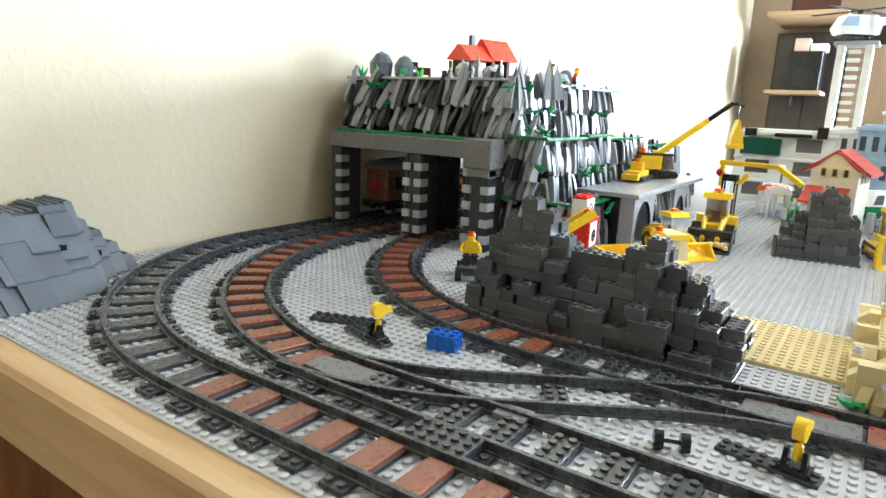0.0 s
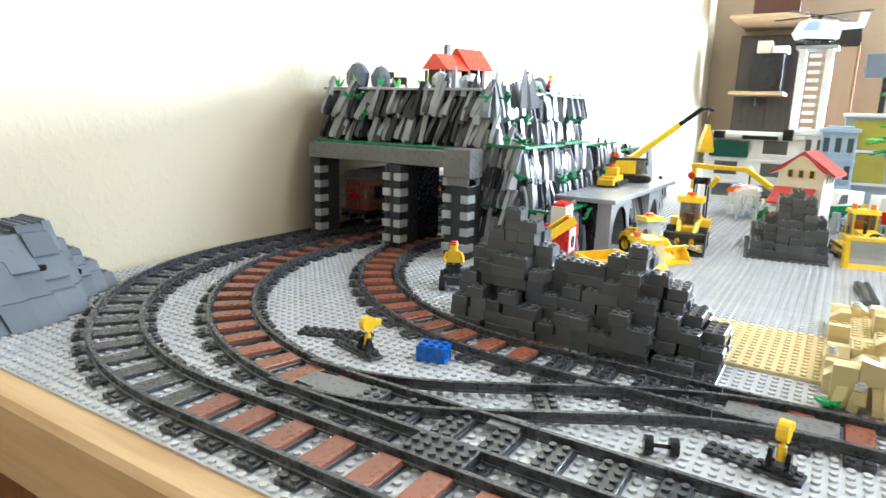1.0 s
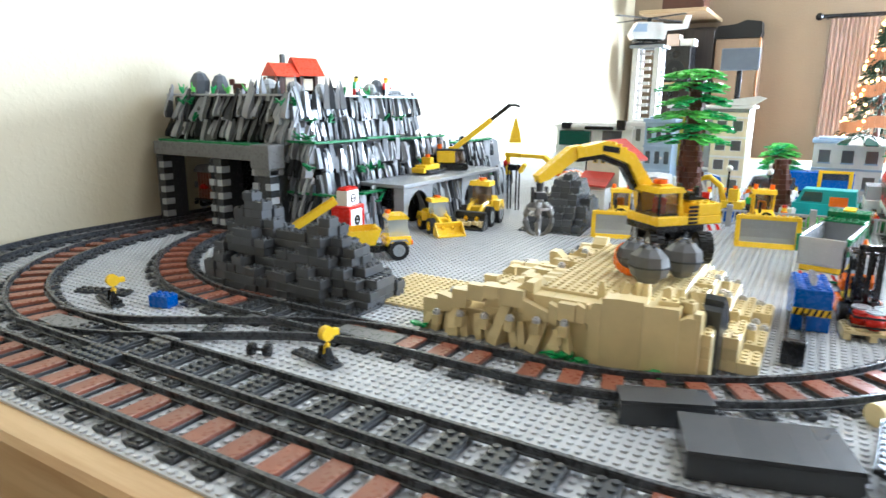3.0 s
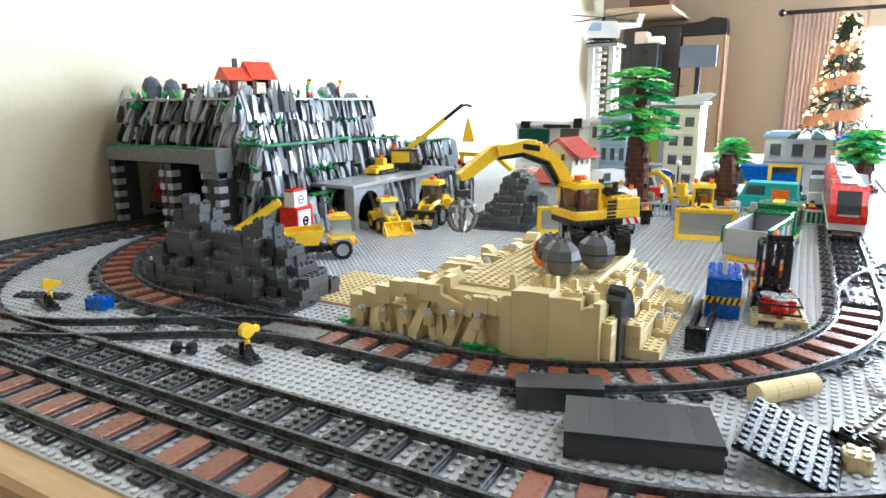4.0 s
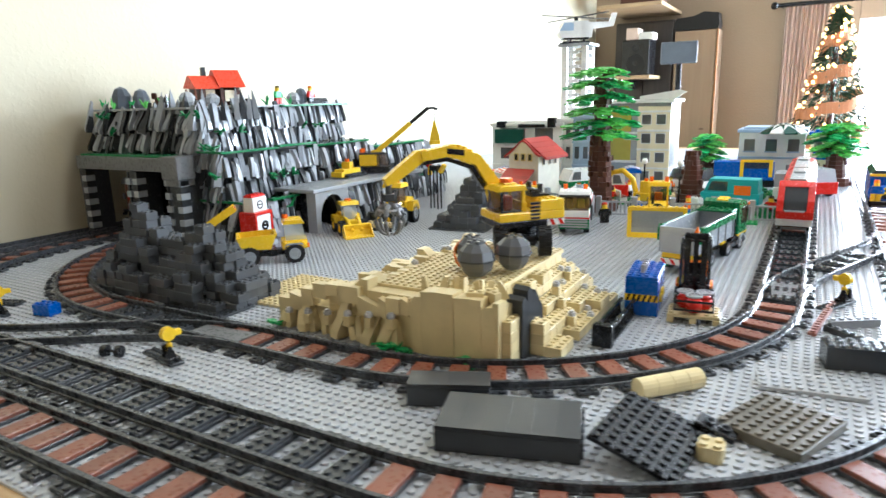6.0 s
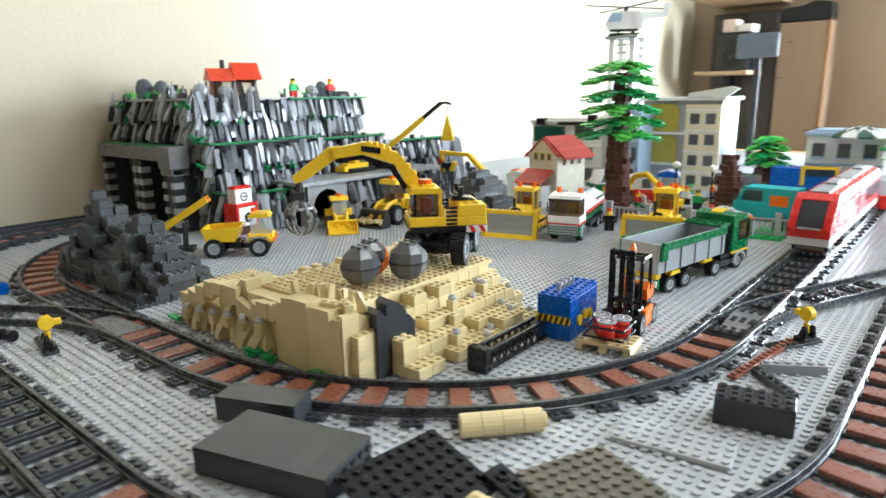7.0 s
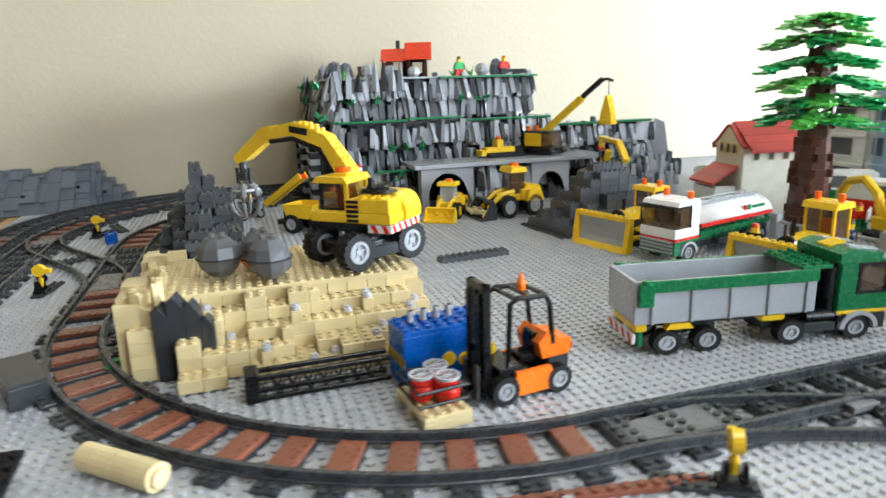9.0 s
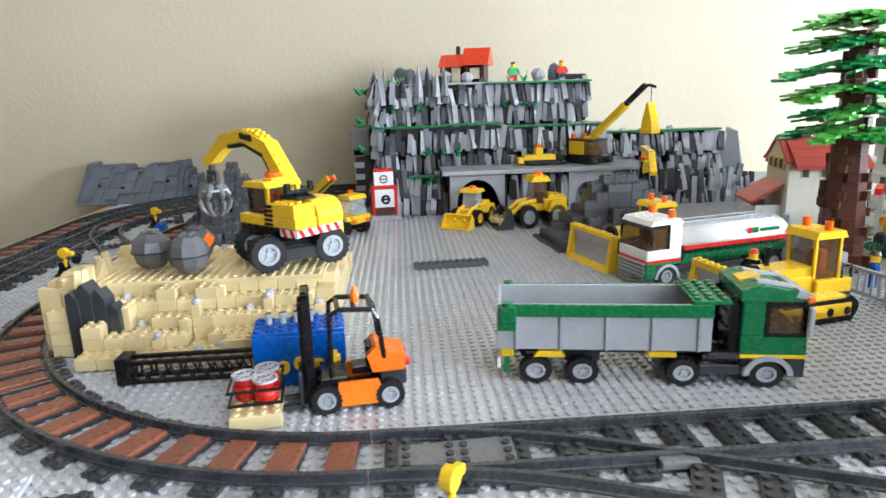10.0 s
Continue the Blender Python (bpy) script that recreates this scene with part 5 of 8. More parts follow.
def tanker(m):
    ob = thing("toy_tanker_truck", m, "white and green toy tanker lorry with a red stripe", "toy truck")
    P(ob, "frame", DBG, Mesh().box(0, -1.6, 1.3, 23, 1.6, 2.3, 0.08).box(7, -2.8, 1.4, 13, 2.8, 2.3, 0.1))
    for x in (2.6, 6.0, 20.0):
        for y in (-2.4, 2.4):
            wheel(ob, x, y, 1.4, 1.4, 1.1, LBG)
    n = 20
    rng = lambda a0, a1, r: [(r * math.cos(radians(a0 + (a1 - a0) * k / n)), 4.7 + r * 0.86 * math.sin(radians(a0 + (a1 - a0) * k / n))) for k in range(n + 1)]
    P(ob, "tank_top", WHT, Mesh().prism(rng(8, 172, 2.95), 0.2, 17.4, "x"), "white upper half of the tank", True)
    P(ob, "tank_stripe", RED, Mesh().prism([(2.98, 4.6), (2.98, 5.1), (-2.98, 5.1), (-2.98, 4.6)], 0.15, 17.45, "x"), "red stripe")
    P(ob, "tank_bottom", GRN, Mesh().prism([(p, q - 0.35) for p, q in rng(188, 352, 2.95)], 0.2, 17.4, "x"), "green lower half of the tank")
    P(ob, "tank_walkway", LBG, Mesh().box(1.5, -0.8, 7.15, 16.5, 0.8, 7.45, 0.05), "grey walkway on the tank")
    for s in (-1, 1):
        P(ob, "emblem", GRN, Mesh().box(5.6, s * 2.72 - 0.05, 5.75, 6.6, s * 2.72 + 0.05, 6.5, 0.02, pose(0, 0, 0)).box(2.0, s * 2.72 - 0.05, 5.85, 5.2, s * 2.72 + 0.05, 6.3, 0.02), "green emblem and unreadable lettering bars")
        P(ob, "emblem_spot", RED, Mesh().box(6.6, s * 2.74 - 0.05, 5.75, 7.3, s * 2.74 + 0.05, 6.5, 0.02))
    P(ob, "cab_lower", GRN, Mesh().box(18, -3, 2.95, 23.2, 3, 3.3, 0.05).box(21.75, -3, 1.3, 23.2, 3, 2.95, 0.1).box(18, -1.7, 1.3, 21.75, 1.7, 2.95, 0.1))
    for s in (-1, 1):
        arch = [(20.0 - 1.85 * math.cos(math.pi * k / 10), 1.2 + 1.85 * math.sin(math.pi * k / 10)) for k in range(11)]
        arch += [(20.0 + 1.5 * math.cos(math.pi * k / 10), 1.2 + 1.5 * math.sin(math.pi * k / 10)) for k in range(11)]
        P(ob, "mudguard", LBG, Mesh().prism(arch, s * 2.6 - 0.5, s * 2.6 + 0.5, "y"), "grey mudguard over the front wheel")
        P(ob, "mirror", BLK, Mesh().box(22.6, s * 3.2 - 0.12, 5.6, 22.9, s * 3.2 + 0.12, 7.4, 0.06))
        P(ob, "window_frame", BLK, Mesh().box(19.85, s * 2.95 - 0.07, 5.0, 20.15, s * 2.95 + 0.07, 8.15, 0.03).box(20.15, s * 2.95 - 0.07, 7.8, 22.5, s * 2.95 + 0.07, 8.15, 0.03), "black side window frame")
        P(ob, "tank_rail", LBG, Mesh().tube([(1.5, s * 0.95, 7.4), (1.5, s * 0.95, 7.75), (16.3, s * 0.95, 7.75), (16.3, s * 0.95, 7.4)], 0.1, 6))
    for x in (5.0, 11.5):
        P(ob, "hatch", LBG, Mesh().cyl((x, 0, 7.4), 0.7, 0.35, 14), "grey hatch lid")
    P(ob, "cab_stripe", RED, Mesh().box(18, -3.03, 3.3, 23.23, 3.03, 3.65, 0.03), "red stripe round the cab")
    P(ob, "cab", WHT, Mesh().box(18, -3, 3.65, 23.2, 3, 5.0, 0.1).box(18, -3, 5.0, 19.9, -2.6, 8.2, 0.1).box(18, 2.6, 5.0, 19.9, 3, 8.2, 0.1).box(18, -2.6, 5, 18.4, 2.6, 8.2, 0.1), "white driver's cab")
    P(ob, "cab_glass", CABG, Mesh().prism([(19.9, 5.0), (23.1, 5.0), (22.6, 8.1), (19.9, 8.1)], -2.9, 2.9, "y"), "dark cab windows")
    P(ob, "cab_roof", WHT, Mesh().prism([(17.8, 8.2), (22.9, 8.1), (22.4, 8.7), (18.6, 8.9)], -3.05, 3.05, "y"))
    P(ob, "visor", BLK, Mesh().box(22.7, -2.95, 7.7, 23.25, 2.95, 8.15, 0.06), "black sun visor")
    P(ob, "seat", DBG, Mesh().box(19.0, -2.0, 5.0, 20.4, -0.4, 7.2, 0.15).box(19.0, 0.4, 5.0, 20.4, 2.0, 7.2, 0.15))
    gr = Mesh()
    for k in range(4):
        gr.box(23.15, -2.7, 1.6 + k * 0.5, 23.45, 2.7, 1.9 + k * 0.5, 0.03)
    P(ob, "grille", LBG, gr, "grey ribbed grille")
    P(ob, "beacon", AMB, Mesh().cyl((19.0, -2.0, 8.8), 0.45, 1.0, 10).cyl((19.0, 2.0, 8.8), 0.45, 1.0, 10), "clear orange beacons")
    return ob


tanker(pose(0.102, 1.320, 0.0012, 0, 0, -75))


def bulldozer(m, group="yellow bulldozers"):
    ob = thing("toy_bulldozer", m, "yellow toy bulldozer with a wide grey and yellow blade", "toy bulldozer", group)
    for s in (-1, 1):
        tr = Mesh().prism([(-6.2, 1.0), (-5.5, 0.1), (3.2, 0.1), (3.9, 0.9), (3.2, 2.1), (-5.3, 2.5), (-6.2, 1.8)], s * 3.1 - 0.85, s * 3.1 + 0.85, "y")
        for k in range(17):
            tr.box(-5.4 + k * 0.52, s * 3.1 - 0.95, 0.0, -5.15 + k * 0.52, s * 3.1 + 0.95, 0.14, 0.02)
        P(ob, "track", BLK, tr, "black rubber track")
        P(ob, "track_cover", YEL, Mesh().box(-5.2, s * 3.9 - 0.12, 0.6, 3.0, s * 3.9 + 0.18, 1.9, 0.2).box(-4.4, s * 3.1 - 0.9, 2.3, 3.0, s * 3.1 + 0.9, 2.7, 0.1))
    P(ob, "hood", YEL, Mesh().box(-2.0, -1.9, 2.2, 3.8, 1.9, 4.2, 0.15).prism([(-2.0, 4.2), (3.6, 4.2), (3.0, 4.9), (-2.0, 5.1)], -1.6, 1.6, "y"), "yellow engine hood")
    P(ob, "radiator", BLK, Mesh().box(3.7, -1.4, 2.4, 4.1, 1.4, 4.4, 0.1).box(0.2, -1.95, 2.8, 2.6, 1.95, 3.9, 0.1))
    P(ob, "intake_drum", BLK, Mesh().cyl((3.9, 0, 4.1), 1.35, 0.5, 18, "x").cyl((4.4, 0, 4.1), 0.9, 0.15, 18, "x"), "round black radiator drum")
    for s in (-1, 1):
        P(ob, "lift_ram", BLK, Mesh().tube([(1.4, s * 2.0, 3.6), (4.6, s * 2.6, 2.6)], 0.28, 8).tube([(4.6, s * 2.6, 2.6), (7.0, s * 2.9, 1.8)], 0.16, 8), "black lifting ram")
        P(ob, "hand_rail", BLK, Mesh().tube([(-6.6, s * 2.2, 3.8), (-6.6, s * 2.2, 5.0), (-5.4, s * 2.2, 5.0), (-5.4, s * 2.2, 3.8)], 0.12, 6))
        for x in (-4.6, -2.4, -0.2, 2.0):
            P(ob, "road_wheel", BLK, Mesh().cyl((x, s * 4.05 + 0.03 * s - 0.02, 1.15), 0.42, 0.1, 10, "y"))
        for x, y in ((-5.2, 1.8), (-2.0, 1.8)):
            P(ob, "cab_pillar", YEL, Mesh().box(x - 0.16, s * y - 0.16, 3.8, x + 0.16, s * y + 0.16, 7.8, 0.03))
    P(ob, "ripper", DBG, Mesh().box(-7.4, -1.8, 1.6, -6.0, 1.8, 2.3, 0.1).box(-7.5, -1.5, 0.3, -7.1, -1.1, 1.8, 0.05).box(-7.5, 1.1, 0.3, -7.1, 1.5, 1.8, 0.05), "dark rear ripper")
    P(ob, "rear_body", YEL, Mesh().box(-6.7, -2.4, 2.4, -2.0, 2.4, 3.8, 0.12).box(-7.2, -1.2, 2.4, -6.7, 1.2, 3.4, 0.1))
    P(ob, "cab_glass", CABG, Mesh().box(-5.2, -1.8, 3.8, -2.0, 1.8, 7.8, 0.1), "tinted cab windows")
    P(ob, "seat", ORA, Mesh().box(-4.7, -0.8, 3.8, -3.6, 0.8, 6.4, 0.15), "orange driver's seat")
    P(ob, "control_column", BLK, Mesh().box(-2.9, -0.9, 3.8, -2.4, 0.9, 5.0, 0.1))
    P(ob, "cab_roof", YEL, Mesh().prism([(-5.7, 7.8), (-1.5, 7.8), (-1.9, 8.5), (-5.3, 8.5)], -2.2, 2.2, "y"))
    P(ob, "beacon", AMB, Mesh().cyl((-3.7, -1.5, 8.5), 0.42, 0.9, 10).cyl((-3.7, 1.5, 8.5), 0.42, 0.9, 10), "clear orange beacons")
    P(ob, "exhaust", BLK, Mesh().cyl((1.6, -1.0, 4.8), 0.3, 2.0, 10))
    for s in (-1, 1):
        P(ob, "push_arm", YEL, Mesh().tube([(-1.5, s * 4.2, 1.4), (4.5, s * 3.6, 1.6), (7.0, s * 3.0, 1.6)], 0.4, 8).tube([(2.5, s * 1.6, 4.0), (5.0, s * 2.2, 4.0), (7.1, s * 2.4, 3.2)], 0.35, 8), "yellow push arm")
    P(ob, "blade", LBG, Mesh().prism([(7.1, 0.3), (7.9, 0.2), (7.4, 1.6), (7.3, 3.0), (7.6, 4.6), (7.1, 4.8)], -4.9, 4.9, "y"), "grey blade plate")
    fr = Mesh()
    fr.prism([(6.9, 0.0), (8.6, 0.0), (8.0, 0.8), (6.9, 0.8)], -5.4, 5.4, "y").box(7.0, -5.4, 4.6, 7.9, 5.4, 5.3, 0.08).prism([(6.9, 0.2), (8.5, 0.2), (7.7, 5.0), (6.9, 5.0)], -5.5, -4.7, "y").prism([(6.9, 0.2), (8.5, 0.2), (7.7, 5.0), (6.9, 5.0)], 4.7, 5.5, "y")
    fr.studs(7.0, -5, 5.28, 1, 10)
    P(ob, "blade_frame", YEL, fr, "yellow studded blade frame")
    return ob


b1 = bulldozer(pose(0.050, 1.181, 0.0012, 0, 0, -74))
copy_thing(b1, pose(0.260, 1.236, 0.0012, 0, 0, -79) @ Matrix.Diagonal((1, 1, 1.12, 1)))


def loader(m, bucket, load, gr="yellow wheel loaders"):
    ob = thing("toy_wheel_loader", m, "yellow toy wheel loader with a bucket", "toy loader", gr)
    P(ob, "chassis", BLK, Mesh().box(-4.2, -1.3, 1.1, 3.0, 1.3, 2.2, 0.1))
    for x in (-2.6, 2.2):
        for y in (-2.3, 2.3):
            wheel(ob, x, y, 1.6, 1.6, 1.2, YEL if load is None else LBG)
    P(ob, "body", YEL, Mesh().box(-4.6, -1.7, 2.2, -0.6, 1.7, 3.8, 0.15).prism([(-4.6, 3.8), (-1.4, 3.8), (-1.6, 4.5), (-4.2, 4.2)], -1.5, 1.5, "y").prism([(-4.4, 2.2), (-1.0, 2.2), (-1.6, 3.7), (-3.8, 3.7)], -2.9, 2.9, "y").box(-0.6, -1.5, 2.2, 3.0, 1.5, 3.2, 0.12))
    P(ob, "cab_glass", CABG if load else CLR, Mesh().prism([(-1.2, 3.2), (1.5, 3.2), (1.0, 6.2), (-1.2, 6.2)], -1.4, 1.4, "y"), "cab windows")
    P(ob, "seat", BROWN, Mesh().box(-0.8, -0.6, 3.2, 0.3, 0.6, 4.6, 0.1))
    P(ob, "cab_roof", YEL, Mesh().prism([(-1.7, 6.2), (1.6, 6.2), (1.2, 6.9), (-1.3, 6.9)], -1.9, 1.9, "y").studs(-1, -1, 6.88, 2, 2))
    P(ob, "beacon", AMB, Mesh().cyl((-0.2, 0, 6.9), 0.7, 0.5, 12), "orange beacon")
    for s in (-1, 1):
        P(ob, "lift_arm", YEL, Mesh().tube([(0.6, s * 1.3, 3.6), (3.0, s * 1.2, 3.2), (5.4, s * 1.0, 1.4)], 0.36, 8))
    P(ob, "bucket", bucket, Mesh().prism([(4.8, 0.1), (7.6, 0.1), (7.7, 0.35), (5.4, 0.5), (5.0, 1.6), (5.6, 2.6), (5.3, 2.8), (4.7, 1.7)], -2.9, 2.9, "y").prism([(4.8, 0.1), (7.6, 0.1), (5.6, 2.7), (4.8, 1.8)], -3.0, -2.8, "y").prism([(4.8, 0.1), (7.6, 0.1), (5.6, 2.7), (4.8, 1.8)], 2.8, 3.0, "y"), "loader bucket")
    if load:
        ld = Mesh()
        rn = random.Random(4)
        for k in range(34):
            x, y = rn.uniform(5.3, 7.4), rn.uniform(-2.6, 2.6)
            ld.cyl((x, y, rn.uniform(0.6, 1.1)), 0.36, 0.4, 8)
        P(ob, "load", load, ld, "golden round studs heaped in the bucket")
    return ob


loader(pose(-0.205, 1.015, 0.0012, 0, 0, -35), YEL, None)
loader(pose(-0.172, 1.110, 0.0012, 0, 0, -84) @ Matrix.Diagonal((1.15, 1.2, 1.38, 1)), DBG, TAN)


def tipper(m):
    ob = thing("toy_tipper", m, "yellow toy site dumper with a raised conveyor bed", "toy truck")
    P(ob, "chassis", BLK, Mesh().box(-6, -1.2, 1.3, 4.4, 1.2, 2.3, 0.1).box(-1.8, -2.4, 1.4, -0.4, 2.4, 2.6, 0.1))
    for x in (-5.0, 2.6):
        for y in (-2.4, 2.4):
            wheel(ob, x, y, 1.75, 1.75, 1.4, LBG)
    P(ob, "body", YEL, Mesh().box(0.6, -2.0, 2.3, 5.0, 2.0, 3.9, 0.15).prism([(0.5, 3.0), (1.0, 3.7), (4.2, 3.7), (4.7, 3.0)], -3.0, 3.0, "y"))
    P(ob, "mudguard", LBG, Mesh().prism([(0.9, 2.9), (1.3, 3.6), (3.9, 3.6), (4.3, 2.9), (3.8, 3.3), (1.4, 3.3)], -3.1, -2.6, "y").prism([(0.9, 2.9), (1.3, 3.6), (3.9, 3.6), (4.3, 2.9), (3.8, 3.3), (1.4, 3.3)], 2.6, 3.1, "y"))
    P(ob, "cab_glass", CLR, Mesh().prism([(1.2, 3.9), (4.8, 3.9), (4.2, 6.8), (1.2, 6.8)], -1.7, 1.7, "y"), "clear cab windows")
    P(ob, "cab_roof", YEL, Mesh().prism([(0.9, 6.8), (4.7, 6.8), (4.2, 7.5), (1.3, 7.5)], -2.1, 2.1, "y"))
    P(ob, "beacon", AMB, Mesh().cyl((1.6, 0.9, 7.5), 0.5, 0.6, 10))
    P(ob, "tail_lamp", ORA, Mesh().box(4.9, -2.0, 2.4, 5.3, -1.2, 3.2, 0.1).box(4.9, 1.2, 2.4, 5.3, 2.0, 3.2, 0.1))
    P(ob, "skip", YEL, Mesh().prism([(-6.2, 3.0), (-1.4, 2.8), (-0.2, 5.4), (-0.6, 5.4), (-1.8, 3.3), (-5.9, 3.4), (-6.6, 5.2), (-7.0, 5.2)], -2.6, 2.6, "y").prism([(-6.2, 3.0), (-1.4, 2.8), (-0.2, 5.4), (-7.0, 5.2)], -2.7, -2.5, "y").prism([(-6.2, 3.0), (-1.4, 2.8), (-0.2, 5.4), (-7.0, 5.2)], 2.5, 2.7, "y"), "yellow skip")
    return ob


tipper(pose(-0.175, 0.815, 0.0012, 0, 0, 48))
cv = thing("toy_conveyor", pose(-0.262, 0.770, 0.0012, 0, 0, 45), "yellow and black toy conveyor arm tilted upwards", "toy conveyor")
P(cv, "stand", DBG, Mesh().box(-1.6, -1.2, 0, 1.6, 1.2, 1.0, 0.1).tube([(0, -0.7, 0.8), (0.3, -0.7, 5.4)], 0.3, 8).tube([(0, 0.7, 0.8), (0.3, 0.7, 5.4)], 0.3, 8))
P(cv, "arm", YEL, Mesh().box(-5.5, -1.1, -0.3, 5.5, -0.7, 0.9, 0.05, pose(0.2, 0, 6.4, 0, -32, 0)).box(-5.5, 0.7, -0.3, 5.5, 1.1, 0.9, 0.05, pose(0.2, 0, 6.4, 0, -32, 0)))
P(cv, "belt", BLK, Mesh().box(-5.4, -0.7, 0.0, 5.4, 0.7, 0.5, 0.1, pose(0.2, 0, 6.4, 0, -32, 0)))
P(cv, "roller", RED, Mesh().cyl((0, -0.7, 0), 0.5, 1.4, 12, "y", None, pose(0.2, 0, 6.4, 0, -32, 0) @ pose(5.0, 0, 0.3)))


def forklift(m):
    ob = thing("toy_forklift", m, "orange and black toy forklift with a tall mast", "toy forklift")
    P(ob, "chassis", BLK, Mesh().box(-3.4, -1.4, 0.7, 3.2, 1.4, 1.5, 0.1).box(0.6, -1.9, 1.0, 2.8, 1.9, 3.0, 0.12))
    for x, r in ((-2.7, 1.2), (2.4, 1.25)):
        for y in (-1.9, 1.9):
            wheel(ob, x, y, r, r, 0.9, LBG)
    P(ob, "side_panel", ORA, Mesh().prism([(-2.0, 0.6), (1.2, 0.6), (1.5, 1.4), (1.4, 2.6), (-1.8, 2.6), (-2.2, 1.6)], -2.3, -1.9, "y").prism([(-2.0, 0.6), (1.2, 0.6), (1.5, 1.4), (1.4, 2.6), (-1.8, 2.6), (-2.2, 1.6)], 1.9, 2.3, "y"), "orange curved side panel")
    P(ob, "tail", ORA, Mesh().prism([(-4.0, 3.0), (-1.4, 3.0), (-1.0, 4.4), (-1.8, 5.2), (-2.8, 4.6), (-4.2, 4.3)], -1.7, 1.7, "y"), "orange counterweight hood")
    P(ob, "counterweight", DBG, Mesh().box(-4.2, -1.5, 1.6, -2.0, 1.5, 3.0, 0.15))
    P(ob, "tail_lamp", RED, Mesh().box(-4.5, -1.5, 3.2, -4.1, -0.9, 3.8, 0.08).box(-4.5, 0.9, 3.2, -4.1, 1.5, 3.8, 0.08))
    P(ob, "seat", BLK, Mesh().box(-1.4, -0.8, 2.6, 0.2, 0.8, 3.3, 0.1).box(-1.5, -0.8, 3.2, -1.0, 0.8, 5.0, 0.1))
    P(ob, "lever", YEL, Mesh().cyl((1.6, -1.6, 3.0), 0.35, 0.9, 8).box(1.0, -2.1, 2.8, 1.9, -1.5, 3.5, 0.1), "yellow control brick")
    cage = Mesh()
    for s in (-1, 1):
        cage.tube([(-2.4, s * 1.6, 4.2), (-2.0, s * 1.7, 7.6), (-1.6, s * 1.7, 8.4), (1.0, s * 1.7, 8.6), (1.7, s * 1.7, 8.2), (1.9, s * 1.7, 3.0)], 0.22, 6)
    for x in (-1.5, -0.2, 1.1):
        cage.box(x - 0.2, -1.7, 8.35, x + 0.2, 1.7, 8.65, 0.05)
    P(ob, "roll_cage", BLK, cage, "black overhead guard")
    P(ob, "beacon", ORA, Mesh().cyl((-0.4, 0, 8.6), 0.35, 0.5, 10).cyl((-0.4, 0, 9.1), 0.42, 0.9, 10, r2=0.1), "orange flame-shaped beacon")
    mast = Mesh()
    for s in (-1, 1):
        mast.box(3.2, s * 1.1 - 0.3, 0.4, 3.9, s * 1.1 + 0.3, 10.0, 0.06).box(3.9, s * 0.8 - 0.2, 0.6, 4.2, s * 0.8 + 0.2, 9.2, 0.04)
    mast.box(3.3, -1.4, 9.4, 3.9, 1.4, 10.0, 0.06).box(3.3, -1.4, 4.0, 3.8, 1.4, 4.6, 0.06).box(3.5, -0.3, 0.6, 3.7, 0.3, 9.6, 0.04)
    P(ob, "mast", BLK, mast, "black lifting mast")
    for s in (-1, 1):
        P(ob, "fork", DBG, Mesh().box(4.2, s * 0.9 - 0.35, 0.35, 4.5, s * 0.9 + 0.35, 3.4, 0.05).box(4.2, s * 0.9 - 0.35, 0.35, 8.4, s * 0.9 + 0.35, 0.6, 0.05))
    return ob


forklift(pose(0.376, 0.869, 0.0012, 0, 0, -82))
pal = thing("toy_pallet", pose(0.386, 0.807, 0.0012, 0, 0, -83), "small tan toy pallet in front of the forklift", "toy pallet")
P(pal, "deck", TAN, Mesh().brick(-2, -3, 0.75, 4, 6, 0.4))
P(pal, "bearer", TAN, Mesh().box(-2, -3, 0, 2, -2.2, 0.75, 0.05).box(-2, 2.2, 0, 2, 3, 0.75, 0.05).box(-2, -0.4, 0, 2, 0.4, 0.75, 0.05))
cyls = thing("toy_gas_bottles", pose(0.386, 0.807, 0.0012 + 1.35 * S, 0, 0, -83), "red toy barrels with grey wheel tops in a black rack", "toy barrels")
for x, y in ((-0.8, -1.1), (-0.8, 1.1), (0.9, 0)):
    P(cyls, "barrel", RED, Mesh().cyl((x, y, 0), 0.75, 0.3, 14, r2=0.95).cyl((x, y, 0.3), 0.95, 1.0, 14).cyl((x, y, 1.3), 0.95, 0.3, 14, r2=0.7), "", True)
    wt = Mesh().ring((x, y, 1.9), 0.8, 1.0, 0.2, 18, "z").cyl((x, y, 1.6), 0.15, 0.5, 8)
    for k in range(4):
        wt.box(-0.9, -0.07, 1.92, 0.9, 0.07, 2.05, 0.02, pose(x, y, 0, 0, 0, 45 * k))
    P(cyls, "hand_wheel", SLV, wt, "pale grey spoked wheel")
P(cyls, "rack", BLK, Mesh().tube([(-2.0, -2.2, 1.5), (2.0, -2.2, 1.5), (2.0, 2.2, 1.5), (-2.0, 2.2, 1.5), (-2.0, -2.2, 1.5)], 0.14, 6).tube([(-2.0, -2.2, 0.4), (2.0, -2.2, 0.4), (2.0, 2.2, 0.4), (-2.0, 2.2, 0.4), (-2.0, -2.2, 0.4)], 0.14, 6))

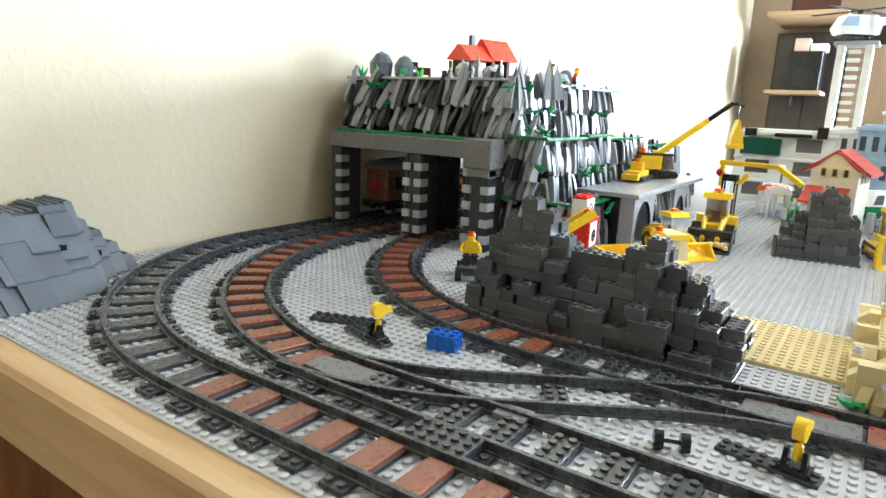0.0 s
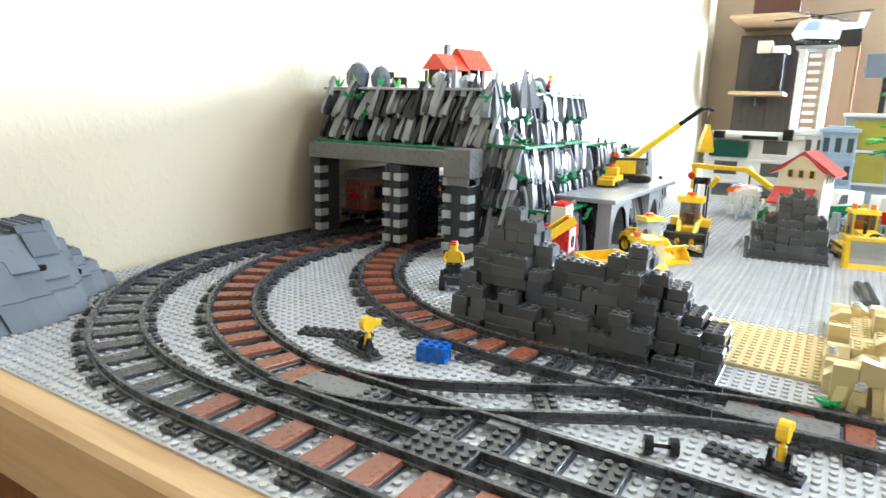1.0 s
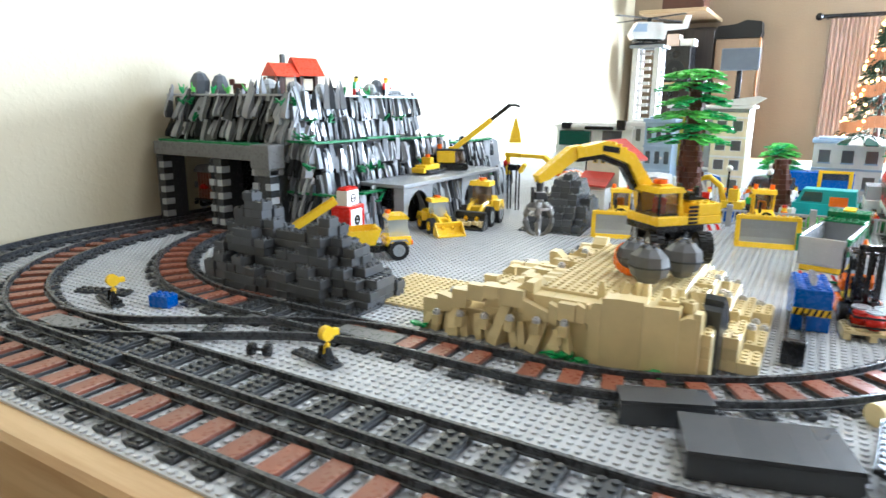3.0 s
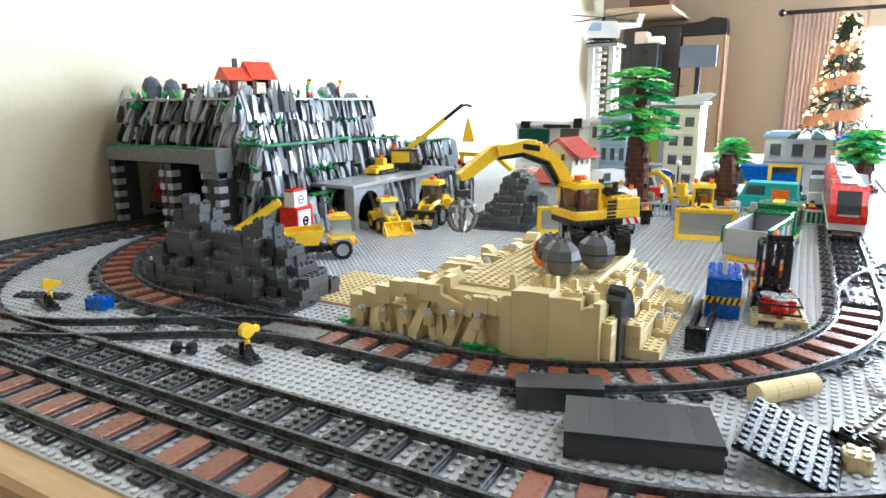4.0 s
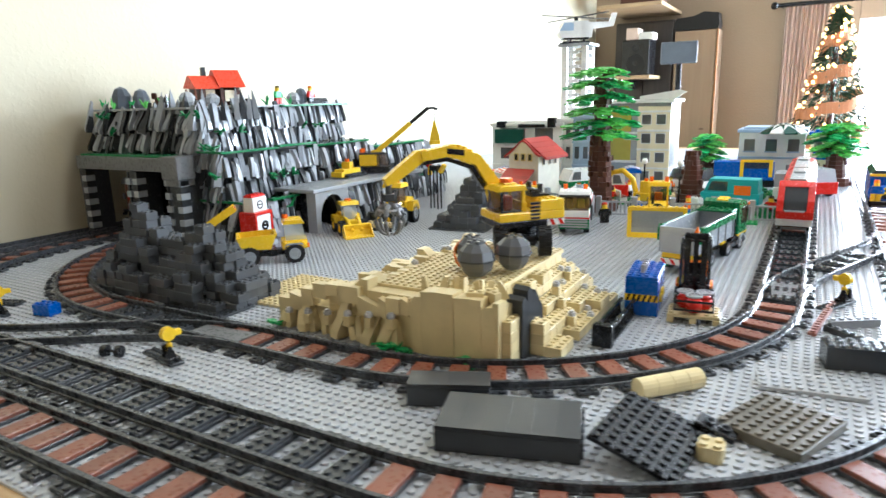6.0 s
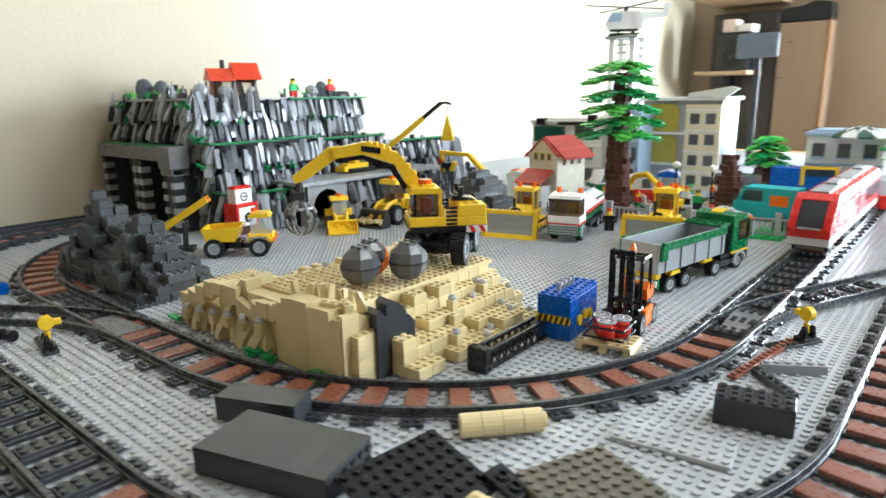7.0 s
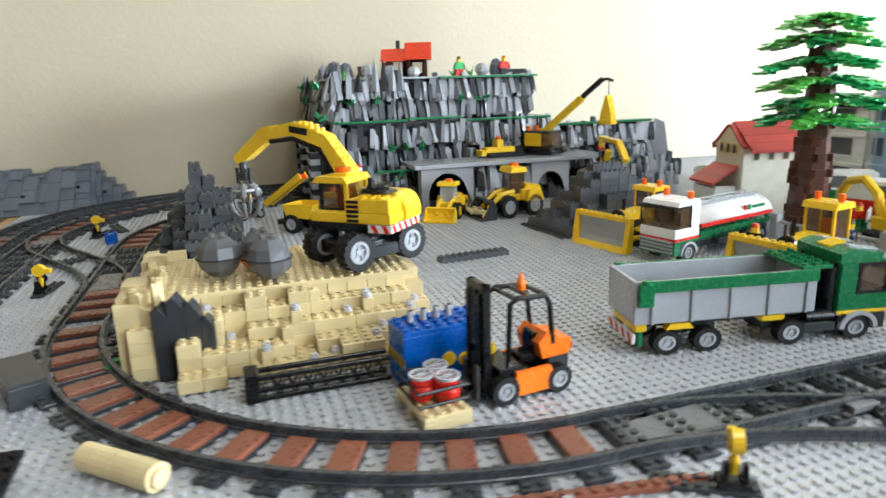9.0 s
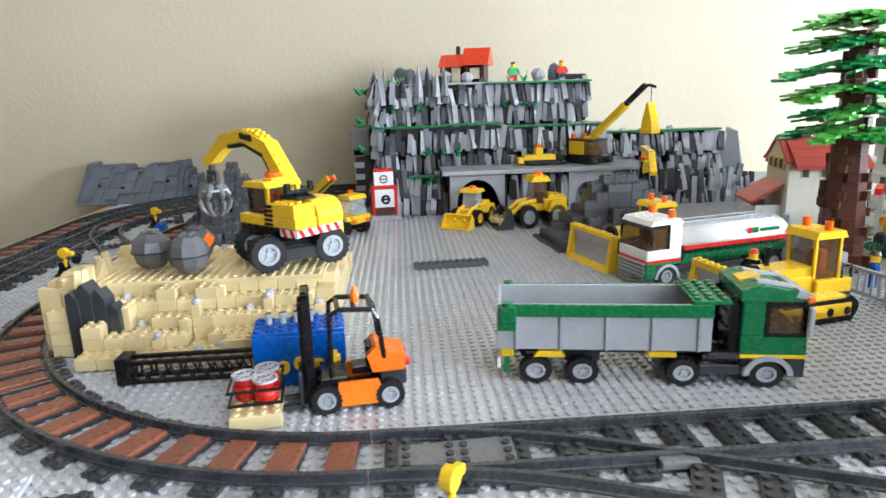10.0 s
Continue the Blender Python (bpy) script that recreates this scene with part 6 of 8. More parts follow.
bb = thing("blue_container", pose(0.334, 0.828, 0.0012, 0, 0, 6), "bright blue studded toy container with yellow marks", "toy container")
P(bb, "body", BLU, Mesh().box(-2, -4, 0, 2, 4, 4.7, 0.08).brick(-2, -4, 4.7, 4, 8, 0.4))
P(bb, "yellow_strip", YEL, Mesh().box(-2.03, -4.04, 1.9, 2.03, -4.0, 2.8, 0.02), "yellow and black striped strip")
st = Mesh()
for k in range(6):
    st.prism([(-1.9 + k * 0.66, 1.92), (-1.6 + k * 0.66, 1.92), (-1.3 + k * 0.66, 2.78), (-1.6 + k * 0.66, 2.78)], -4.08, -4.04, "y")
P(bb, "black_stripe", BLK, st)
for k in range(3):
    P(bb, "round_mark", YEL, Mesh().cyl((2.0, -1.5 + k * 1.5, 1.9 + (k % 2) * 0.3), 0.6, 0.25, 12, "x"), "round yellow piece")
hk = Mesh()
for k in range(4):
    hk.cyl((0, -2.6 + k * 1.2, 5.3), 0.28, 1.0, 8).box(-0.3, -2.8 + k * 1.2, 5.9, 0.3, -2.2 + k * 1.2, 6.3, 0.05)
P(bb, "levers", SLV, hk, "small grey levers on top")
tr = thing("lattice_beam", pose(0.326, 0.748, 0.0012, 0, 0, -89), "black openwork toy lattice beam lying before the hill", "lattice beam")
tb = Mesh()
for z in (0.3, 2.1):
    for y in (-0.8, 0.8):
        tb.box(-5.6, y - 0.2, z - 0.2, 5.6, y + 0.2, z + 0.2, 0.05)
for k in range(8):
    x = -5.2 + k * 1.3
    for y in (-0.8, 0.8):
        tb.tube([(x, y, 0.3), (x + 0.65, y, 2.1), (x + 1.3, y, 0.3)], 0.12, 6)
P(tr, "lattice", BLK, tb)
P(tr, "end_block", BLK, Mesh().box(5.4, -1.1, 0, 6.6, 1.1, 2.6, 0.1))


# fuel kiosk at the mountain's foot
ki = thing("toy_kiosk", pose(-0.279, 0.876, 0.0012, 0, 0, 6), "red and white toy kiosk with a sign at the mountain's foot", "toy kiosk")
P(ki, "plinth", LBG, Mesh().brick(-2.5, -3, 0, 5, 6, 0.8))
P(ki, "cabin", RED, Mesh().box(-2, -2.6, 0.8, 2, -2.0, 6.4, 0.08).box(-2, 2.0, 0.8, 2, 2.6, 6.4, 0.08).box(-2, -2, 0.8, -1.4, 2, 6.4, 0.05).box(-2, -2.6, 6.4, 2, 2.6, 7.0, 0.08))
P(ki, "panel", WHT, Mesh().box(1.5, -2, 2.6, 1.9, 2, 6.3, 0.05), "white panel with a dark mark")
P(ki, "lower_panel", BROWN, Mesh().box(1.5, -2, 0.8, 1.9, 2, 2.6, 0.05))
P(ki, "mark", BLK, Mesh().ring((1.9, 0.2, 4.2), 0.5, 1.0, 0.06, 16, "x").box(1.9, -0.5, 4.0, 1.96, 0.8, 4.5, 0.02))
P(ki, "sign", WHT, Mesh().box(-1.2, -2, 7.0, 1.2, 2, 9.8, 0.08), "white sign block with a round mark")
P(ki, "sign_mark", BLK, Mesh().ring((1.2, 0, 8.3), 0.65, 0.85, 0.06, 18, "x").box(1.2, -0.5, 8.2, 1.25, 0.5, 8.4, 0.01))
P(ki, "sign_cap", RED, Mesh().brick(-1, -2, 9.8, 2, 4, 0.4))

# mobile crane and crawler on the ledge
cr = thing("toy_crane", pose(-0.302, 1.226, 0.0797, 0, 0, 30), "yellow and black toy crane with a raised boom on the ledge", "toy crane")
P(cr, "chassis", BLK, Mesh().box(-4, -2.4, 0.4, 4, 2.4, 1.5, 0.1))
for s in (-1, 1):
    P(cr, "track", BLK, Mesh().prism([(-4.4, 0.7), (-3.8, 0.05), (3.8, 0.05), (4.4, 0.7), (3.8, 1.5), (-3.8, 1.5)], s * 2.5 - 0.7, s * 2.5 + 0.7, "y"))
P(cr, "house", YEL, Mesh().box(-3.4, -2.4, 1.7, 1.0, 2.4, 4.6, 0.12))
P(cr, "cab_glass", CABG, Mesh().prism([(1.0, 1.8), (3.6, 1.8), (2.9, 4.6), (1.0, 4.6)], -2.3, 2.3, "y"))
P(cr, "cab_roof", DBG, Mesh().box(-3.4, -2.5, 4.6, 3.2, 2.5, 5.1, 0.1))
P(cr, "beacon", AMB, Mesh().cyl((-2.8, 1.6, 5.1), 0.5, 0.9, 10).cyl((-2.8, -1.6, 5.1), 0.5, 0.9, 10))
P(cr, "boom", YEL, Mesh().box(-0.5, -0.8, -0.6, 11.6, 0.8, 0.6, 0.08, pose(0.6, 0, 4.9, 0, -38, 0)).box(-1.2, -0.9, -0.4, 0.8, 0.9, 0.9, 0.1, pose(0.6, 0, 4.6, 0, 0, 0)), "yellow boom with black stripes")
P(cr, "jib", BLK, Mesh().box(11.2, -0.5, -0.4, 17.4, 0.5, 0.5, 0.06, pose(0.6, 0, 4.9, 0, -38, 0)).tube([(13.6, 0, 15.4), (15.4, 0, 15.6), (16.6, 0, 15.2)], 0.3, 8), "dark boom tip")
P(cr, "cable", BLK, Mesh().tube([(15.7, 0, 15.4), (15.7, 0, 12.4)], 0.08, 5))
P(cr, "hook_block", YEL, Mesh().prism([(14.4, 7.2), (17.0, 7.2), (16.8, 9.0), (16.2, 11.0), (15.9, 12.4), (15.5, 12.4), (15.2, 11.0), (14.6, 9.0)], -1.1, 1.1, "y").box(14.3, -1.3, 6.6, 17.1, 1.3, 7.6, 0.1), "yellow lifting bucket")
cw = thing("toy_crawler", pose(-0.302, 1.140, 0.0800, 0, 0, 92), "small yellow toy crawler parked on the ledge", "toy bulldozer")
P(cw, "body", YEL, Mesh().box(-3.4, -1.4, 0.9, 3.4, 1.4, 2.0, 0.1).box(-0.8, -1.2, 2.0, 0.8, 1.2, 3.6, 0.1).box(-4.6, -1.6, 0.3, -3.4, 1.6, 1.5, 0.1))
P(cw, "running_gear", BLK, Mesh().box(-2.8, -2.0, 0, 5.6, 2.0, 0.9, 0.2).box(3.4, -1.0, 0.9, 5.6, 1.0, 2.0, 0.1))
P(cw, "beacon", AMB, Mesh().cyl((0, 0, 3.6), 0.5, 0.7, 10))
hc = thing("toy_hoist", pose(-0.190, 1.282, 0.0700, 0, 0, -15), "yellow toy hoist with a red ball on the brick heap", "toy hoist")
P(hc, "frame", YEL, Mesh().box(-2.6, -0.7, 4.4, 2.6, 0.7, 5.4, 0.1).box(-2.4, -0.5, 0, -1.6, 0.5, 4.4, 0.1).box(0.8, -0.6, -0.6, 1.6, 0.6, 2.0, 0.1, pose(1.2, 0, 2.0, 0, 35, 0)))
P(hc, "arm", YEL, Mesh().box(2.6, -0.6, 4.5, 9.4, 0.6, 5.4, 0.1).box(0, -0.6, -0.5, 5.6, 0.6, 0.5, 0.1, pose(9.2, 0, 4.8, 0, 32, 0)), "long yellow jib arm")
for lx in (-1.4, 1.2):
    for ly in (-0.6, 0.6):
        P(hc, "leg", BLK, Mesh().box(lx - 0.16, ly - 0.16, -8.6, lx + 0.16, ly + 0.16, 1.3, 0.05))
P(hc, "engine", BLK, Mesh().box(-1.6, -0.8, 1.2, 1.4, 0.8, 2.6, 0.1))
P(hc, "ball", RED, Mesh().ball((-2.4, 0, 2.8), 0.9, 12, 8), "", True)
quad = thing("toy_quad_bike", pose(-0.335, 0.712, 0.0012, 0, 0, -60), "small dark grey toy quad bike beside the track", "toy vehicle")
P(quad, "body", DBG, Mesh().box(-2.6, -0.9, 0.9, 2.6, 0.9, 1.9, 0.12).box(-2.6, -1.4, 1.5, -1.0, 1.4, 2.1, 0.1).box(1.0, -1.4, 1.5, 2.6, 1.4, 2.1, 0.1))
P(quad, "handlebar", BLK, Mesh().tube([(1.0, 0, 1.9), (0.8, 0, 3.2)], 0.18, 6).tube([(0.8, -1.1, 3.2), (0.8, 1.1, 3.2)], 0.18, 6))
for qx in (-1.9, 1.9):
    for qy in (-1.5, 1.5):
        wheel(quad, qx, qy, 0.95, 0.95, 0.8, LBG)
doll(pose(-0.337, 0.7145, 0.0012 + 1.85 * S, 0, 0, -60), YEL, DBG, RED)
doll(pose(0.165, 1.262, 0.0012, 0, 0, -60), BLK, BLK, RED)


# ---- trains: drawn in studs above the rail head ----
RAILTOP = 0.0111


def bogie(ob, x, mat=BLK):
    P(ob, "bogie", mat, Mesh().box(x - 2.6, -2.6, 0.7, x + 2.6, -2.1, 1.9, 0.1).box(x - 2.6, 2.1, 0.7, x + 2.6, 2.6, 1.9, 0.1).box(x - 1, -2.1, 1.2, x + 1, 2.1, 1.9, 0.1))
    for dx in (-1.6, 1.6):
        P(ob, "wheelset", SLV, Mesh().cyl((x + dx, -2.5, 0.9), 0.9, 0.5, 14, "y").cyl((x + dx, 2.0, 0.9), 0.9, 0.5, 14, "y").cyl((x + dx, -2.0, 0.9), 0.2, 4.0, 8, "y"), "shiny metal wheels")


def caboose(m):
    ob = thing("toy_brake_van", m, "reddish-brown toy brake van with a rounded grey roof", "toy rail wagon", "toy steam train")
    P(ob, "frame", BLK, Mesh().box(-8, -2.9, 1.9, 8, 2.9, 2.5, 0.08).box(8, -0.5, 1.0, 9, 0.5, 1.8, 0.1))
    bogie(ob, -5)
    bogie(ob, 5)
    P(ob, "buffer_beam", DBG, Mesh().box(7.6, -3.2, 2.0, 8.4, 3.2, 2.6, 0.08).cyl((8.4, -2.0, 1.7), 0.4, 0.8, 10, "x").cyl((8.4, 2.0, 1.7), 0.4, 0.8, 10, "x"))
    P(ob, "side_wall", TILE, Mesh().box(-7.2, -2.8, 2.5, 7.2, -2.5, 8.6, 0.05).box(-7.2, 2.5, 2.5, 7.2, 2.8, 8.6, 0.05), "reddish-brown side walls")
    for k in range(6):
        P(ob, "end_plank", TILE, Mesh().cyl((7.2, -2.35 + k * 0.94, 2.5), 0.48, 6.1, 10))
        P(ob, "end_plank", TILE, Mesh().cyl((-7.2, -2.35 + k * 0.94, 2.5), 0.48, 6.1, 10))
    P(ob, "sliding_door", MGR, Mesh().box(-5.4, -3.02, 2.7, 0.2, -2.8, 8.4, 0.05).box(-5.4, 2.8, 2.7, 0.2, 3.02, 8.4, 0.05), "plain grey sliding door")
    P(ob, "window", BLK, Mesh().box(2.0, -2.9, 4.6, 5.2, -2.78, 7.2, 0.03).box(2.0, 2.78, 4.6, 5.2, 2.9, 7.2, 0.03), "black window opening")
    n = 14
    prof = [(3.25 * math.cos(math.pi * k / n), 8.6 + 1.9 * math.sin(math.pi * k / n)) for k in range(n + 1)]
    P(ob, "roof", MGR, Mesh().prism(prof, -8, 8, "x"), "rounded grey roof", True)
    P(ob, "roof_ladder", BLK, Mesh().box(-5, -0.9, 10.35, 5.5, -0.3, 10.65, 0.05).box(-5, 0.3, 10.35, 5.5, 0.9, 10.65, 0.05), "black strip along the roof")
    P(ob, "end_gable", BLK, Mesh().box(7.25, -2.0, 8.6, 7.8, 2.0, 9.5, 0.05).box(7.25, -1.2, 9.5, 7.7, 1.2, 10.1, 0.05))
    P(ob, "lamp", CLR, Mesh().cyl((7.9, -2.7, 5.0), 0.42, 1.4, 10).cyl((7.9, 2.7, 5.0), 0.42, 1.4, 10), "clear side lamps")
    P(ob, "tail_light", RED, Mesh().cyl((7.8, -0.6, 5.3), 0.5, 0.5, 8, "x").cyl((7.8, 0.4, 5.3), 0.5, 0.5, 8, "x").cyl((7.8, -0.1, 5.6), 0.45, 0.5, 8, "x").box(7.7, -1.4, 5.1, 8.1, 1.2, 5.5, 0.1), "bright red tail piece")
    return ob


def flat_wagon(m):
    ob = thing("toy_flat_wagon", m, "black and red toy wagon carrying an orange crate", "toy rail wagon", "toy steam train")
    P(ob, "frame", BLK, Mesh().box(-6.6, -2.9, 1.9, 6.6, 2.9, 2.5, 0.08))
    bogie(ob, -4)
    bogie(ob, 4)
    P(ob, "red_edge", RED, Mesh().box(-6.6, -3.0, 2.5, 6.6, -2.7, 2.9, 0.05).box(-6.6, 2.7, 2.5, 6.6, 3.0, 2.9, 0.05).box(5.4, -2.7, 2.5, 6.6, 2.7, 2.9, 0.05), "red edge plates")
    P(ob, "side_board", BLK, Mesh().box(-6.2, -2.95, 2.9, 5.4, -2.6, 4.0, 0.05).box(-6.2, 2.6, 2.9, 5.4, 2.95, 4.0, 0.05).box(-6.5, -2.6, 2.5, -6.1, 2.6, 4.0, 0.05))
    P(ob, "crate", ORA, Mesh().box(-5.2, -2, 2.6, -1.4, 2.2, 4.6, 0.1).brick(-5, -2, 4.6, 3, 4, 0.5), "orange crate")
    P(ob, "barrel", BROWN, Mesh().cyl((-0.6, -1.2, 2.6), 0.8, 1.7, 12), "brown barrel")
    P(ob, "plant", LEAF, Mesh().cyl((0.2, 0.6, 2.6), 0.25, 2.2, 8).box(-0.3, 0.0, 3.4, 1.4, 0.9, 3.7, 0.1), "green stem")
    gl = Mesh()
    for k in range(5):
        gl.brick(1.0 + (k % 3) * 1.3, -2.2 + (k // 3) * 2.0, 2.5 + (k % 2) * 0.6, 2, 2, 0.8)
    P(ob, "grey_load", LBG, gl, "loose light grey bricks")
    return ob


def tender(m):
    ob = thing("toy_tender", m, "dark green toy coal tender with gold lettering bars", "toy rail wagon", "toy steam train")
    P(ob, "frame", BLK, Mesh().box(-6.4, -2.9, 1.9, 6.4, 2.9, 2.6, 0.08))
    for x in (-4.4, -1.5, 1.5, 4.4):
        P(ob, "wheelset", BLK, Mesh().cyl((x, -2.6, 1.0), 1.0, 0.6, 14, "y").cyl((x, 2.0, 1.0), 1.0, 0.6, 14, "y").cyl((x, -2.0, 1.0), 0.2, 4, 8, "y"))
    P(ob, "tank", DGRN, Mesh().box(-6.2, -2.9, 2.6, 6.2, -2.4, 6.6, 0.08).box(-6.2, 2.4, 2.6, 6.2, 2.9, 6.6, 0.08).box(5.6, -2.4, 2.6, 6.2, 2.4, 6.6, 0.08), "dark green tank sides")
    P(ob, "rear_plate", BLK, Mesh().box(-6.3, -2.5, 2.6, -5.6, 2.5, 5.8, 0.08))
    P(ob, "rear_panel", DBG, Mesh().box(-6.4, -2.0, 4.2, -6.3, 2.0, 5.2, 0.03))
    coal = Mesh()
    rn = random.Random(2)
    for k in range(46):
        x, y = rn.uniform(-3.0, 5.2), rn.uniform(-2.1, 2.1)
        coal.box(-0.5, -0.4, -0.3, 0.5, 0.4, 0.5, 0.1, pose(x, y, 5.4 + rn.uniform(0, 1.9) * (1 - abs(y) / 3), rn.uniform(-30, 30), rn.uniform(-30, 30), rn.uniform(0, 360)))
    coal.box(-5.6, -2.4, 2.6, 5.6, 2.4, 5.3, 0.05)
    P(ob, "coal", BLK, coal, "heap of black coal bricks")
    P(ob, "deck_part", LBG, Mesh().cyl((-4.4, 1.0, 5.3), 0.6, 0.5, 10).box(-5.0, -1.8, 5.3, -3.6, 0.0, 5.9, 0.1))
    P(ob, "red_knob", RED, Mesh().ball((-2.4, -0.8, 7.1), 0.5, 10, 6), "red round lamp")
    for k in range(4):
        for s in (-1, 1):
            P(ob, "lettering_bar", CREAM, Mesh().box(-2.6 + k * 1.5, s * 2.93 - 0.03, 4.4, -1.9 + k * 1.5, s * 2.93 + 0.03, 5.3, 0.01), "gold bar standing for a letter")
    return ob


def steam_engine(m):
    ob = thing("toy_steam_locomotive", m, "dark green toy steam locomotive with gold boiler bands", "toy locomotive", "toy steam train")
    P(ob, "frame", BLK, Mesh().box(-13, -2.2, 1.9, 13, 2.2, 2.6, 0.08).box(12.6, -3.0, 1.6, 13.4, 3.0, 2.8, 0.08))
    for x in (-3.6, 0.2, 4.0):
        P(ob, "driving_wheel", BLK, Mesh().ring((x, -2.7, 1.7), 1.2, 1.7, 0.6, 18, "y").cyl((x, -2.6, 1.7), 0.5, 5.2, 10, "y").ring((x, 2.1, 1.7), 1.2, 1.7, 0.6, 18, "y"))
    for x in (-7.4, 8.0, 10.6):
        P(ob, "small_wheel", BLK, Mesh().cyl((x, -2.5, 0.9), 0.9, 0.5, 12, "y").cyl((x, 2.0, 0.9), 0.9, 0.5, 12, "y"))
    P(ob, "side_rod", SLV, Mesh().box(-4.0, -3.0, 1.3, 9.0, -2.75, 1.7, 0.05).box(-4.0, 2.75, 1.3, 9.0, 3.0, 1.7, 0.05), "silver connecting rod")
    P(ob, "cylinder", BLK, Mesh().cyl((7.6, -3.0, 1.8), 0.9, 2.6, 12, "x").cyl((7.6, 3.0, 1.8), 0.9, 2.6, 12, "x"))
    P(ob, "headlamp", CREAM, Mesh().cyl((13.4, -2.0, 2.2), 0.5, 0.5, 12, "x").cyl((13.4, 2.0, 2.2), 0.5, 0.5, 12, "x").cyl((9.0, -3.9, 2.0), 0.4, 0.2, 10, "y"), "pale round buffers")
    P(ob, "running_board", DGRN, Mesh().box(-5.5, -2.95, 2.7, 10.5, -1.6, 3.1, 0.05).box(-5.5, 1.6, 2.7, 10.5, 2.95, 3.1, 0.05))
    n = 18
    prof = [(2.05 * math.cos(2 * math.pi * k / n), 5.1 + 2.05 * math.sin(2 * math.pi * k / n)) for k in range(n)]
    P(ob, "boiler", DGRN, Mesh().prism(prof, -5.4, 8.6, "x"), "glossy dark green boiler", True)
    P(ob, "boiler_top", DBG, Mesh().prism([(-1.5, 6.6), (1.5, 6.6), (0.9, 7.35), (-0.9, 7.35)], -5.4, 8.6, "x"), "dark grey boiler crown")
    for x in (-2.6, 0.4, 3.4, 6.4):
        P(ob, "boiler_band", CREAM, Mesh().ring((x, 0, 5.1), 2.0, 2.1, 0.28, n, "x"), "gold boiler band")
    P(ob, "handrail", SLV, Mesh().tube([(-5.2, -2.2, 4.3), (8.8, -2.2, 4.3)], 0.13, 6).tube([(-5.2, 2.2, 4.3), (8.8, 2.2, 4.3)], 0.13, 6), "silver handrail")
    P(ob, "smokebox", BLK, Mesh().cyl((8.6, 0, 5.1), 2.15, 3.0, n, "x").cyl((11.6, 0, 5.1), 1.6, 0.4, n, "x"), "black smokebox")
    P(ob, "chimney", BLK, Mesh().cyl((10.0, 0, 7.0), 0.8, 1.2, 14).cyl((10.0, 0, 8.2), 1.0, 0.6, 14).box(9.0, -1.0, 8.1, 9.4, 1.0, 8.8, 0.05))
    P(ob, "dome", DGRN, Mesh().box(0.5, -0.8, 7.3, 3.5, 0.8, 7.7, 0.1))
    P(ob, "side_plate", SLV, Mesh().box(-4.8, -3.0, 3.2, -2.0, -2.7, 5.4, 0.08).box(-4.8, 2.7, 3.2, -2.0, 3.0, 5.4, 0.08), "shiny silver side plate")
    P(ob, "cab", DGRN, Mesh().box(-10.6, -2.95, 2.7, -5.4, -2.6, 5.0, 0.06).box(-10.6, 2.6, 2.7, -5.4, 2.95, 5.0, 0.06).box(-5.8, -2.6, 2.7, -5.4, 2.6, 7.2, 0.05).box(-6.2, -2.95, 5.0, -5.4, -2.6, 7.2, 0.05).box(-6.2, 2.6, 5.0, -5.4, 2.95, 7.2, 0.05))
    roof = [(3.2 * math.cos(math.pi * k / 12), 7.1 + 1.0 * math.sin(math.pi * k / 12)) for k in range(13)]
    P(ob, "cab_roof", DBG, Mesh().prism(roof, -11.4, -5.2, "x"), "curved dark grey cab roof", True)
    P(ob, "whistle", SLV, Mesh().cyl((-6.6, -0.5, 8.0), 0.3, 0.6, 8).cyl((-6.6, 0.5, 8.0), 0.3, 0.6, 8).box(-7.2, -0.7, 8.0, -6.0, 0.7, 8.3, 0.05), "small silver whistle")
    P(ob, "backhead", BLK, Mesh().box(-6.6, -2.0, 2.7, -5.8, 2.0, 6.2, 0.1))
    return ob


# the train runs into the tunnel along the wall, the brake van last
caboose(pose(-0.640, 0.972, RAILTOP, 0, 0, -90))
flat_wagon(pose(-0.640, 1.096, RAILTOP, 0, 0, -90))
tender(pose(-0.640, 1.204, RAILTOP, 0, 0, 90))
steam_engine(pose(-0.640, 1.356, RAILTOP, 0, 0, 90))


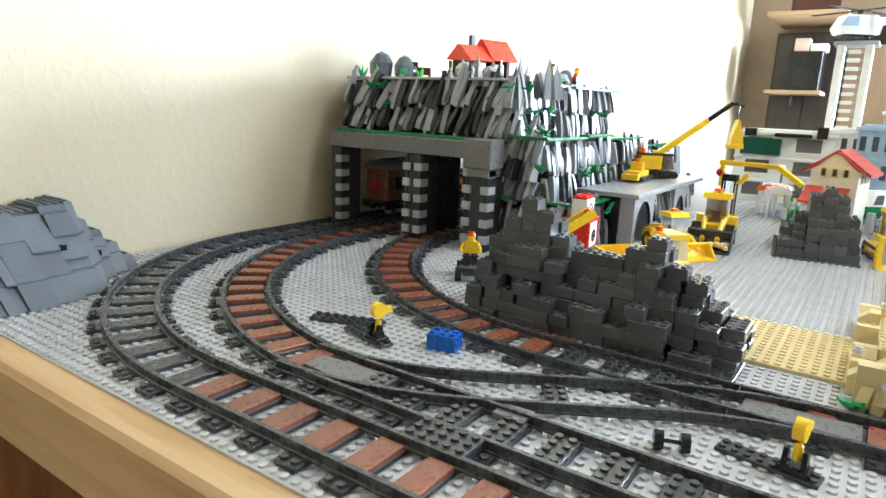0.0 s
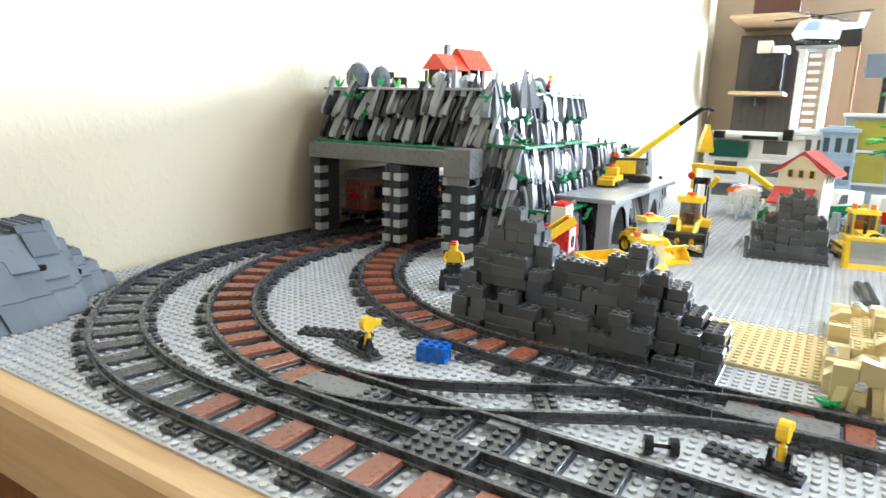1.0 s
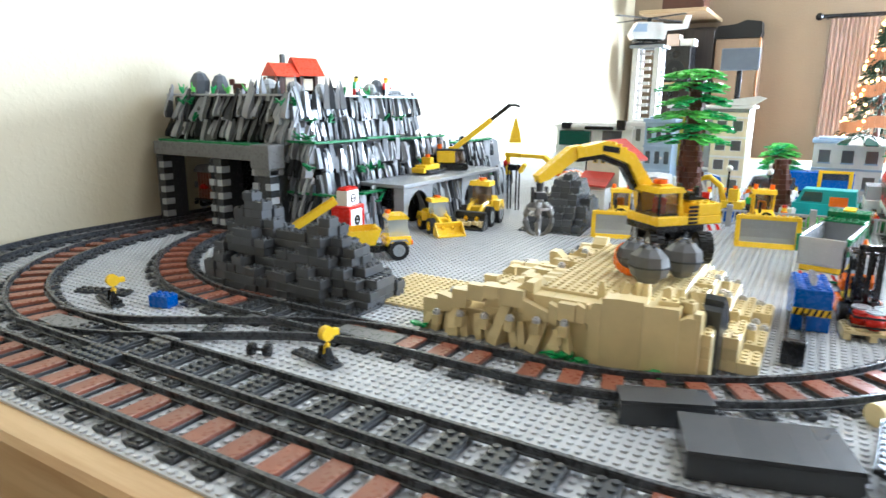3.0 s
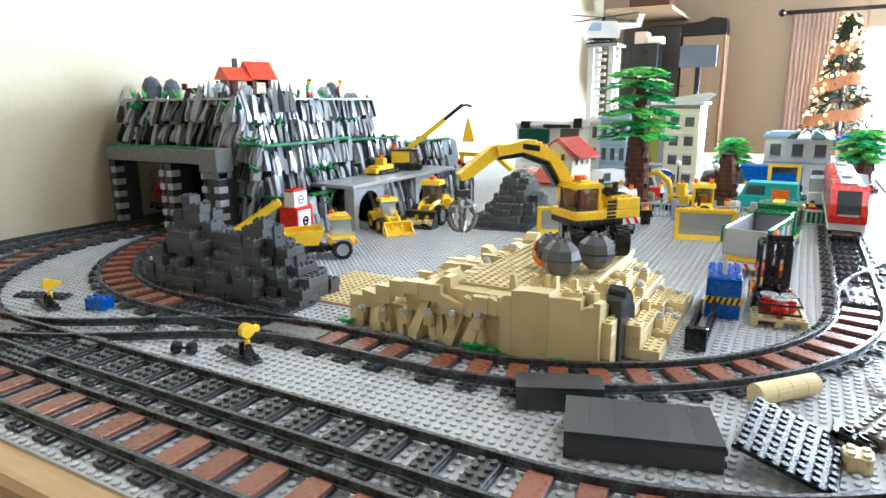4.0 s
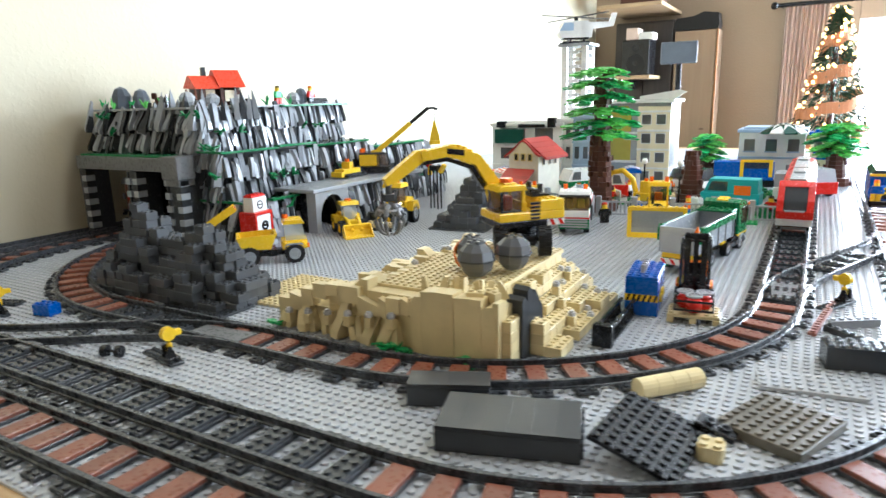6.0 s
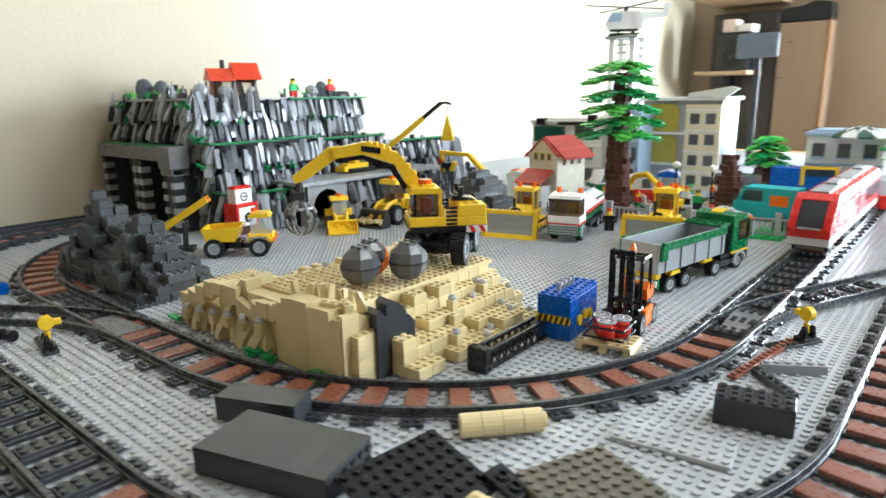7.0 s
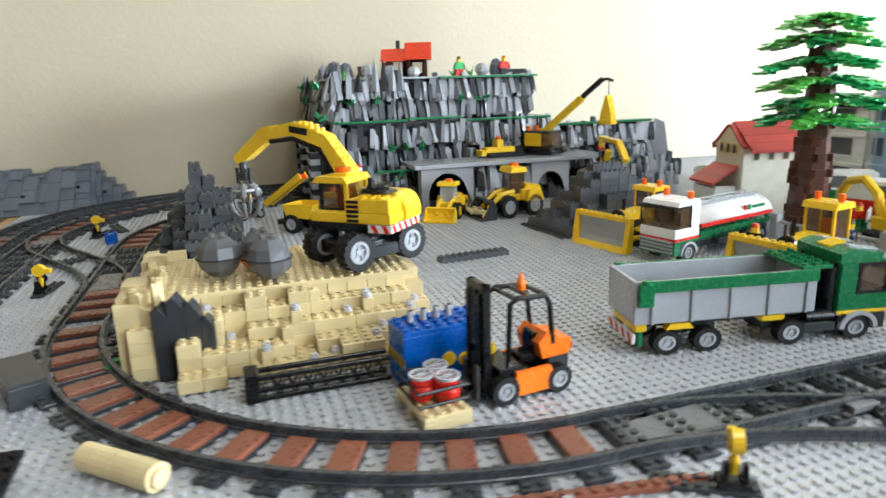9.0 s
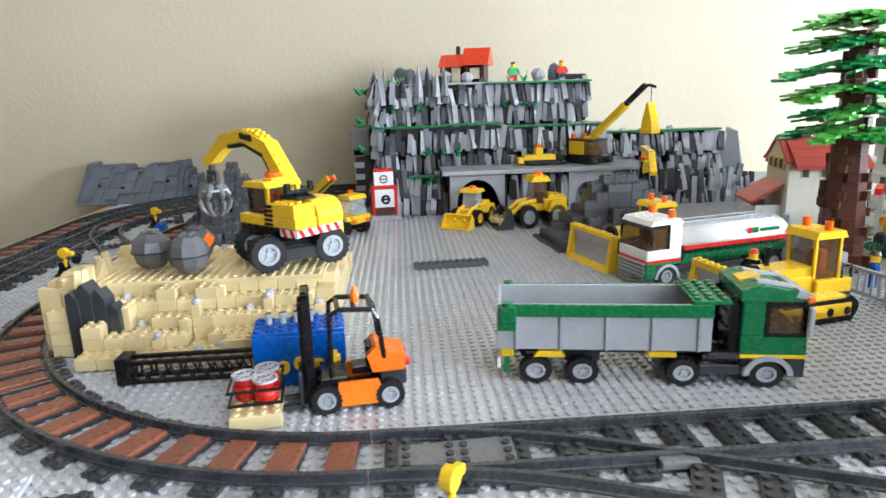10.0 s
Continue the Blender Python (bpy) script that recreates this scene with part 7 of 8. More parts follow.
def rail_car(m, nose):
    ob = thing("toy_railcar", m, "red toy passenger railcar with a white skirt and grey roof", "toy train car", "red passenger train")
    n0, n1 = -13, 13
    P(ob, "underframe", BLK, Mesh().box(n0 + 1, -2.4, 1.6, n1 - 1, 2.4, 2.2, 0.1))
    bogie(ob, -8)
    bogie(ob, 8)
    a = n0 + (0.6 if nose else 0)
    P(ob, "skirt", WHT, Mesh().box(a, -3, 1.8, n1, 3, 3.2, 0.15), "white lower skirt")
    prof = lambda h: [(-3, 3.2), (3, 3.2), (3, h - 1.6), (2.5, h - 0.3), (1.6, h), (-1.6, h), (-2.5, h - 0.3), (-3, h - 1.6)]
    P(ob, "body", RED, Mesh().prism(prof(9.6), n0 + (5.0 if nose else 0), n1, "x"), "glossy red body")
    P(ob, "roof_strip", LBG, Mesh().box(n0 + (5.5 if nose else 0.5), -1.4, 9.6, n1 - 0.5, 1.4, 9.9, 0.05).box(2, -1.0, 9.9, 8, 1.0, 10.3, 0.1), "light grey roof panel")
    for k in range(4):
        x0 = -6.5 + k * 4.8
        for s in (-1, 1):
            P(ob, "window", GLS, Mesh().box(x0, s * 3.0 - 0.06, 4.8, x0 + 4.0, s * 3.0 + 0.06, 7.2, 0.03), "dark side window")
    if nose:
        P(ob, "nose", RED, Mesh().prism([(n0, 3.2), (n0 + 5.0, 3.2), (n0 + 5.0, 9.6), (n0 + 3.4, 8.8), (n0 + 1.0, 6.4), (n0, 4.6)], -3, -1.9, "y").prism([(n0, 3.2), (n0 + 5.0, 3.2), (n0 + 5.0, 9.6), (n0 + 3.4, 8.8), (n0 + 1.0, 6.4), (n0, 4.6)], 1.9, 3, "y").prism([(n0, 3.2), (n0 + 3.0, 3.2), (n0 + 3.0, 4.9), (n0, 4.6)], -1.9, 1.9, "y").prism([(n0 + 3.2, 8.7), (n0 + 5.0, 9.0), (n0 + 5.0, 9.6), (n0 + 3.4, 8.9)], -1.9, 1.9, "y"), "sloping red nose")
        P(ob, "windscreen", GLS, Mesh().prism([(n0 + 0.2, 4.7), (n0 + 3.0, 4.9), (n0 + 4.8, 8.7), (n0 + 3.3, 8.6), (n0 + 1.0, 6.3)], -1.88, 1.88, "y"), "dark sloping windscreen")
        P(ob, "tail_lamp", RED, Mesh().cyl((n0, -1.9, 3.7), 0.35, -0.3, 10, "x").cyl((n0, 1.9, 3.7), 0.35, -0.3, 10, "x"), "round red lamp")
        P(ob, "wiper_bar", LBG, Mesh().box(n0 - 0.1, -1.6, 4.5, n0 + 0.1, 1.6, 4.8, 0.05))
    return ob


rail_car(pose(0.457, 1.312, RAILTOP, 0, 0, 90), True)
rail_car(pose(0.457, 1.529, RAILTOP, 0, 0, 90), False)
bt = thing("toy_diesel_engine", pose(0.585, 1.555, RAILTOP, 0, 0, 90), "dark blue toy diesel engine with a yellow striped nose", "toy locomotive", "blue goods train")
P(bt, "body", BLU, Mesh().box(-6, -2.8, 2.4, 10, 2.8, 7.6, 0.15).box(-9.4, -1.9, 2.4, -6, 1.9, 5.4, 0.15))
P(bt, "frame", BLK, Mesh().box(-10, -3, 1.4, 11, 3, 2.4, 0.1).cyl((-10.4, -2, 2.0), 0.7, 0.6, 12, "x").cyl((-10.4, 2, 2.0), 0.7, 0.6, 12, "x"))
bogie(bt, -6)
bogie(bt, 6)
P(bt, "nose_panel", BLK, Mesh().box(-9.5, -1.6, 2.8, -9.4, 1.6, 5.2, 0.02))
for k in range(2):
    P(bt, "chevron", YEL, Mesh().prism([(-1.5, 2.9 + k), (0, 3.9 + k), (1.5, 2.9 + k), (1.5, 3.4 + k), (0, 4.4 + k), (-1.5, 3.4 + k)], -9.56, -9.5, "x"), "yellow chevron stripe")
P(bt, "roof", DBG, Mesh().prism([(-2.9, 7.6), (2.9, 7.6), (1.8, 8.6), (-1.8, 8.6)], -6.2, 10, "x"))
P(bt, "yellow_roof_edge", YEL, Mesh().box(-6.3, -3.0, 7.2, -5.6, 3.0, 7.8, 0.08))
doll(pose(0.570, 1.462, RAILTOP + 0.021, 0, 0, -90), BLU, YEL, ORA)


# ---- cottage and rocks on the mountain ----
cot = thing("toy_cottage", pose(-0.540, 1.045, 0.2200, 0, 0, -18), "small brown toy cottage with a bright orange-red roof", "toy cottage")
P(cot, "wall", BROWN, Mesh().box(-3.0, -5, 0, -2.6, 5, 4.6, 0.05).box(2.4, -5, 0, 3.0, -3.6, 4.6, 0.05).box(2.4, 0.2, 0, 3.0, 1.0, 4.6, 0.05).box(2.4, 4.2, 0, 3.0, 5, 4.6, 0.05).box(-2.6, -5, 0, 3, -4.5, 4.6, 0.05).box(-2.6, 4.5, 0, 3, 5, 4.6, 0.05))
P(cot, "window", CREAM, Mesh().box(2.3, 1.4, 1.0, 2.6, 3.8, 3.6, 0.05).box(2.3, -3.2, 0.2, 2.6, -1.0, 3.8, 0.05), "pale window and door")
P(cot, "roof", plastic("orange_red_roof_plastic", (0.72, 0.06, 0.02), 0.28, 0.05), Mesh().prism([(-4.2, 4.2), (4.2, 4.2), (0.4, 8.4), (-0.4, 8.4)], -0.4, 6.2, "y").prism([(-3.6, 4.2), (4.4, 3.9), (0.6, 7.0), (-0.2, 7.0)], -6.2, -0.4, "y"), "bright orange-red tiled roof")
P(cot, "gable", CREAM, Mesh().prism([(-3.0, 4.6), (3.0, 4.6), (0.2, 6.6)], -5.0, -4.6, "y"), "cream gable")
for cx in (-2.7, 2.7):
    P(cot, "porch_post", TILE, Mesh().box(cx - 0.25, -6.0, 0, cx + 0.25, -5.5, 4.0, 0.04))
P(cot, "chimney", DBG, Mesh().box(-1.2, -2.6, 6.2, -0.2, -1.6, 9.0, 0.06))
rn = random.Random(9)
for k, (x, y, r) in enumerate(((-0.517, 0.962, 0.016), (-0.496, 1.0, 0.014), (-0.466, 1.038, 0.012), (-0.637, 0.914, 0.018), (-0.607, 0.933, 0.016), (-0.457, 1.172, 0.014), (-0.466, 1.205, 0.015))):
    rk = Mesh(1.0).ball((0, 0, 0), r, 8, 5, 1.4 if k in (3, 4, 6) else 0.9)
    rk.v = [(x0 * rn.uniform(0.85, 1.1), y0 * rn.uniform(0.85, 1.1), z0) for x0, y0, z0 in rk.v]
    solid("toy_boulder", rk, SBLU if k in (3, 4, 6) else LBG, "grey toy rock piece standing on the mountain top", "toy rock", "", pose(x, y, 0.2197 + r * 0.8, 0, 0, 40 * k), "rocks on the mountain top")
for k, (x, y) in enumerate(((-0.654, 0.89), (-0.62, 0.885), (-0.577, 0.89), (-0.551, 0.9), (-0.483, 1.124), (-0.517, 0.914), (-0.44, 1.143))):
    pm = Mesh()
    for q in range(6):
        pm.prism([(-0.25, 0), (0.25, 0), (0.12, rn.uniform(1.2, 2.6)), (-0.141, 1.363)], -0.1, 0.1, "y", pose(0, 0, 0, rn.uniform(-35, 35), rn.uniform(-35, 35), 60 * q))
    solid("toy_plant", pm, LEAF if k % 2 else LEAFD, "small green toy plant on the mountain top", "toy plant", "", pose(x, y, 0.2193), "plants on the mountain top")
doll(pose(-0.453, 1.124, 0.2193, 0, 0, 0), LEAFD, RED, BLK)
doll(pose(-0.449, 1.215, 0.2193, 0, 0, 0), RED, BLK, ORA)
hs = Mesh().box(-1.6, -0.4, 1.0, 1.4, 0.4, 2.4, 0.15).box(1.0, -0.35, 2.0, 2.2, 0.35, 3.4, 0.15)
for x in (-1.4, 1.1):
    for y in (-0.295, 0.312):
        hs.box(x - 0.15, y - 0.12, 0, x + 0.15, y + 0.12, 1.1, 0.03)
solid("toy_cart", hs, BROWN, "small brown toy cart block near the cottage", "toy cart", "", pose(-0.598, 0.967, 0.2193, 0, 0, 200))
lg = Mesh()
for k in range(4):
    lg.box(-2.5, -0.5 + 0.2 * k, 0.3 * k, 2.5, 0.1 + 0.2 * k, 0.3 * k + 0.5, 0.1)
solid("toy_tyre_pile", lg, BLK, "black toy parts lying on the green rim", "toy parts", "", pose(-0.445, 1.241, 0.2193, 0, 0, 85))


# ---- trees ----
def leaf_spray(mesh, at, yaw, length, rnd2):
    """A drooping branch of notched plate leaves."""
    pr = [(-1.0, -0.3), (-0.6, -0.95), (-0.2, -0.6), (0.3, -1.0), (0.55, -0.45), (1.3, -0.3), (0.9, 0.1), (1.2, 0.5), (0.4, 0.55), (0.1, 1.0), (-0.3, 0.6), (-0.8, 0.8)]
    for k in range(4):
        t = k / 3
        for s in (-1, 1):
            m = pose(at[0], at[1], at[2], 0, 0, yaw) @ pose(length * (0.22 + 0.72 * t), s * (0.9 - 0.5 * t), -0.13 * length * t * t + 0.3 * s, rnd2.uniform(-16, 16), rnd2.uniform(-4, 10) + 6 * t, s * rnd2.uniform(10, 50))
            mesh.prism([(a * 1.45, b * 1.3) for a, b in pr], -0.12, 0.16, "z", m)


def fir(m, height, spread, tiers, seed, label):
    rnd2 = random.Random(seed)
    ob = thing("toy_tree", m, label, "toy tree", "toy trees")
    n = int(height * 0.94 / 1.2)
    for k in range(n):
        z = k * 1.2
        r = 2.9 * (1 - 0.66 * k / n) + (0.9 if k < 2 else 0) + 0.25
        me = Mesh().cyl((0, 0, z), r, 1.18, 8)
        for q in range(3):
            a = rnd2.uniform(0, 6.28)
            me.box(-0.5, -0.5, 0, 0.5, 0.5, 1.17, 0.06, pose(r * math.cos(a), r * math.sin(a), z, 0, 0, math.degrees(a)))
        P(ob, "trunk_brick", BROWN, me)
    for k in range(tiers if spread > 1 else 0):
        t = k / (tiers - 1)
        for q in range(7):
            z = height * (0.55 + 0.43 * t) + rnd2.uniform(-0.3, 0.5)
            yaw = 360 * q / 6 + 31 * k + rnd2.uniform(-14, 14)
            ln = spread * (1 - 0.22 * t) * rnd2.uniform(0.5, 1.08)
            lm = Mesh()
            leaf_spray(lm, (0, 0, z), yaw, ln, rnd2)
            P(ob, "branch", LEAF if rnd2.random() < 0.25 + 0.5 * t else LEAFD, lm)
            P(ob, "twig", BROWN, Mesh().tube([(0, 0, z - 0.8), (ln * 0.6 * math.cos(radians(yaw)), ln * 0.6 * math.sin(radians(yaw)), z - 0.35)], 0.32, 6, 0.14))
    return ob


fir(pose(0.120, 1.384, 0.0012), 33.5, 9.8, 6, 4, "tall toy tree with a brown trunk and bright green leaf tiers")
fir(pose(0.263, 1.537, 0.0012, 0, 0, 40), 15, 0.01, 2, 8, "bare dark brown toy tree stump")


# ---- fence, house and town ----
def fence(m, n, group="grey toy fences"):
    ob = thing("toy_fence", m, "light grey toy fence panels between square posts", "toy fence", group)
    for k in range(n + 1):
        P(ob, "post", LBG, Mesh().box(k * 8 - 0.6, -0.6, 0, k * 8 + 0.6, 0.6, 4.8, 0.08))
    for k in range(n):
        sl = Mesh()
        sl.box(k * 8 + 0.6, -0.2, 0.5, k * 8 + 7.4, 0.2, 0.9, 0.04).box(k * 8 + 0.6, -0.2, 3.3, k * 8 + 7.4, 0.2, 3.7, 0.04)
        for q in range(7):
            sl.box(k * 8 + 1.0 + q * 0.95, -0.15, 0.9, k * 8 + 1.3 + q * 0.95, 0.15, 3.3, 0.03)
        P(ob, "panel", LBG, sl)
    return ob


fence(pose(0.137, 1.32, 0.0012, 0, 0, 8), 5)
fence(pose(0.01, 1.39, 0.0012, 0, 0, -30), 2)


def house(m):
    ob = thing("toy_house", m, "cream toy house with a curved gable and dark red roofs", "toy house")
    half_gable = [(6.6, 7.2), (5.6, 7.7), (4.2, 8.8), (2.8, 10.2), (1.4, 11.5), (0.6, 12.0)]
    arc_pts = half_gable + [(0.0, 12.2)] + [(-u, v) for u, v in reversed(half_gable)]
    P(ob, "wall", plastic("off_white_plastic", (0.80, 0.76, 0.64), 0.3, 0.04), Mesh().box(-6, -6, -9.0, 6, 8, 8, 0.1).prism([(-6, 8), (6, 8), (0, 12.2)], -5.6, 7.9, "y"))
    P(ob, "gable", CREAM, Mesh().prism(arc_pts, -6.3, -5.7, "y"), "cream curved gable")
    dred = plastic("dark_red_roof_plastic", (0.44, 0.052, 0.040), 0.32, 0.12)
    for k in range(12):
        (x0, z0), (x1, z1) = arc_pts[k], arc_pts[k + 1]
        P(ob, "gable_trim", dred, Mesh().prism([(x0 * 1.02, z0), (x1 * 1.02, z1), (x1 * 1.06, z1 + 0.5), (x0 * 1.06, z0 + 0.5)], -6.7, -5.6, "y"))
    for s in (-1, 1):
        for k in range(4):
            a, b = k / 4, (k + 1) / 4
            P(ob, "roof_course", dred, Mesh().prism([(s * (8.6 - 8.6 * a), 6.2 + 6.4 * a), (s * (8.6 - 8.6 * b), 6.2 + 6.4 * b), (s * (8.6 - 8.6 * b), 6.9 + 6.4 * b), (s * (8.6 - 8.6 * a), 7.0 + 6.4 * a)], -5.5, 9.6, "y"))
    for y in (-3.6, 0.2, 4.0):
        for s in (-1, 1):
            w1 = P(ob, "window", CREAM, Mesh().box(s * 6.05 - 0.1, y, 4.0, s * 6.05 + 0.1, y + 1.9, 6.8, 0.03), "small yellow-framed window")
            part("pane", Mesh().box(s * 6.15 - 0.06, y + 0.3, 4.3, s * 6.15 + 0.06, y + 1.6, 6.5, 0.02), GLS, w1)
    for x in (-3.6, -0.8, 2.0):
        w1 = P(ob, "window", plastic("pale_yellow_plastic", (0.75, 0.60, 0.22), 0.3, 0.04), Mesh().box(x, -6.5, 5.6, x + 1.8, -6.28, 8.2, 0.03), "pale yellow window")
        part("pane", Mesh().box(x + 0.35, -6.56, 5.9, x + 1.45, -6.5, 7.9, 0.02), GLS, w1)
    for k in range(4):
        P(ob, "porch_roof", dred, Mesh().prism([(-6.2 - 1.6 * k, 2.3 - 0.95 * k), (-7.8 - 1.6 * k, 1.25 - 0.95 * k), (-7.8 - 1.6 * k, 1.8 - 0.95 * k), (-6.2 - 1.6 * k, 2.9 - 0.95 * k)], -6.5, 4.5, "x"), "red tiled lean-to roof")
    P(ob, "porch_wall", WHT, Mesh().box(-6, -11.5, -9.0, -5.4, -6.1, -2.0, 0.06).box(3.4, -11.5, -9.0, 4.0, -6.1, -2.0, 0.06).box(-5.4, -11.5, -9.0, 3.4, -11.1, -2.6, 0.06))
    return ob


house(pose(-0.046, 1.448, 0.0560, 0, 0, -10) @ Matrix.Scale(0.76, 4))


def block_house(name, m, w, d, floors, mat, label, roof=LBG, fh=7.5, cols=4):
    ob = thing(name, m, label, "toy building", "town buildings")
    P(ob, "wall", mat, Mesh().box(0, 0, 0, w, d, floors * fh, 0.1))
    P(ob, "roof", roof, Mesh().box(-0.6, -0.6, floors * fh, w + 0.6, d + 0.6, floors * fh + 1.0, 0.1).box(1, 1, floors * fh + 1, w - 1, d - 1, floors * fh + 1.6, 0.1))
    for f in range(floors):
        for c in range(cols):
            x = w * (c + 0.25) / cols
            me = Mesh().box(x, -0.12, f * fh + 2.0, x + w / cols * 0.5, 0.05, f * fh + 5.6, 0.03)
            win1 = P(ob, "window", GLS, me, "dark window")
            part("sill", Mesh().box(x - 0.2, -0.45, f * fh + 1.6, x + w / cols * 0.5 + 0.2, 0.0, f * fh + 2.0, 0.03), roof, win1)
    for f in range(1, floors):
        P(ob, "cornice", roof, Mesh().box(-0.2, -0.3, f * fh - 0.3, w + 0.2, 0, f * fh + 0.3, 0.05))
    return ob


block_house("toy_office", pose(-0.268, 1.712, -0.001), 24, 12, 3, WHT, "white toy building with a few windows and a flat roof", WHT, 6.2, 2)
block_house("toy_town_house", pose(-0.094, 1.718, -0.001), 8, 12, 3, WHT, "white toy town house with small windows", WHT, 6.6, 3)
block_house("toy_town_house", pose(-0.039, 1.685, -0.001), 8, 13, 3, MBLU, "pale blue toy town house with rows of windows", MBLU, 7.0, 3)
gr = thing("toy_green_front", pose(-0.256, 1.702, 0.105), "dark green glazed top storey of the white toy building", "toy building part")
P(gr, "panel", DGRN, Mesh().box(0, -0.4, 0, 10, 1.5, 4.5, 0.1))
P(gr, "roof_clutter", BLK, Mesh().box(0.5, 0, 5.0, 3.5, 2, 7.0, 0.1).box(8, 0, 5.0, 17, 1.4, 6.0, 0.2).box(18, 0, 5, 20.5, 2, 8, 0.1))
# glass-fronted station with yellow panes
ys = thing("toy_station", pose(-0.002, 1.762, -0.001), "grey and cream toy station with tall yellow panes", "toy building", "town buildings")
P(ys, "wall", LBG, Mesh().box(0, 0, 0, 22, 14, 25, 0.15))
P(ys, "wing", CREAM, Mesh().box(12.5, -0.8, 0, 22, 0, 24, 0.1))
for k in range(2):
    pr = [(1.5, 8 + k * 8.6), (10.5, 8 + k * 8.6), (10.5, 14 + k * 8.6), (9.3, 15.6 + k * 8.6), (2.7, 15.6 + k * 8.6), (1.5, 14 + k * 8.6)]
    P(ys, "yellow_pane", plastic("olive_yellow_pane", (0.42, 0.36, 0.06), 0.2, 0.03), Mesh().prism(pr, -0.5, 0.0, "y"), "tall olive-yellow pane")
    P(ys, "pane_frame", WHT, Mesh().box(0.4, -0.7, 7.2 + k * 8.6, 12.4, 0, 7.9 + k * 8.6, 0.05))
for k in range(4):
    P(ys, "wing_band", WHT, Mesh().box(12.4, -0.95, 5.4 + 5.6 * k, 22.1, -0.82, 6.0 + 5.6 * k, 0.03))
    for q in range(2):
        wp = P(ys, "window", GLS, Mesh().box(13.8 + 4.2 * q, -0.9, 2.0 + 5.6 * k, 16.4 + 4.2 * q, -0.8, 4.8 + 5.6 * k, 0.03), "dark window")
        part("window_frame", Mesh().box(13.6 + 4.2 * q, -0.86, 1.8 + 5.6 * k, 16.6 + 4.2 * q, -0.81, 5.0 + 5.6 * k, 0.02), WHT, wp)
P(ys, "roof", WHT, Mesh().box(-0.6, -1.4, 25, 23, 15, 26, 0.2).prism([(13, 26), (23, 26), (26, 28), (24, 28.6), (13, 27)], -1.4, 0.5, "y"))
# tower with a helicopter on top
tw = thing("toy_tower", pose(-0.109, 1.792, -0.001) @ Matrix.Diagonal((1.2, 1.2, 1.10, 1)), "tall white toy control tower of openwork bricks", "toy tower")
for x in (0, 5.4):
    for y in (0, 5.4):
        P(tw, "column", WHT, Mesh().box(x, y, 0, x + 1.4, y + 1.4, 39, 0.08))
for k in range(19):
    P(tw, "cross_plate", WHT, Mesh().box(2.2, 0.1, 1 + k * 2, 4.6, 1.3, 1.9 + k * 2, 0.05))
    P(tw, "cross_bar", LBG, Mesh().box(6.8, 1.4, 1 + k * 2, 6.95, 5.4, 1.8 + k * 2, 0.02).box(1.4, 0.5, 1.3 + k * 2, 5.4, 0.9, 1.6 + k * 2, 0.02))
P(tw, "platform", LBG, Mesh().box(-0.8, -0.8, 39, 7.8, 7.8, 39.8, 0.1))
he = thing("toy_helicopter", pose(-0.079, 1.812, 0.0005 + 1.10 * 39.8 * S, 0, 0, -150) @ Matrix.Scale(1.3, 4), "white and pale blue toy helicopter with black rotor blades", "toy helicopter")
P(he, "cabin", WHT, Mesh().prism([(-3.4, 1.2), (3.8, 1.2), (4.6, 2.4), (3.2, 5.0), (-2.6, 5.0), (-3.8, 3.4)], -2.0, 2.0, "y"), "white cabin")
P(he, "window", MBLU, Mesh().prism([(1.0, 2.8), (4.4, 2.8), (3.2, 4.6), (1.0, 4.6)], -2.06, 2.06, "y"), "pale blue windows")
P(he, "tail", WHT, Mesh().prism([(-3.6, 3.2), (-9.0, 3.8), (-9.8, 6.8), (-8.6, 6.8), (-8.0, 4.8), (-3.2, 4.8)], -0.6, 0.6, "y"))
P(he, "skid", BLK, Mesh().tube([(-3, -1.8, 0.2), (3.6, -1.8, 0.2)], 0.2, 6).tube([(-3, 1.8, 0.2), (3.6, 1.8, 0.2)], 0.2, 6).box(-1.8, -1.8, 0.2, -1.4, 1.8, 1.3, 0.05).box(1.4, -1.8, 0.2, 1.8, 1.8, 1.3, 0.05).box(-2.8, -1.8, 0.8, 3.4, 1.8, 1.3, 0.1))
P(he, "rotor_hub", BLK, Mesh().cyl((0, 0, 5.0), 0.5, 1.2, 10))
for k in range(4):
    P(he, "rotor_blade", BLK, Mesh().box(0.4, -0.5, 5.9, 10.5, 0.5, 6.1, 0.05, pose(0, 0, 0, 0, 0, 90 * k + 30)))


def vehicle(name, m, L, mat, top, label, cat="toy vehicle"):
    ob = thing(name, m, label, cat, "vehicles in the toy town")
    P(ob, "body", mat, Mesh().box(-L / 2, -2.9, 1.0, L / 2, 2.9, 4.0, 0.15))
    P(ob, "upper", top, Mesh().prism([(-L / 2 + 0.3, 4.0), (L / 2 - 0.6, 4.0), (L / 2 - 2.0, 7.2), (-L / 2 + 0.5, 7.2)], -2.8, 2.8, "y"))
    for s in (-1, 1):
        P(ob, "window", GLS, Mesh().prism([(0.5, 4.4), (L / 2 - 1.6, 4.4), (L / 2 - 2.4, 6.6), (0.5, 6.6)], s * 2.82 - 0.04, s * 2.82 + 0.04, "y"))
    for x in (-L / 2 + 3, L / 2 - 3):
        for y in (-2.4, 2.4):
            wheel(ob, x, y, 1.2, 1.2, 1.0, LBG)
    return ob


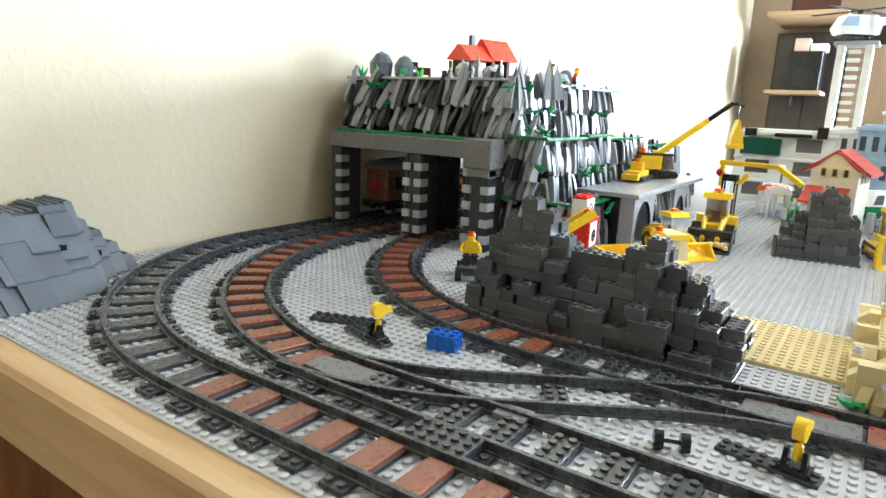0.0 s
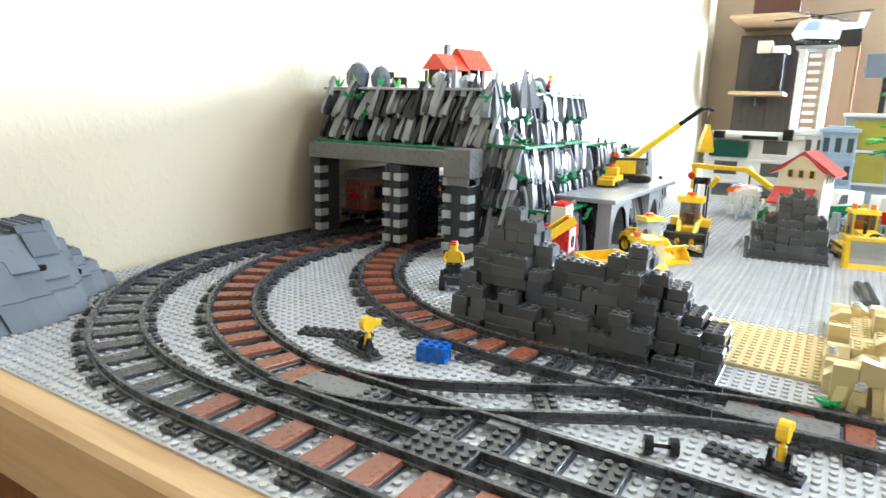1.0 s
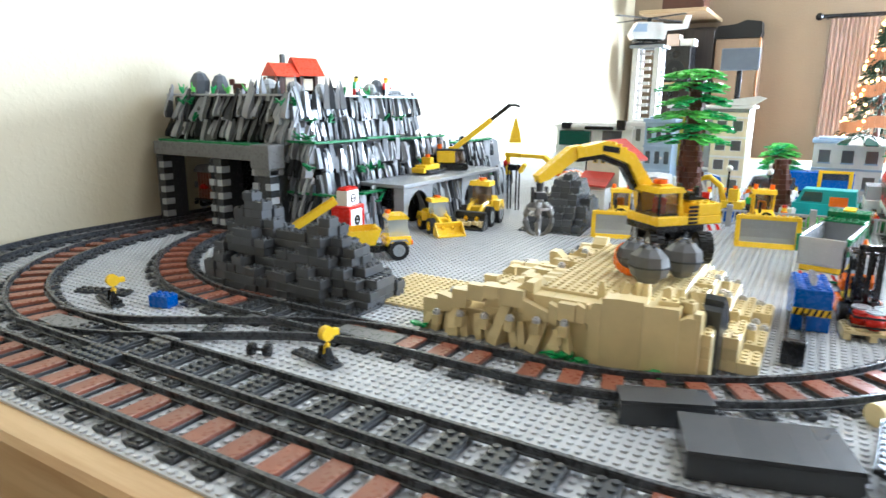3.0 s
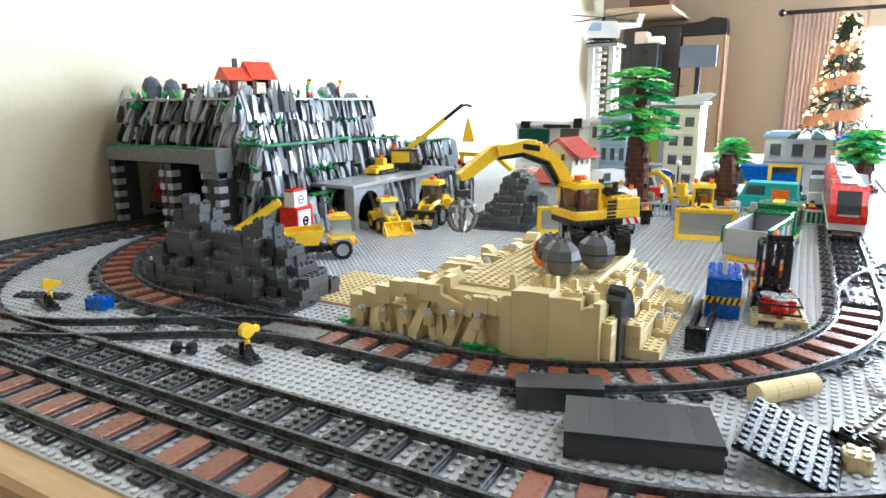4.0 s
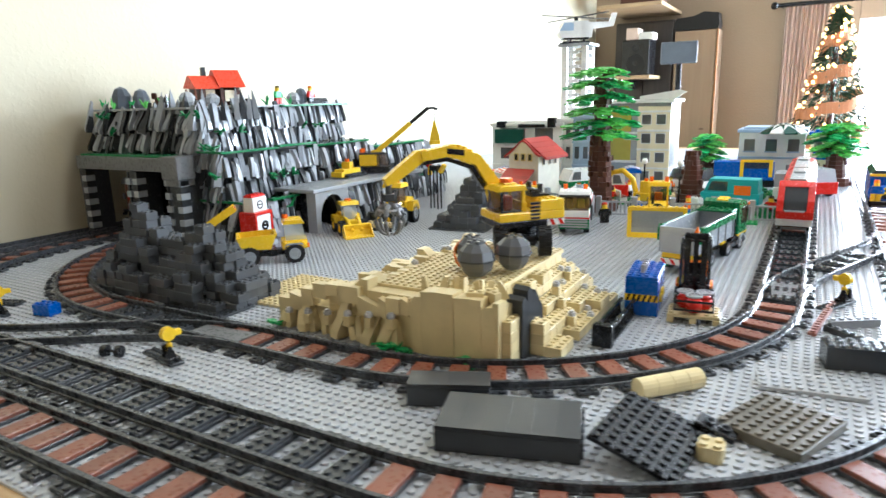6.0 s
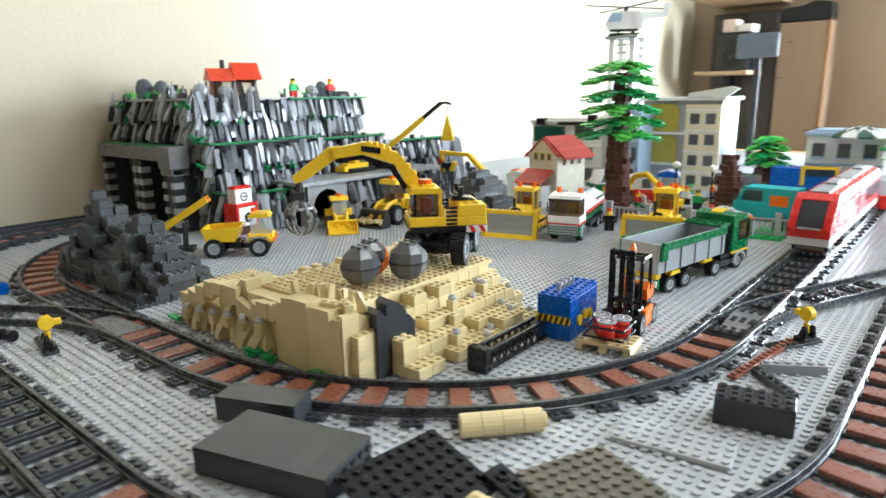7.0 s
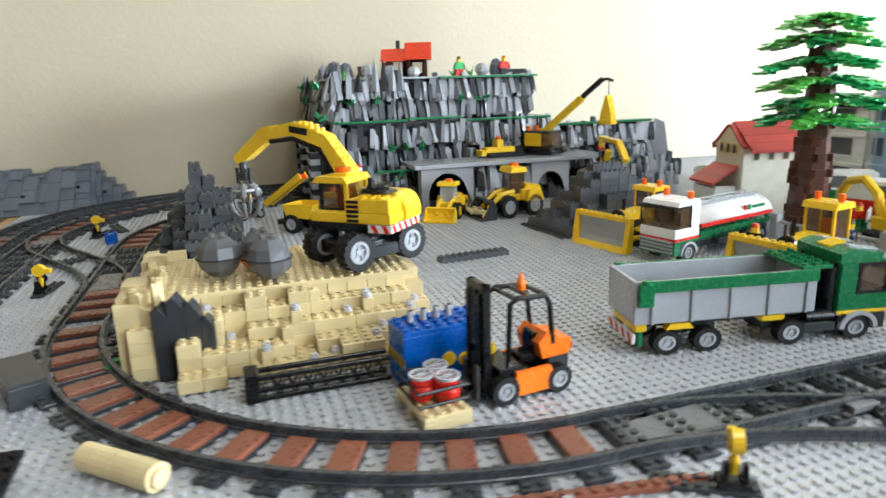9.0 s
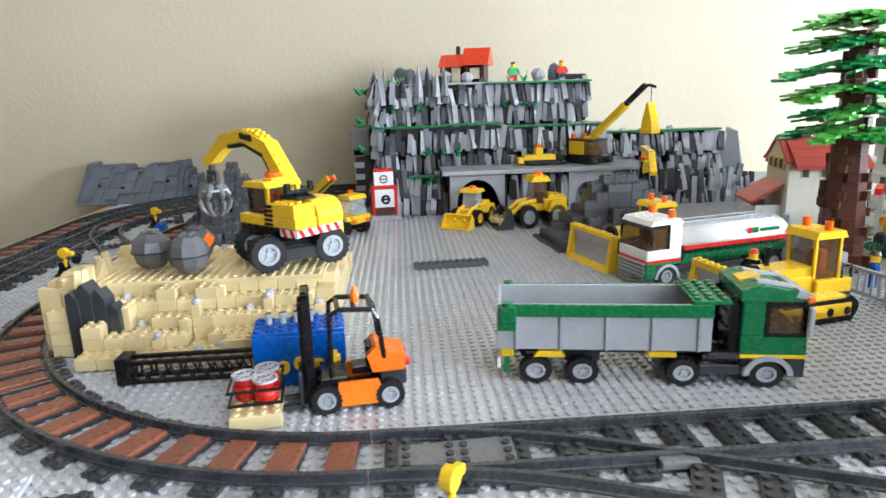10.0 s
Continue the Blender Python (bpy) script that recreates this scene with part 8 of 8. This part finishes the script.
vn = vehicle("toy_van", pose(0.343, 1.497, 0.0012, 0, 0, 175), 13, TEAL, TEAL, "turquoise toy van with an orange panel")
P(vn, "panel", ORA, Mesh().box(-4.6, 2.86, 3.6, -1.0, 2.95, 5.8, 0.05).box(1.0, -2.95, 3.6, 4.6, -2.86, 5.8, 0.05), "orange panel on the van's side")
bus = thing("toy_tram", pose(0.33, 1.832, 0.0012, 0, 0, 8), "bright blue toy railcar with yellow frames in the town", "toy train car", "vehicles in the toy town")
P(bus, "body", BLU, Mesh().box(-8, -3, 2, 8, 3, 7.4, 0.2))
P(bus, "yellow_frame", YEL, Mesh().box(-1, -3.15, 3.0, 0, -3, 8.0, 0.05).box(6.6, -3.15, 3.0, 7.6, -3, 8.0, 0.05).box(0, -3.15, 7.2, 6.6, -3, 8.0, 0.05), "yellow window frame")
P(bus, "window_band", GLS, Mesh().box(0, -3.05, 5.4, 6.6, -2.95, 7.2, 0.05))
P(bus, "base", BLK, Mesh().box(-8.4, -2.6, 0, 8.4, 2.6, 2, 0.1))
block_house("toy_shop", pose(0.308, 1.926, -0.001), 18, 14, 2, WHT, "white toy shop with a pink sign and blue trim", MBLU, 7.6, 3)
block_house("toy_shop", pose(0.463, 1.98, -0.001), 8, 8, 2, CREAM, "cream toy shop with a dark blue roof", BLU, 7.0, 2)
cu = thing("toy_umbrella_roof", pose(0.406, 1.933, 0.118), "white and teal round toy canopy on the shop roof", "toy canopy")
for k in range(10):
    P(cu, "segment", WHT if k % 2 else DGRN, Mesh().prism([(0.2, 3.0), (3.4, 2.3), (6.6, 0.4), (6.6, 0.0), (0.342, 1.993)], -1.75, 1.75, "y", pose(0, 0, 0, 0, 0, 36 * k)))
P(cu, "pole", LBG, Mesh().cyl((0, 0, -1), 0.5, 4.2, 10))
sm = fir(pose(0.517, 1.899, 0.0012), 17, 8.0, 5, 31, "small bright green toy tree in the town")
fir(pose(0.239, 1.886, 0.0012), 14, 5.0, 4, 33, "small dark green toy tree in the town")


def mini_digger(m):
    ob = thing("toy_mini_digger", m, "small yellow toy digger with a curved arm beyond the fence", "toy excavator", "diggers beyond the fence")
    P(ob, "body", YEL, Mesh().box(-2.6, -2, 2.0, 2.2, 2, 3.8, 0.1).box(-1.4, -1.3, 3.8, 0.8, 1.3, 6.6, 0.1))
    P(ob, "track", BLK, Mesh().box(-3.4, -2.6, 0, 3.4, 2.6, 1.7, 0.4))
    P(ob, "arm", YEL, Mesh().tube([(1.8, 0.6, 3.4), (2.8, 0.6, 7.0), (5.4, 0.6, 9.0), (8.2, 0.6, 8.4), (9.6, 0.6, 6.4), (9.8, 0.6, 4.2)], 0.7, 8), "curved yellow arm")
    P(ob, "bucket", DBG, Mesh().box(9.0, -0.6, 2.6, 10.6, 1.8, 4.2, 0.2))
    P(ob, "beacon", AMB, Mesh().cyl((-0.4, 0, 6.6), 0.5, 0.7, 10))
    return ob


mini_digger(pose(0.191, 1.444, 0.0012, 0, 0, 175))
for k, (x, y, mat, L) in enumerate(((0.097, 1.537, RED, 9), (0.432, 1.631, WHT, 12), (0.24, 1.658, WHT, 11), (0.009, 1.578, GRN, 10), (0.478, 1.725, RED, 12))):
    vehicle("toy_car", pose(x, y, 0.0012, 0, 0, 20 + 70 * k), L, mat, (WHT, LBG, GLS)[k % 3], ("red toy car", "white toy van", "white toy pickup", "green toy car", "red toy lorry")[k] + " standing in the toy town")
for k, (x, y) in enumerate(((0.122, 1.47), (0.195, 1.37), (0.041, 1.497), (0.374, 1.578), (0.282, 1.39), (0.415, 1.43), (0.159, 1.591))):
    doll(pose(x, y, 0.0012, 0, 0, 50 * k), (RED, BLU, WHT, GRN, ORA)[k % 5], (BLK, BLU, DBG)[k % 3], (RED, BLK, ORA, WHT)[k % 4])
for k, (x, y, w, mat, lab) in enumerate(((0.087, 1.457, 5, GRN, "green toy hedge"), (0.376, 1.39, 10, GRN, "green toy hedge"), (-0.124, 1.47, 12, LEAFD, "dark green toy bushes"), (0.027, 1.524, 8, MBLU, "pale blue toy pool edge"), (0.327, 1.343, 6, LEAF, "green toy grass strip"))):
    hm = Mesh()
    for q in range(int(w)):
        hm.brick(q, 0, 0, 1, 2, 1.2 + 0.8 * ((q * 7 + k) % 3))
    solid("toy_hedge", hm, mat, lab + " along the town street", "toy hedge", "", pose(x, y, 0.0012, 0, 0, 15 * k), "hedges in the toy town")

# ---- far end of the room ----
cab = thing("cabinet", pose(-0.365, 3.86, ZF), "tall dark espresso cabinet against the far wall", "cabinet")
part("body", Mesh(1.0).box(-0.16, -0.06, 0, 0.145, 0.085, 1.345, 0.004), DARKW, cab)
part("door", Mesh(1.0).box(-0.155, -0.068, 0.02, -0.009, -0.061, 1.335, 0.003), DARKW, cab)
part("door", Mesh(1.0).box(-0.004, -0.068, 0.02, 0.14, -0.061, 1.335, 0.003), DARKW, cab)
solid("wall_shelf", Mesh(1.0).box(-0.53, 3.45, 0.632, -0.215, 3.9495, 0.650, 0.003), SHELFW, "pale wooden shelf board across the corner", "shelf", "")
sh2 = thing("wall_shelf", pose(-0.405, 3.66, 0.296), "pale wooden lower shelf board fixed to the dark cabinet", "shelf")
part("board", Mesh(1.0).box(-0.11, -0.12, 0, 0.125, 0.133, 0.018, 0.002), SHELFW, sh2)
part("bracket", Mesh(1.0).box(-0.01, 0.0, -0.05, 0.0, 0.130, -0.0005, 0.002), BLK, sh2)
sp = thing("loudspeaker", pose(-0.365, 3.66, 0.3145), "black box loudspeaker on the wooden shelf", "loudspeaker")
part("box", Mesh(1.0).box(-0.07, -0.07, 0, 0.07, 0.07, 0.175, 0.005), BLK, sp)
part("cone", Mesh(1.0).ring((0, -0.073, 0.06), 0.012, 0.045, 0.003, 20, "y"), RUB, sp)
part("tweeter", Mesh(1.0).ring((0, -0.073, 0.135), 0.006, 0.018, 0.003, 16, "y"), RUB, sp)
solid("storage_box", Mesh(1.0).box(-0.03, -0.05, 0, 0.03, 0.05, 0.06, 0.003), CURT, "pale pink box standing on the loudspeaker", "box", "", pose(-0.39, 3.66, 0.490), "boxes on the shelf")
solid("storage_box", Mesh(1.0).box(-0.035, -0.05, 0, 0.035, 0.05, 0.035, 0.003), WHT, "white box standing on the loudspeaker", "box", "", pose(-0.32, 3.66, 0.490), "boxes on the shelf")
solid("storage_box", Mesh(1.0).box(-0.10, -0.08, 0, 0.10, 0.08, 0.12, 0.004), BROWN, "brown box standing on the upper shelf", "box", "", pose(-0.36, 3.70, 0.6505), "boxes on the shelf")
cup = thing("cupboard", pose(-0.108, 3.87, ZF), "tall tan board cupboard by the far wall", "cupboard")
part("body", Mesh(1.0).box(-0.108, -0.06, 0, 0.104, 0.075, 1.285, 0.004), PANEL, cup)
part("door", Mesh(1.0).box(-0.106, -0.08, 0.02, 0.094, -0.062, 1.28, 0.003), PANEL, cup, "plain tan cupboard door")
part("edge_strip", Mesh(1.0).box(0.097, -0.08, 0.0, 0.104, -0.062, 1.285, 0.001), STAIN, cup, "darker edge strip")
bag = Mesh(1.0)
bag.prism([(-0.11, 0), (0.10, 0), (0.106, 0.02), (0.10, 0.075), (0.03, 0.085), (-0.02, 0.066), (-0.10, 0.06), (-0.115, 0.03)], -0.06, 0.06, "y")
solid("equipment_case", bag, RUB, "black soft case on top of the cupboard", "case", "", pose(-0.110, 3.86, 0.5365))
sc = thing("small_monitor", pose(0.075, 2.35, -0.0045), "pale grey small screen on a black stand", "screen")
part("panel", Mesh(1.0).box(-0.055, -0.006, 0.315, 0.055, 0.006, 0.382, 0.003), SBLU, sc)
part("stand", Mesh(1.0).box(-0.008, 0.007, 0.002, 0.008, 0.02, 0.33, 0.002), BLK, sc)
part("foot", Mesh(1.0).box(-0.05, -0.02, 0.0, 0.05, 0.05, 0.006, 0.002), BLK, sc)
# curtain and rod
cu2 = Mesh(1.0)
n = 70
pts = [(0.285 + 0.20 * k / n, 3.885 + 0.016 * math.sin(k * 0.95) + 0.005 * math.sin(k * 2.3)) for k in range(n + 1)]
vs = [(x, y, z) for z in (-0.7, 0.615) for x, y in pts] + [(x, y + 0.004, z) for z in (-0.7, 0.615) for x, y in pts]
q = n + 1
cu2.add(vs, [(k, k + 1, q + k + 1, q + k) for k in range(n)] + [(2 * q + k, 3 * q + k, 3 * q + k + 1, 2 * q + k + 1) for k in range(n)])
ct = solid("curtain", cu2, CURT, "pale pink curtain hanging in folds beside the window", "curtain", "", None, "", True)
rod = Mesh(1.0)
rod.cyl((0.24, 3.87, 0.626), 0.010, 1.6, 12, "x").ball((0.235, 3.87, 0.626), 0.018, 12, 8).box(0.262, 3.87, 0.618, 0.276, 3.947, 0.636, 0.001)
solid("curtain_rod", rod, BLK, "black curtain rod with a round end", "curtain rod", "")

# Christmas tree with fairy lights and ribbon
xt = thing("christmas_tree", pose(0.515, 3.50, ZF), "dark green Christmas tree with warm fairy lights and copper ribbon", "christmas tree")
rn = random.Random(77)
nd = Mesh(1.0)
H0, H1, R0 = 0.30, 1.315, 0.245
for k in range(2600):
    t = rn.random() ** 0.8
    z = H0 + (H1 - H0) * t
    r = R0 * (1 - t) + 0.012
    a = rn.uniform(0, 6.283)
    rr = r * rn.uniform(0.35, 1.05)
    m = pose(rr * math.cos(a), rr * math.sin(a), z, 0, rn.uniform(5, 50), math.degrees(a) + rn.uniform(-25, 25))
    nd.add([(0, -0.004, 0), (0, 0.004, 0), (0.035, 0.0, 0), (0.012, 0, 0.006)], [(0, 1, 2), (0, 2, 3), (1, 3, 2), (0, 3, 1)], m)
part("needles", nd, NEEDLE, xt, "dense dark green needles")
part("trunk", Mesh(1.0).cyl((0, 0, 0.02), 0.025, 1.22, 10, r2=0.006).cyl((0, 0, 0), 0.1, 0.05, 16), BROWN, xt)
rbn = Mesh(1.0)
for k in range(260):
    t = k / 259
    a, z = t * 2 * math.pi * 6.5, H0 + 0.05 + (H1 - H0 - 0.08) * t
    r = R0 * (1 - (z - H0) / (H1 - H0)) + 0.022
    rbn.box(-0.013, -0.002, -0.024, 0.013, 0.002, 0.024, 0.0005, pose(r * math.cos(a), r * math.sin(a), z + 0.006 * math.sin(k * 0.9), 0, 0, math.degrees(a) + 90))
part("ribbon", rbn, plastic("copper_ribbon", (0.45, 0.20, 0.10), 0.35, 0.05), xt, "wound copper-coloured ribbon")
for k in range(270):
    t = rn.random() ** 0.85
    z = H0 + (H1 - H0) * t
    r = R0 * (1 - t) + 0.03
    a = rn.uniform(0, 6.283)
    if "bulb" not in BRICKS:
        BRICKS["bulb"] = Mesh(1.0).ball((0, 0, 0), 0.0062, 8, 5).data("bulb", BULB)
    part("bulb", BRICKS["bulb"], None, xt, m=pose(r * math.cos(a), r * math.sin(a), z))
# Lamp body out of view, added to go with the ceiling fill
cl = thing("ceiling_lamp", pose(0.85, 1.10, ZC), "round white ceiling lamp above the table", "ceiling lamp")
part("shade", Mesh(1.0).cyl((0, 0, -0.06), 0.15, 0.055, 28), WHT, cl)

# ---- busy streets of the toy town beyond the fence ----
tr = random.Random(404)
for x, y, w, d, deg, mat, lab in ((0.092, 1.497, 14, 10, 5, GRN, "green studded lawn plate in the toy town"), (0.244, 1.42, 10, 6, 0, GRN, "green studded lawn plate behind the grey fence"), (-0.117, 1.524, 12, 12, 0, MBLU, "pale blue studded plate like a pool in the town"), (0.374, 1.712, 16, 8, 10, GRN, "green studded lawn plate beside the shops"), (0.211, 1.631, 8, 8, 20, TAN, "tan studded courtyard plate in the town"), (0.377, 1.37, 6, 10, 2, LEAFD, "bright green studded verge plate by the railway")):
    loose("toy_plate", w, d, 0.4, mat, pose(x, y, 0.0014, 0, 0, deg), lab, "toy plate", "ground plates in the toy town")


def flower_bush(m, mat, label):
    me = Mesh()
    for q in range(14):
        me.prism([(-0.8, -0.3), (0.1, -0.6), (0.9, 0.0), (0.1, 0.6), (-0.8, 0.3)], -0.1, 0.12, "z", pose(tr.uniform(-1.3, 1.3), tr.uniform(-1.3, 1.3), tr.uniform(0.3, 2.6), tr.uniform(-35, 35), tr.uniform(-35, 35), tr.uniform(0, 360)))
    me.cyl((0, 0, 0), 0.3, 2.0, 8)
    return solid("toy_bush", me, mat, label, "toy bush", "", m, "bushes in the toy town")


def bench(m, mat):
    ob = thing("toy_bench", m, "small toy bench with brown seat slats", "toy bench", "benches in the toy town")
    for k in range(3):
        P(ob, "slat", TILE, Mesh().box(-2.4, -0.8 + k * 0.6, 1.3, 2.4, -0.3 + k * 0.6, 1.6, 0.04))
    for x in (-1.9, 1.9):
        P(ob, "leg", mat, Mesh().box(x - 0.25, -0.8, 0, x + 0.25, 0.9, 1.3, 0.05))
    P(ob, "backrest", mat, Mesh().box(-2.4, 0.9, 1.3, 2.4, 1.2, 3.0, 0.05))
    return ob


def street_lamp(m):
    ob = thing("toy_street_lamp", m, "slim black toy street lamp with a pale globe", "toy lamp", "lamps in the toy town")
    P(ob, "pole", BLK, Mesh().cyl((0, 0, 0), 0.8, 0.5, 12).cyl((0, 0, 0.5), 0.22, 9.0, 8))
    P(ob, "globe", WHT, Mesh().ball((0, 0, 10.0), 0.8, 10, 6), "pale round globe", True)
    return ob


def stall(m, mat, label):
    ob = thing("toy_stall", m, label, "toy stall", "stalls in the toy town")
    for x in (-3, 3):
        for y in (-2, 2):
            P(ob, "post", WHT, Mesh().box(x - 0.25, y - 0.25, 0, x + 0.25, y + 0.25, 5.6, 0.04))
    P(ob, "counter", WHT, Mesh().box(-2.7, -2.2, 0, 2.7, -1.4, 2.2, 0.08))
    for k in range(6):
        P(ob, "awning_strip", mat if k % 2 else WHT, Mesh().prism([(-2.8, 5.6), (2.8, 5.6), (2.4, 6.6), (0, 7.2), (-2.4, 6.6)], -3.3 + 1.1 * k, -2.22 + 1.1 * k, "x"))
    return ob


placed = []
for k in range(240):
    x, y = tr.uniform(-0.16, 0.40), tr.uniform(1.42, 1.70)
    if len(placed) >= 46 or math.hypot(x - 0.12, y - 1.384) < 0.05 or math.hypot(x - 0.263, y - 1.537) < 0.045 or math.hypot(x + 0.04, y - 1.45) < 0.10 or y < 1.40 + 0.1 * x or math.hypot(x - 0.34, y - 1.50) < 0.07 or math.hypot(x - 0.19, y - 1.444) < 0.07:
        continue
    if any(math.hypot(x - a, y - b) < 0.036 for a, b in placed + [(0.097, 1.537), (0.432, 1.631), (0.24, 1.658), (0.009, 1.578)]):
        continue
    placed.append((x, y))
    at = pose(x, y, 0.0046, 0, 0, tr.uniform(0, 360))
    kind = len(placed) % 8
    if kind in (0, 3):
        flower_bush(at, (LEAF, LEAFD, GRN)[k % 3], "small leafy green toy bush on a town plate")
    elif kind in (1, 4):
        doll(at, (WHT, RED, BLU, ORA, LEAFD)[k % 5], (BLU, BLK, DBG, TAN)[k % 4], (BLK, RED, BROWN, YEL)[k % 4])
    elif kind == 2:
        bench(at, (LBG, WHT)[k % 2])
    elif kind == 5:
        street_lamp(at)
    elif kind == 6:
        loose("toy_brick", 3, 2, 2.4, (RED, WHT, YEL, BLU, TAN, ORA)[k % 6], at, ("red", "white", "yellow", "blue", "tan", "orange")[k % 6] + " toy brick stack standing in the town street", "toy brick", "bricks in the toy town")
    else:
        stall(at, (RED, BLU, TEAL, ORA)[k % 4], ("red", "blue", "turquoise", "orange")[k % 4] + " and white striped toy market stall")
